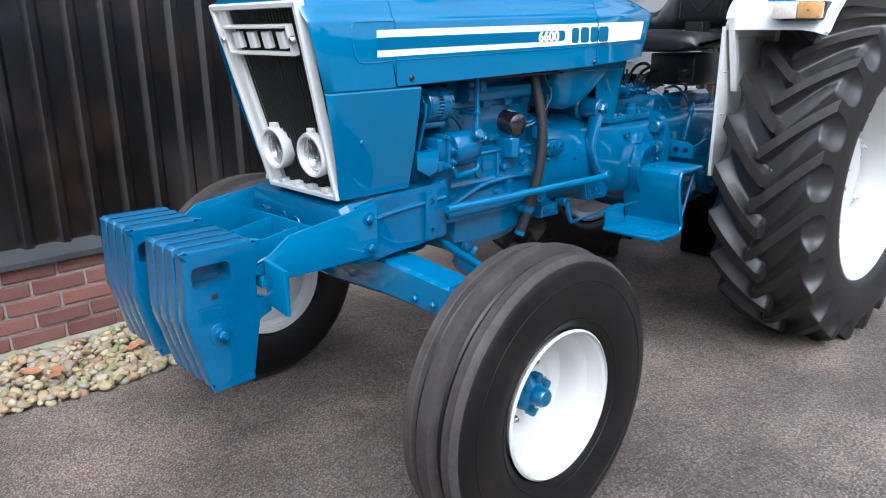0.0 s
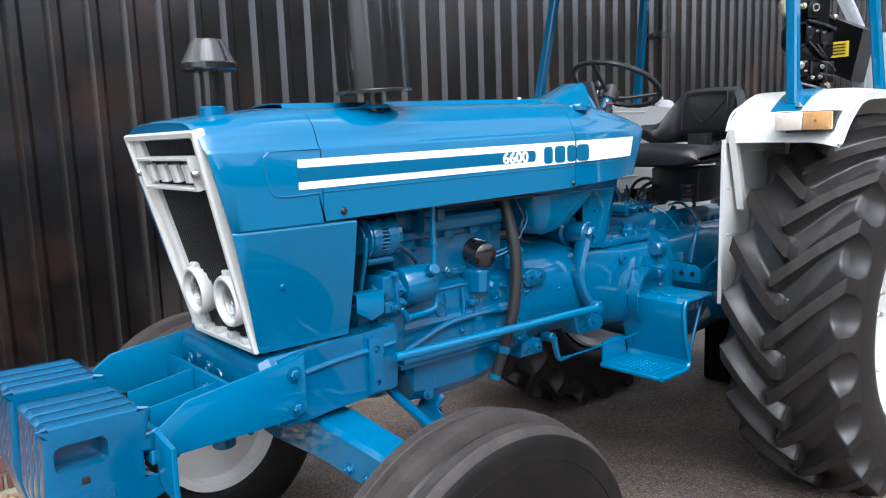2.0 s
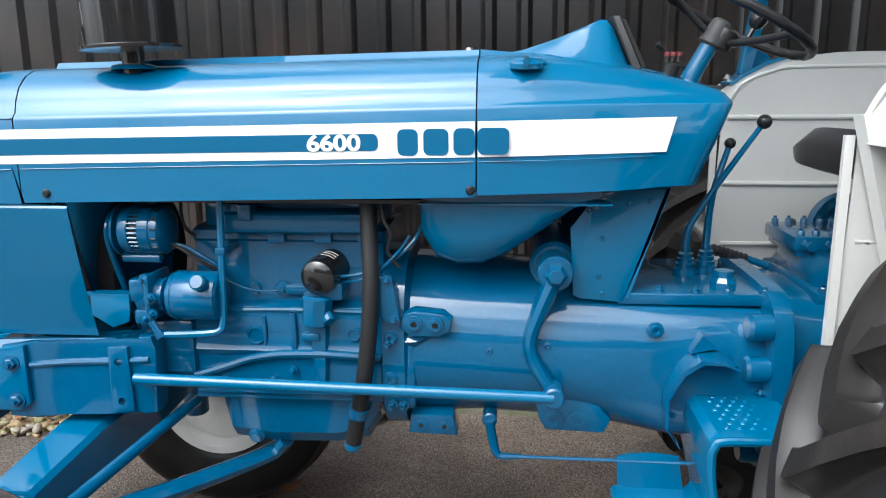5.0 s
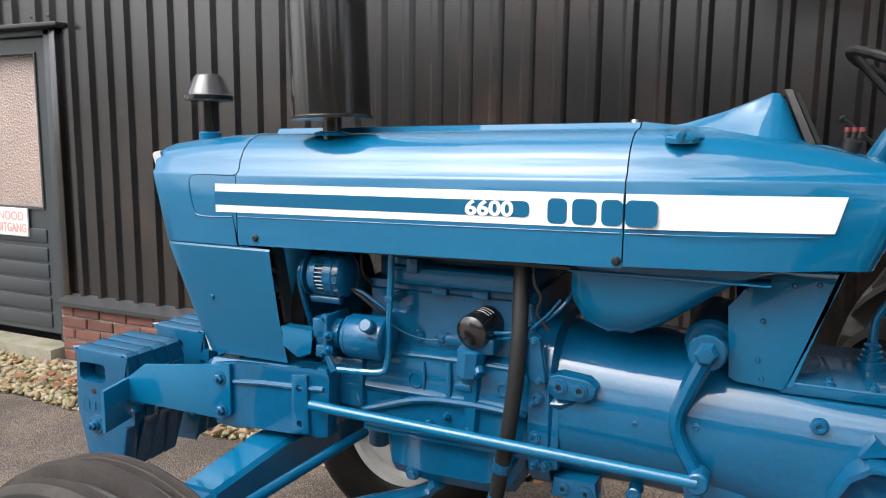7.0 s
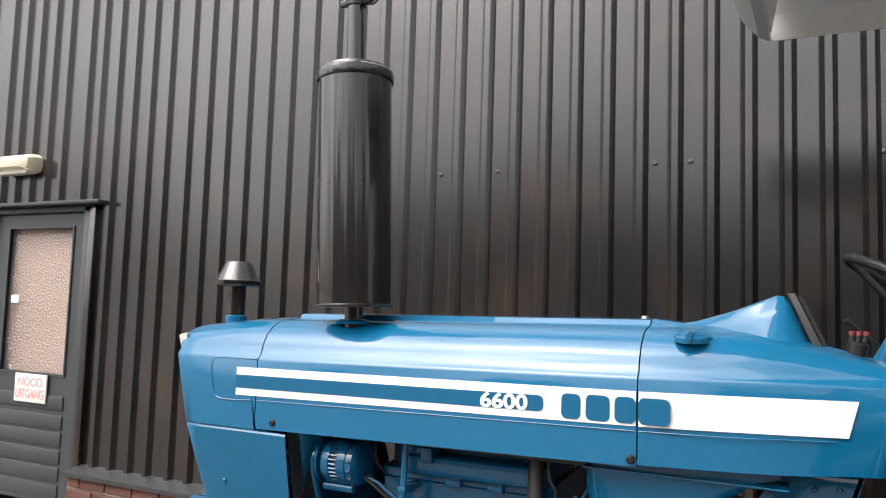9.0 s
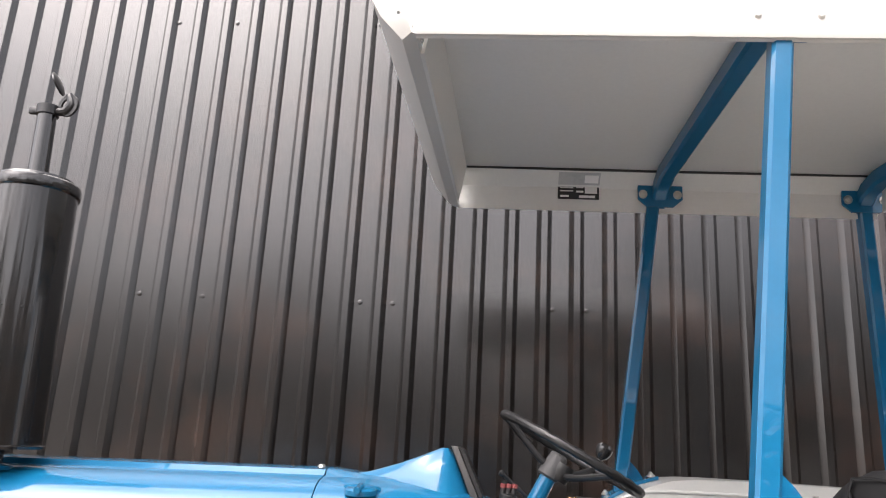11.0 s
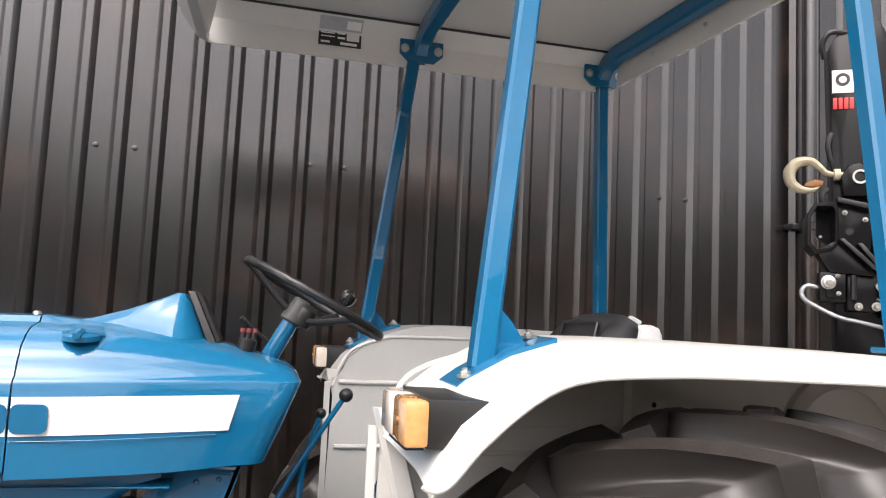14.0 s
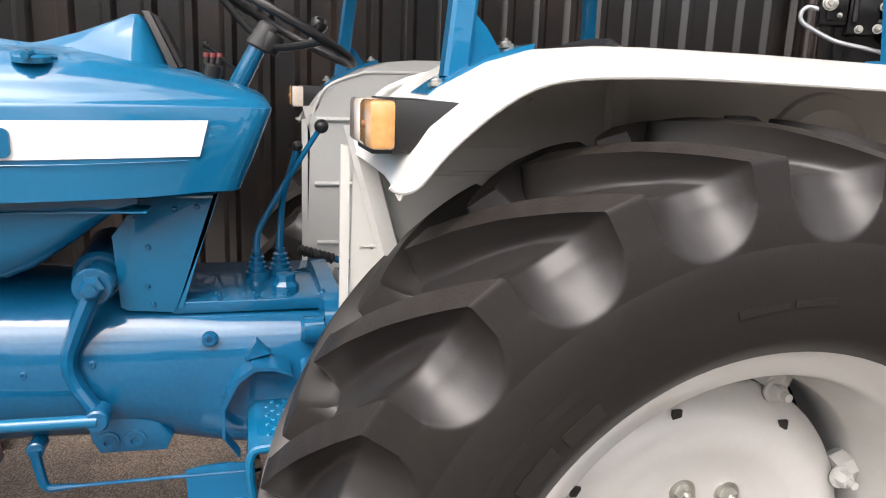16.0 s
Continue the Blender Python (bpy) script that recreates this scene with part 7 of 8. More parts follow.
# ---- steering column and wheel ----
SC = 2.374
bm = B()
rod(bm, (3.36, SC, 1.40), (3.447, SC, 1.565), 0.022, 0.019, bev=0.003)
col = tp("steering_column", bm, BLUE, "blue steering column")
bm = B()
rod(bm, (3.437, SC, 1.548), (3.466, SC, 1.602), 0.027, 0.021, bev=0.005)
tp("column_collar", bm, shader("dark_grey_plastic", (0.06, 0.06, 0.06), 0.5), parent=col)
wc = Vector((3.490, SC, 1.606))
wn_ = Vector((0.46, 0, 0.888)).normalized()
d, u, w = axes(wn_)
bm = B()
for i in range(1):
    rings = []
    for k in range(64):
        a = 2 * math.pi * k / 64
        rad = u * math.cos(a) + w * math.sin(a)
        rings.append([wc + rad * (0.176 + 0.0105 * math.cos(b)) + d * 0.0105 * math.sin(b) * (1.0 + 0.12 * math.cos(a * 40)) for b in (2 * math.pi * j / 10 for j in range(10))])
    rows = [[bm.verts.new(p) for p in r] for r in rings]
    for k in range(64):
        a_, b_ = rows[k], rows[(k + 1) % 64]
        for j in range(10):
            bm.faces.new((a_[j], a_[(j + 1) % 10], b_[(j + 1) % 10], b_[j]))
wheel = tp("steering_wheel", bm, BLACKPLASTIC, "black three-spoke steering wheel with a spinner knob")
for k in range(3):
    a = 2 * math.pi * k / 3 + 0.55
    rad = u * math.cos(a) + w * math.sin(a)
    bm = B()
    tube(bm, [wc - d * 0.055 + rad * 0.01, wc - d * 0.045 + rad * 0.06, wc - d * 0.01 + rad * 0.15, wc + rad * 0.172], 0.008, 10, 4)
    tp("spoke", bm, BLACKPLASTIC, parent=wheel)
bm = B()
lathe(bm, [(0, -0.03), (0.026, -0.03), (0.028, -0.045), (0.024, -0.07), (0, -0.07)], wc, wn_, 24)
tp("wheel_hub", bm, BLACKPLASTIC, parent=wheel)
bm = B()
kp = wc + (u * math.cos(2.65) + w * math.sin(2.65)) * 0.176
lathe(bm, [(0.007, 0), (0.007, 0.03), (0.016, 0.038), (0.021, 0.05), (0.021, 0.062), (0.015, 0.07), (0, 0.072)], kp, wn_, 20)
tp("spinner_knob", bm, BLACKGLOSS, parent=wheel)
# switches and levers behind the dash
SHIFT = Vector((0.018, -0.014, 0.036))
bm = B()
rod(bm, (3.32, SC - 0.05, 1.43), (3.33, SC - 0.055, 1.475), 0.020, bev=0.003)
for i in range(3):
    rod(bm, (3.315 + i * 0.012, SC - 0.06, 1.475), (3.318 + i * 0.012, SC - 0.06, 1.492), 0.006, seg=10)
tp("light_switch", bm, BLACKPLASTIC)
bm = B()
for i in range(3):
    rod(bm, (3.316 + i * 0.013, SC - 0.062, 1.488), (3.317 + i * 0.013, SC - 0.062, 1.497), 0.0065, seg=10)
tp("switch_button", bm, shader("dull_red_plastic", (0.16, 0.03, 0.03), 0.45))
bm = B()
rod(bm, (3.38, SC + 0.03, 1.46), (3.315, SC + 0.02, 1.515), 0.004, seg=8)
lathe(bm, [(0, 0), (0.007, 0.002), (0.008, 0.01), (0, 0.014)], (3.318, SC + 0.02, 1.512), (-0.75, 0, 0.6), 10)
tp("throttle_lever", bm, BLACKPLASTIC)

SHIFT = Vector((0, 0, 0))
# ---- exhaust and air intake: the stack leans slightly forward ----
LEAN = Vector((-0.040, 0, 1)).normalized()
STACK = Vector((2.186, 2.217, 1.547))


def up(h, dx=0.0, dy=0.0):
    return STACK + LEAN * h + Vector((dx, dy, 0))


bm = B()
rod(bm, up(-0.06), up(0.005), 0.024, seg=24)
exh = tp("exhaust_pipe", bm, BLACKGLOSS, "black upright exhaust with a round silencer")
bm = B()
lathe(bm, [(0, 0.0), (0.095, 0.0), (0.104, 0.0), (0.105, 0.006), (0.098, 0.009), (0.098, 0.60), (0.103, 0.603), (0.105, 0.615), (0.103, 0.627), (0.099, 0.631), (0.090, 0.634), (0.088, 0.640), (0.05, 0.652), (0.024, 0.656), (0.022, 0.84), (0.019, 0.842), (0.018, 0.66), (0, 0.66)], STACK, LEAN, 48)
part("silencer", bm, BLACKGLOSS, exh, "black enamelled silencer, rubbed in places", 30)
for k in range(5):
    bm = B()
    a = radians(-150 + 25 * k)
    q = up(0.315) + Vector((math.cos(a), math.sin(a), 0)) * 0.0975
    box(bm, q.x - 0.006, q.x + 0.006, q.y - 0.001, q.y + 0.001, q.z - 0.001, q.z + 0.001)
    part("spot_weld", bm, DARKMETAL, exh)
bm = B()
lathe(bm, [(0.0225, 0.0), (0.027, 0.002), (0.027, 0.026), (0.0225, 0.028)], up(0.815), LEAN, 24)
part("clamp", bm, DARKMETAL, exh)
bm = B()
box(bm, *sum(([a - w, a + w] for a, w in zip(up(0.83, -0.036), (0.012, 0.006, 0.009))), []), 0.002)
part("clamp_bolt", bm, DARKMETAL, exh)
bm = B()
tube(bm, [up(0.828, 0.026), up(0.830, 0.048), up(0.850, 0.060), up(0.875, 0.050)], [0.010, 0.012, 0.012, 0.009], 10, 4)
part("flap_arm", bm, DARKMETAL, exh)
bm = B()
lathe(bm, [(0, -0.002), (0.031, -0.002), (0.031, 0.002), (0.02, 0.006), (0, 0.007)], up(0.905, 0.016), (0.88, 0.15, 0.42), 24)
part("rain_flap", bm, DARKMETAL, exh)
bm = B()
lathe(bm, [(0.020, -0.003), (0.030, -0.003), (0.030, 0.003), (0.020, 0.003)], up(0.845, 0.052), (0.2, 1, 0), 20, close=True)
part("counterweight", bm, DARKMETAL, exh)
SHIFT = Vector((0.008, -0.040, 0.014))
bm = B()
rod(bm, (1.738, 2.315, 1.455), (1.738, 2.315, 1.500), 0.031, seg=24, bev=0.003)
intake = tp("intake_stub", bm, BLUE)
bm = B()
lathe(bm, [(0.024, 0.0), (0.024, 0.09), (0.030, 0.092), (0.062, 0.090), (0.066, 0.094), (0.066, 0.106), (0.062, 0.110), (0.040, 0.156), (0.035, 0.162), (0, 0.164)], (1.738, 2.315, 1.494), (0, 0, 1), 36)
tp("pre_cleaner", bm, BLACKGLOSS, "black air pre-cleaner bowl", parent=intake)
SHIFT = Vector((0, 0, 0))
bm = B()
lathe(bm, [(0.05, 0.0), (0.045, 0.008), (0.03, 0.012), (0.024, 0.012)], (2.187, 2.217, 1.505), (0, 0, 1), 32)
tp("exhaust_grommet", bm, BLUE)

SHIFT = Vector((-0.008, 0.0, 0.014))
# ---- front weights: slabs hung on the bar ----
W_OUT = [(1.286, 0.838), (1.298, 0.846), (1.482, 0.842), (1.496, 0.832), (1.498, 0.775), (1.512, 0.775), (1.512, 0.742), (1.488, 0.735), (1.488, 0.685), (1.515, 0.665), (1.512, 0.635), (1.490, 0.61), (1.462, 0.468), (1.452, 0.460), (1.338, 0.458), (1.328, 0.465), (1.285, 0.635), (1.280, 0.66), (1.288, 0.82)]
W_HOLE = round_rect(1.305, 1.412, 0.742, 0.800, 0.016)
T = 0.0575
for g0 in (2.17, 2.495):
    for i in range(4):
        y0 = g0 + i * T
        wt = thing("front_weight", "blue cast iron front weight slab with a hand hole", "weight", (1.39, y0 + T / 2, 0.46), "front weights")
        bm = B()
        slab(bm, W_OUT, y0 + 0.001, y0 + T - 0.001, "xz", holes=[W_HOLE] if i == 0 else [], bev=0.011)
        part("casting", bm, CAST, wt, smooth=30)
        if i:
            continue
        bm = B()
        lathe(bm, [(0, 0.014), (0.016, 0.014), (0.018, 0.008), (0.03, 0.006), (0.032, -0.003)], (1.366, y0 + 0.002, 0.607), (0, -1, 0), 20)
        bolt(bm, (1.366, y0 - 0.008, 0.607), (0, -1, 0), 0.013, 0.016)
        part("tie_bolt", bm, CAST, wt)
        # black block on the face paints a small hole's dark inside
        bm = B()
        box(bm, 1.350, 1.372, y0 + 0.0005, y0 + 0.006, 0.702, 0.722, 0.003)
        part("hole", bm, HOSE, wt)
        bm = B()
        slab(bm, round_rect(1.312, 1.425, 0.642, 0.690, 0.004), y0 + 0.0005, y0 + 0.003, "xz", holes=[round_rect(1.316, 1.421, 0.646, 0.686, 0.003)])
        part("cast_frame", bm, CAST, wt)
        for k in range(4):
            bm = B()
            slab(bm, round_rect(1.321 + k * 0.0255, 1.340 + k * 0.0255, 0.651, 0.681, 0.005), y0 - 0.001, y0 + 0.003, "xz")
            part("cast_mark", bm, CAST, wt)

SHIFT = Vector((0, 0, 0))
# ---- white plastic can behind the seat ----
can = thing("plastic_can", "white plastic can standing behind the tractor seat", "can", (4.645, 2.894, 1.50))
bm = B()
lathe(bm, [(0, 0), (0.045, 0), (0.055, 0.01), (0.055, 0.05), (0.045, 0.075), (0.02, 0.085), (0, 0.086)], (4.645, 2.894, 1.50), (0, 0, 1), 24)
part("body", bm, WHITEPLASTIC, can)
bm = B()
tube(bm, [(4.605, 2.894, 1.565), (4.585, 2.894, 1.59), (4.59, 2.894, 1.605), (4.625, 2.894, 1.59)], 0.009, 8, 5)
part("handle", bm, WHITEPLASTIC, can)


# ---- loader crane standing behind the tractor ----
crane = thing("loader_crane", "black folded loader crane with a cream hook", "crane", (0.0, 0.0, 0.0))
KX = 5.55
bm = B()
slab(bm, [(3.185, 2.85), (3.14, 2.93), (2.95, 2.98), (2.90, 2.80), (2.93, 0.9), (3.14, 0.9)], KX, KX + 0.16, "yz", bev=0.008)
mast = part("mast", bm, CRANEBLACK, crane, "black crane mast")
bm = B()
slab(bm, [(3.10, 2.96), (3.03, 3.03), (2.95, 3.02), (2.87, 2.86), (2.81, 2.4), (2.83, 1.6), (2.93, 1.6), (2.94, 2.3), (2.97, 2.70)], KX + 0.05, KX + 0.13, "yz", bev=0.006)
part("jib", bm, CRANEBLACK, crane)
bm = B()
lathe(bm, [(0.028, 0), (0.046, 0), (0.046, 0.02), (0.028, 0.02)], (KX + 0.04, 3.03, 2.945), (-1, 0, 0), 24, close=True)
part("pivot_ring", bm, STEEL, crane)
bm = B()
lathe(bm, [(0, 0.012), (0.026, 0.012), (0.026, 0)], (KX + 0.04, 3.03, 2.945), (-1, 0, 0), 20)
part("pivot_pin", bm, CRANEBLACK, crane)
bm = B()
box(bm, KX - 0.004, KX - 0.001, 3.07, 3.17, 2.61, 2.73, 0.001)
part("badge", bm, PAPER, crane)
bm = B()
lathe(bm, [(0.018, -0.001), (0.018, 0.002), (0.034, 0.002), (0.034, -0.001)], (KX - 0.004, 3.12, 2.68), (-1, 0, 0), 20, close=True)
part("badge_mark", bm, PLATE, crane)
for k in range(4):
    bm = B()
    box(bm, KX - 0.005, KX - 0.001, 3.070 + 0.0255 * k, 3.070 + 0.0255 * k + 0.019, 2.525, 2.585, 0.002)
    part("badge_bar", bm, RED, crane)
# folded boom
bm = B()
rows = []
for x, y0, y1, z0, z1 in ((5.58, 3.24, 3.08, 1.84, 2.03), (5.66, 3.20, 3.03, 1.83, 2.03), (5.82, 3.14, 2.97, 1.80, 2.0)):
    rows.append([(x, y0, z0 + 0.03), (x, y0 - 0.03, z0), (x, y1 + 0.03, z0), (x, y1, z0 + 0.03), (x, y1, z1 - 0.03), (x, y1 + 0.03, z1), (x, y0 - 0.03, z1), (x, y0, z1 - 0.03)])
loft(bm, rows)
part("boom", bm, CRANEBLACK, crane)
# open end of the boom tube, six-sided, with a stiffened collar
bm = B()
face = [(3.300, 1.955), (3.300, 1.815), (3.262, 1.770), (3.185, 1.785), (3.160, 1.815), (3.160, 1.990), (3.180, 2.020), (3.262, 2.020)]
cut = [(3.284, 1.948), (3.284, 1.822), (3.255, 1.788), (3.192, 1.801), (3.176, 1.822), (3.176, 1.984), (3.188, 2.004), (3.256, 2.004)]
slab(bm, face, 5.42, 5.62, "yz", holes=[cut], bev=0.003)
part("boom_head", bm, CRANEBLACK, crane)
bm = B()
slab(bm, [(3.158, 2.035), (3.158, 1.775), (3.015, 1.790), (3.005, 1.985), (3.03, 2.025)], 5.45, 5.60, "yz", bev=0.008)
part("boom_section", bm, CRANEBLACK, crane)
bm = B()
slab(bm, [(3.168, 2.045), (3.168, 2.022), (3.010, 1.982), (3.010, 2.008)], 5.40, 5.47, "yz", bev=0.004)
part("wear_plate", bm, DARKMETAL, crane)
bm = B()
slab(bm, [(2.998, 2.00), (2.998, 1.70), (2.90, 1.66), (2.862, 1.72), (2.868, 1.93), (2.90, 1.965)], 5.46, 5.62, "yz", bev=0.008)
part("boom_section", bm, CRANEBLACK, crane)
bm = B()
slab(bm, [(3.0, 2.010), (3.0, 1.985), (2.875, 1.935), (2.865, 1.962)], 5.41, 5.47, "yz", bev=0.004)
part("wear_plate", bm, DARKMETAL, crane)
bm = B()
slab(bm, [(2.99, 1.825), (2.975, 1.835), (2.90, 1.822), (2.90, 1.806), (2.962, 1.812), (2.968, 1.74), (2.99, 1.735)], 5.43, 5.47, "yz", bev=0.003)
part("stop_bracket", bm, CRANEBLACK, crane)
# latch: a bright-edged folded plate on a wedge
bm = B()
slab(bm, [(3.26, 1.785), (3.17, 1.835), (3.02, 1.70), (3.0, 1.66), (3.20, 1.68)], 5.43, 5.56, "yz", bev=0.006)
part("latch_block", bm, CRANEBLACK, crane)
for a, b in (((3.165, 1.838), (3.015, 1.690)), ((3.085, 1.815), (2.985, 1.685))):
    bm = B()
    slab(bm, [a, (a[0] - 0.022, a[1] + 0.004), (b[0] - 0.022, b[1] + 0.004), b], 5.39, 5.44, "yz", bev=0.004)
    part("latch_plate", bm, DARKMETAL, crane)
for y0, y1, z0, z1, x0 in ((3.125, 3.245, 1.530, 1.680, 5.44), (2.985, 3.120, 1.490, 1.675, 5.46), (2.85, 2.965, 1.46, 1.66, 5.45)):
    bm = B()
    box(bm, x0, x0 + 0.11, y0, y1, z0, z1, 0.010)
    part("valve_box", bm, CRANEBLACK, crane)
bm = B()
box(bm, 5.43, 5.45, 3.130, 3.215, 1.552, 1.668, 0.004)
part("pivot_plate", bm, CRANEBLACK, crane)
bm = B()
lathe(bm, [(0, 0.026), (0.012, 0.026), (0.014, 0.020), (0.026, 0.018), (0.028, 0.004), (0.034, 0.002), (0.034, 0)], (5.43, 3.205, 1.628), (-1, 0, 0), 24)
part("pivot_nut", bm, STEEL, crane)
for y0, y1, z0, z1 in ((3.080, 3.108, 1.545, 1.668), (2.930, 2.950, 1.480, 1.640)):
    bm = B()
    rod(bm, (5.445, (y0 + y1) / 2, z0), (5.445, (y0 + y1) / 2, z1), (y1 - y0) / 2, seg=14, bev=0.003)
    part("guide_roller", bm, DARKMETAL, crane)
for y, z, rr, x in ((2.977, 1.614, 0.015, 5.45), (2.994, 1.517, 0.015, 5.45), (3.07, 1.515, 0.013, 5.455), (3.165, 1.66, 0.008, 5.43), (3.16, 1.575, 0.008, 5.43), (3.13, 1.975, 0.009, 5.45), (3.04, 1.940, 0.009, 5.45), (2.965, 1.930, 0.009, 5.46), (3.22, 1.87, 0.013, 5.60)):
    bm = B()
    bolt(bm, (x, y, z), (-1, 0, 0), rr, 0.02)
    part("crane_bolt", bm, STEEL, crane)
# pin holes are black discs, the shade within them painted on
for y, z, x in ((3.109, 1.882, 5.45), (2.95, 1.822, 5.46)):
    bm = B()
    lathe(bm, [(0, 0.001), (0.014, 0.001), (0.016, 0.004), (0.019, 0.004), (0.019, -0.002)], (x, y, z), (-1, 0, 0), 18)
    part("pin_hole", bm, RADIATOR, crane)
bm = B()
tube(bm, [(5.47, 3.235, 1.600), (5.46, 3.290, 1.612), (5.46, 3.318, 1.590), (5.46, 3.312, 1.548), (5.47, 3.255, 1.510), (5.48, 3.155, 1.462), (5.50, 3.05, 1.440), (5.53, 2.92, 1.412), (5.56, 2.80, 1.388)], 0.011, 10, 6)
part("tie_loop", bm, GALV, crane)
bm = B()
rod(bm, (5.47, 2.905, 1.455), (5.62, 2.78, 1.43), 0.022, seg=16)
part("ram_rod", bm, CHROME, crane)
bm = B()
rod(bm, (5.45, 2.925, 1.458), (5.475, 2.90, 1.452), 0.016, seg=6)
part("hose_union", bm, shader("brass_fitting", (0.55, 0.38, 0.14), 0.3, metal=1.0), crane)
for pts in ([(5.56, 3.17, 2.40), (5.54, 3.19, 2.34), (5.54, 3.18, 2.27), (5.56, 3.15, 2.20)], [(5.56, 3.10, 2.93), (5.54, 3.18, 2.93), (5.55, 3.215, 2.87), (5.57, 3.20, 2.80)],
            [(5.50, 3.20, 2.10), (5.48, 3.225, 2.07), (5.48, 3.22, 2.03), (5.52, 3.19, 2.01)], [(5.47, 2.98, 1.66), (5.45, 2.92, 1.64), (5.46, 2.86, 1.60), (5.52, 2.80, 1.58)], [(5.47, 2.99, 1.55), (5.45, 2.93, 1.53), (5.47, 2.85, 1.52), (5.54, 2.79, 1.52)]):
    bm = B()
    tube(bm, pts, 0.014, 8, 6)
    part("hydraulic_hose", bm, HOSE, crane)
# hook
bm = B()
hx = 5.50
tube(bm, [(hx, 3.08, 2.175), (hx, 3.16, 2.175), (hx, 3.205, 2.185), (hx, 3.235, 2.215), (hx, 3.275, 2.245), (hx, 3.335, 2.240), (hx, 3.372, 2.195), (hx, 3.365, 2.135), (hx, 3.315, 2.100), (hx, 3.262, 2.100), (hx, 3.235, 2.118)], [0.018, 0.018, 0.019, 0.022, 0.028, 0.036, 0.040, 0.036, 0.026, 0.016, 0.007], 12, 6, flat=0.75)
part("hook", bm, HOOKPAINT, crane, "cream-painted lifting hook, worn")
bm = B()
slab(bm, [(3.305, 2.118), (3.300, 2.132), (3.255, 2.150), (3.218, 2.142), (3.222, 2.120), (3.265, 2.112)], hx - 0.016, hx + 0.016, "yz", bev=0.003)
part("safety_latch", bm, RUST, crane, "rusty safety latch")
bm = B()
lathe(bm, [(0.020, 0), (0.030, 0.002), (0.030, 0.03), (0.020, 0.032)], (hx, 3.14, 2.175), (0, 1, 0), 20, close=True)
part("hook_collar", bm, HOOKPAINT, crane)
bm = B()
slab(bm, [(3.13, 2.06), (3.14, 2.16), (3.11, 2.215), (3.06, 2.225), (3.01, 2.19), (2.99, 2.06)], hx - 0.04, hx + 0.04, "yz", bev=0.006)
part("hook_block", bm, CRANEBLACK, crane)
bm = B()
lathe(bm, [(0.026, 0), (0.036, 0), (0.036, 0.012), (0.026, 0.012)], (hx - 0.04, 3.06, 2.155), (-1, 0, 0), 20, close=True)
part("block_ring", bm, STEEL, crane)
# laid out large above; it stands at half that size, turned, close behind the seat
lay = Matrix.Translation((4.862, 2.200, 1.990)) @ Matrix.Rotation(radians(57), 4, "Z") @ Matrix.Scale(0.525, 4) @ Matrix.Translation((-5.50, -3.06, -2.155))
for ob in crane.children:
    ob.data.transform(lay)
bm = B()
box(bm, 4.86, 4.97, 2.18, 2.30, 0.55, 1.36, 0.01)
part("mast_foot", bm, CRANEBLACK, crane)
bm = B()
box(bm, 4.76, 5.35, 1.98, 2.70, 0.0, 0.55, 0.02)
part("crane_base", bm, CRANEBLACK, crane)
bm = B()
loft(bm, [[(5.22, y, z), (5.40, y, z), (5.40, y - 0.05, z + 0.26), (5.22, y - 0.05, z + 0.26)] for y, z in ((2.42, 1.78), (2.145, 1.64))])
part("control_box", bm, CRANEBLACK, crane)
bm = B()
box(bm, 5.212, 5.216, 2.16, 2.27, 1.77, 1.85)
part("warning_sticker", bm, YELLOW, crane, "yellow warning sticker")
for k in range(4):
    bm = B()
    box(bm, 5.209, 5.212, 2.175, 2.255 - 0.01 * (k % 2), 1.783 + 0.016 * k, 1.789 + 0.016 * k)
    part("printed_bar", bm, PLATE, crane)
for y, z in ((2.40, 2.0), (2.30, 2.05), (2.22, 1.98)):
    bm = B()
    rod(bm, (5.28, y, 1.85), (5.22, y + 0.02, z), 0.008, seg=8)
    lathe(bm, [(0, -0.016), (0.015, -0.01), (0.018, 0), (0.015, 0.01), (0, 0.016)], (5.22, y + 0.02, z), (0, 0, 1), 12)
    part("control_lever", bm, STEEL, crane)
bm = B()
slab(bm, [(2.435, 2.345), (2.335, 2.330), (2.145, 1.890), (2.145, 1.60), (2.21, 1.60), (2.21, 1.902)], 5.41, 5.44, "yz", bev=0.004)
part("galvanised_arm", bm, GALV, crane, "pale galvanised arm plate")
# a tall tank under a crumpled sheet
rk = random.Random(11)
rows = []
for k in range(16):
    z = 1.89 * k / 15
    grow = 1.0 if k < 14 else 0.99 if k == 14 else 0.95
    ring = []
    for x, y in round_rect(5.46, 6.02, 1.58, 2.20, 0.05):
        ring.append((5.74 + (x - 5.74) * grow + rk.uniform(-0.010, 0.010), 1.89 + (y - 1.89) * grow + rk.uniform(-0.010, 0.010), z + (rk.uniform(-0.02, 0.02) if k else 0.0)))
    rows.append(ring)
bm = B()
loft(bm, rows)
tagged(part("covered_tank", bm, shader("silver_grey_sheet", (0.42, 0.42, 0.41), 0.45, vary=0.2, scale=9, bump=0.5, bump_scale=18), smooth=50), "tall tank under a crumpled silver-grey sheet", "tank")


# ---- bricks of the plinth ----
def brick_mesh(L):
    bm = B()
    box(bm, -L / 2, L / 2, -0.05, 0.05, -0.031, 0.031, 0.005, 1)
    for v in bm.verts:
        v.co += Vector((random.uniform(-1, 1), random.uniform(-1, 1), random.uniform(-1, 1))) * 0.0015
    me = bpy.data.meshes.new("brick")
    bm.to_mesh(me)
    bm.free()
    me.materials.append(BRICK)
    return me


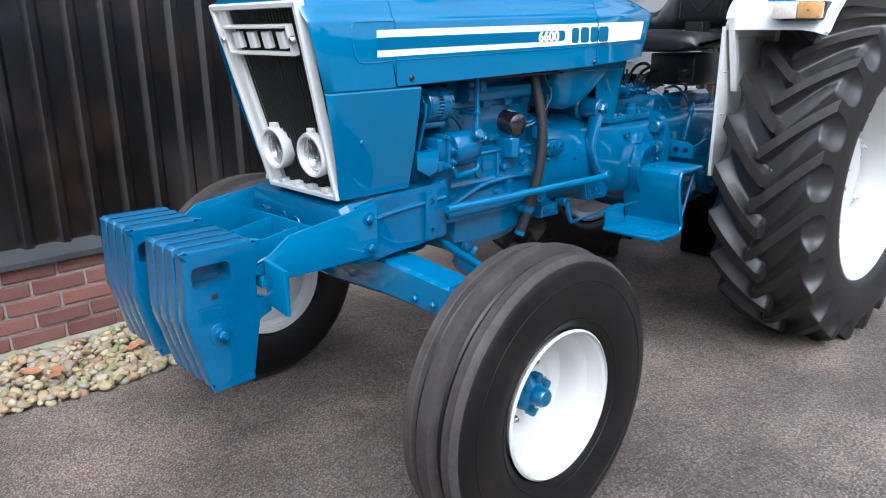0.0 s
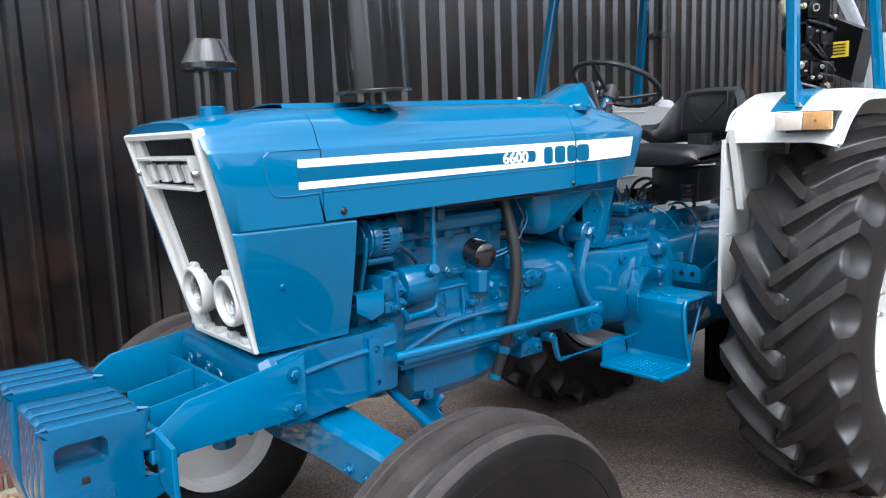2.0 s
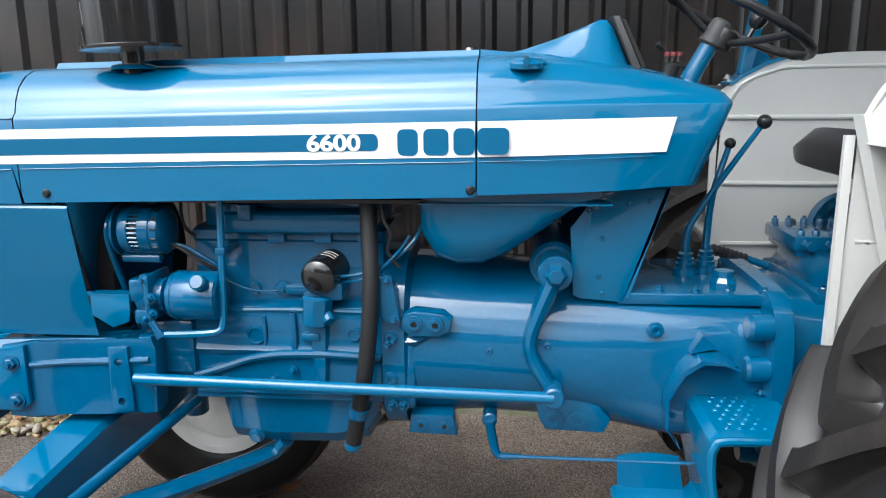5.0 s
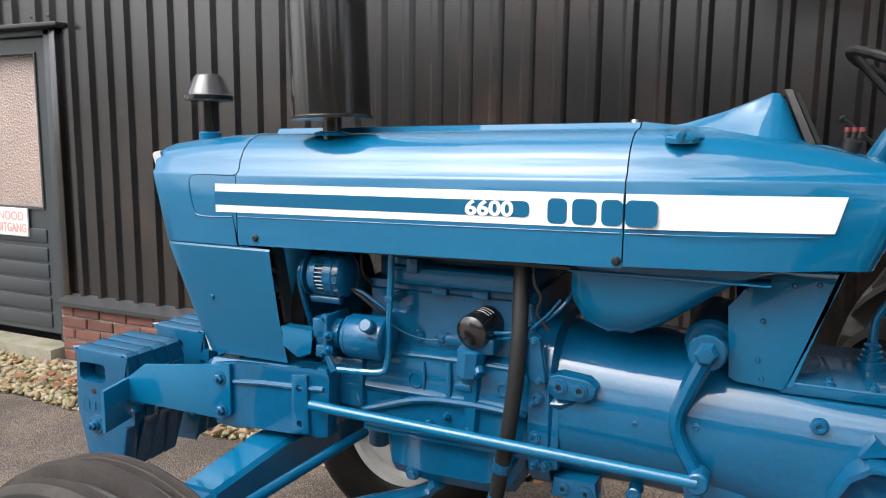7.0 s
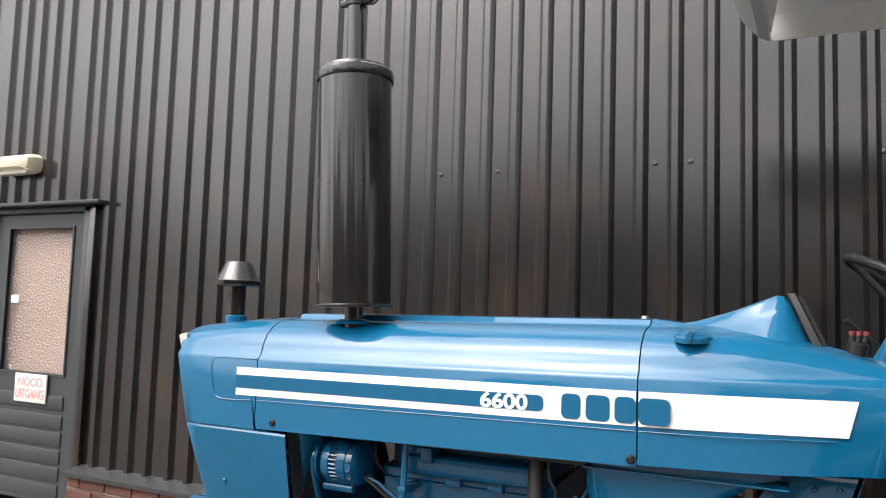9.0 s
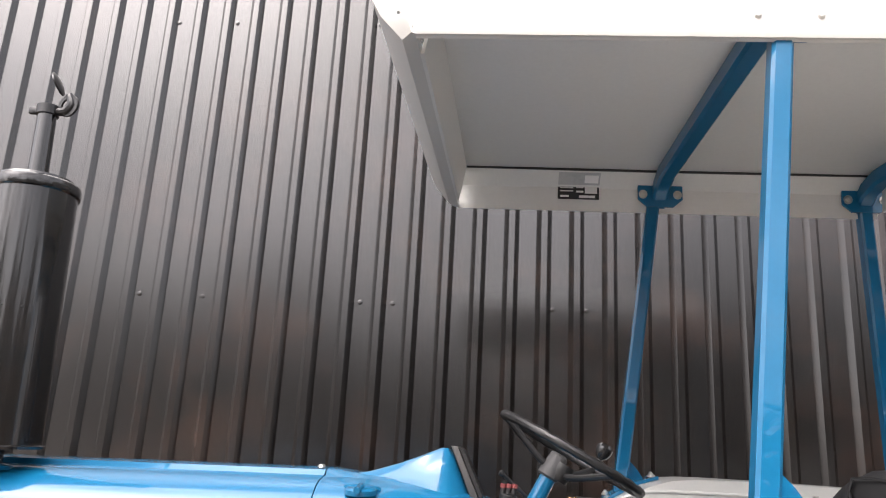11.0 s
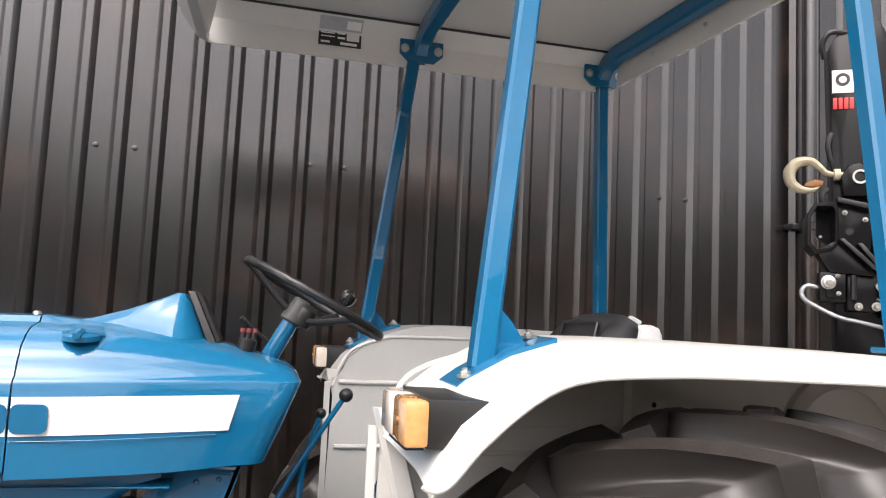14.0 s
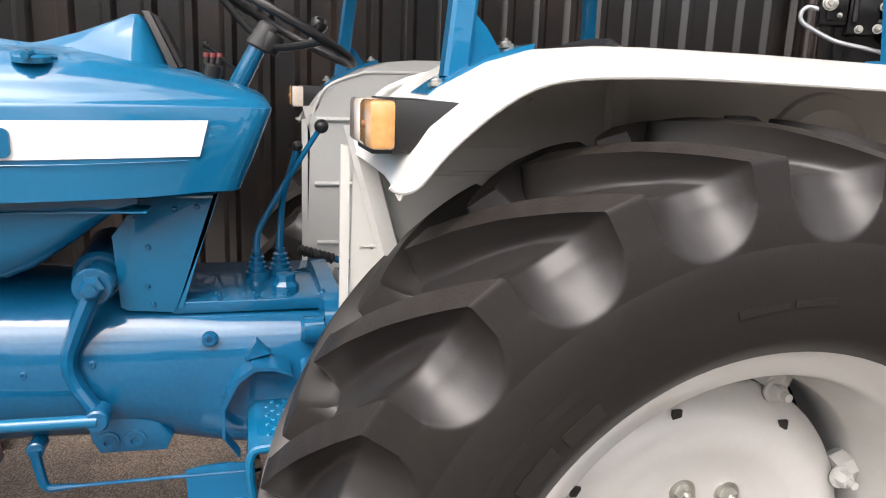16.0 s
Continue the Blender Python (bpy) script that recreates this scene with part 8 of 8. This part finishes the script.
whole = [brick_mesh(0.212) for _ in range(4)]
half = brick_mesh(0.10)
rnd = random.Random(3)
for row in range(6):
    x = DOOR1 + 0.012
    first = row % 2
    while x < 6.2:
        L = 0.10 if first else 0.212
        ob = new("brick", half if first else rnd.choice(whole))
        ob.parent = plinth
        ob.location = (x + L / 2, 3.90 + rnd.uniform(-0.003, 0.003), 0.033 + row * 0.0735)
        ob.rotation_euler = (rnd.uniform(-0.01, 0.01), 0, rnd.uniform(-0.008, 0.008))
        x += L + 0.011
        first = 0


# ---- gravel ----
bm = B()
slab(bm, [(3.40, -0.02), (3.45, 0.006), (3.80, 0.062), (3.86, 0.066), (3.86, -0.02)], -3.3, 1.95, "yz")
tagged(part("bed", bm, shader("dark_soil", (0.045, 0.032, 0.022), 0.95, vary=0.35, scale=9, bump=0.5, bump_scale=90), smooth=0), "dark soil bed under the pebbles", "soil", kind="structure")


def gravel():
    rg = np.random.RandomState(5)
    t = (1 + 5 ** 0.5) / 2
    ico = np.array([(-1, t, 0), (1, t, 0), (-1, -t, 0), (1, -t, 0), (0, -1, t), (0, 1, t), (0, -1, -t), (0, 1, -t), (t, 0, -1), (t, 0, 1), (-t, 0, -1), (-t, 0, 1)], float)
    ico /= np.linalg.norm(ico[0])
    tri = [(0, 11, 5), (0, 5, 1), (0, 1, 7), (0, 7, 10), (0, 10, 11), (1, 5, 9), (5, 11, 4), (11, 10, 2), (10, 7, 6), (7, 1, 8), (3, 9, 4), (3, 4, 2), (3, 2, 6), (3, 6, 8), (3, 8, 9), (4, 9, 5), (2, 4, 11), (6, 2, 10), (8, 6, 7), (9, 8, 1)]
    mid, verts, faces = {}, [tuple(v) for v in ico], []
    def half_way(a, b):
        key = (min(a, b), max(a, b))
        if key not in mid:
            p = (np.array(verts[a]) + np.array(verts[b])) / 2
            verts.append(tuple(p / np.linalg.norm(p)))
            mid[key] = len(verts) - 1
        return mid[key]
    for a, b, c in tri:
        d, e, f = half_way(a, b), half_way(b, c), half_way(c, a)
        faces += [(a, d, f), (b, e, d), (c, f, e), (d, e, f)]
    ball, faces = np.array(verts), np.array(faces)
    V, F, off = [], [], 0
    n = 7000
    for i in range(n):
        x = rg.uniform(-3.2, 2.45)
        edge = 3.41 + 0.24 * min(1.0, max(0.0, (x - 1.75) / 0.6)) + 0.03 * math.sin(x * 3.1) + 0.02 * math.sin(x * 7.7)
        y = rg.uniform(min(edge - 0.01, 3.76), 3.79)
        s = rg.uniform(0.009, 0.023)
        ax = np.array([s * rg.uniform(1.0, 1.5), s * rg.uniform(0.8, 1.1), s * rg.uniform(0.55, 0.8)])
        bumpy = 1 + 0.14 * np.sin(ball @ rg.uniform(-3, 3, 3) + rg.uniform(0, 6))
        q = np.array(Euler((rg.uniform(-0.5, 0.5), rg.uniform(-0.5, 0.5), rg.uniform(0, 6.3))).to_matrix())
        P = (ball * bumpy[:, None] * ax) @ q.T + np.array([x, y, rg.uniform(0.0, 0.030) + s * 0.3 + 0.16 * max(0.0, y - 3.45)])
        V.append(P)
        F.append(faces + off)
        off += len(P)
    me = bpy.data.meshes.new("gravel")
    me.from_pydata(np.concatenate(V).tolist(), [], np.concatenate(F).tolist())
    me.materials.append(PEBBLE)
    me.shade_smooth()
    return tagged(new("gravel", me), "strip of rounded cream and brown pebbles along the wall", "gravel", kind="stuff")


gravel()


# ---- dead leaves blown onto gravel and yard ----
def leaf_mesh(k):
    r = random.Random(k)
    bm = B()
    pts = []
    for i in range(10):
        a = 2 * math.pi * i / 10
        rr = 0.02 * (1 + 0.35 * (i % 2)) * r.uniform(0.8, 1.2)
        pts.append((rr * 1.5 * math.cos(a), rr * math.sin(a)))
    slab(bm, pts, 0.0, 0.0012, "xy")
    for v in bm.verts:
        v.co.z += 8 * v.co.y ** 2 + 3 * v.co.x ** 2
    me = bpy.data.meshes.new("leaf")
    bm.to_mesh(me)
    bm.free()
    me.materials.append(LEAF)
    return me


leaves = [leaf_mesh(k) for k in range(4)]
rl = random.Random(9)
spots = [(rl.uniform(-2.6, 2.4), rl.uniform(3.45, 3.78), 0.075) for _ in range(90)] + [(1.55, 1.95, 0.003), (2.35, 2.05, 0.003), (2.75, 2.9, 0.003), (1.1, 1.6, 0.003), (3.0, 2.5, 0.003), (2.2, 3.1, 0.003)]
for p in spots:
    ob = tagged(new("dead_leaf", rl.choice(leaves)), "curled brown dead leaf on the ground", "leaf", "dead leaves")
    ob.location = p
    ob.rotation_euler = (rl.uniform(-0.3, 0.3), rl.uniform(-0.3, 0.3), rl.uniform(0, 6))
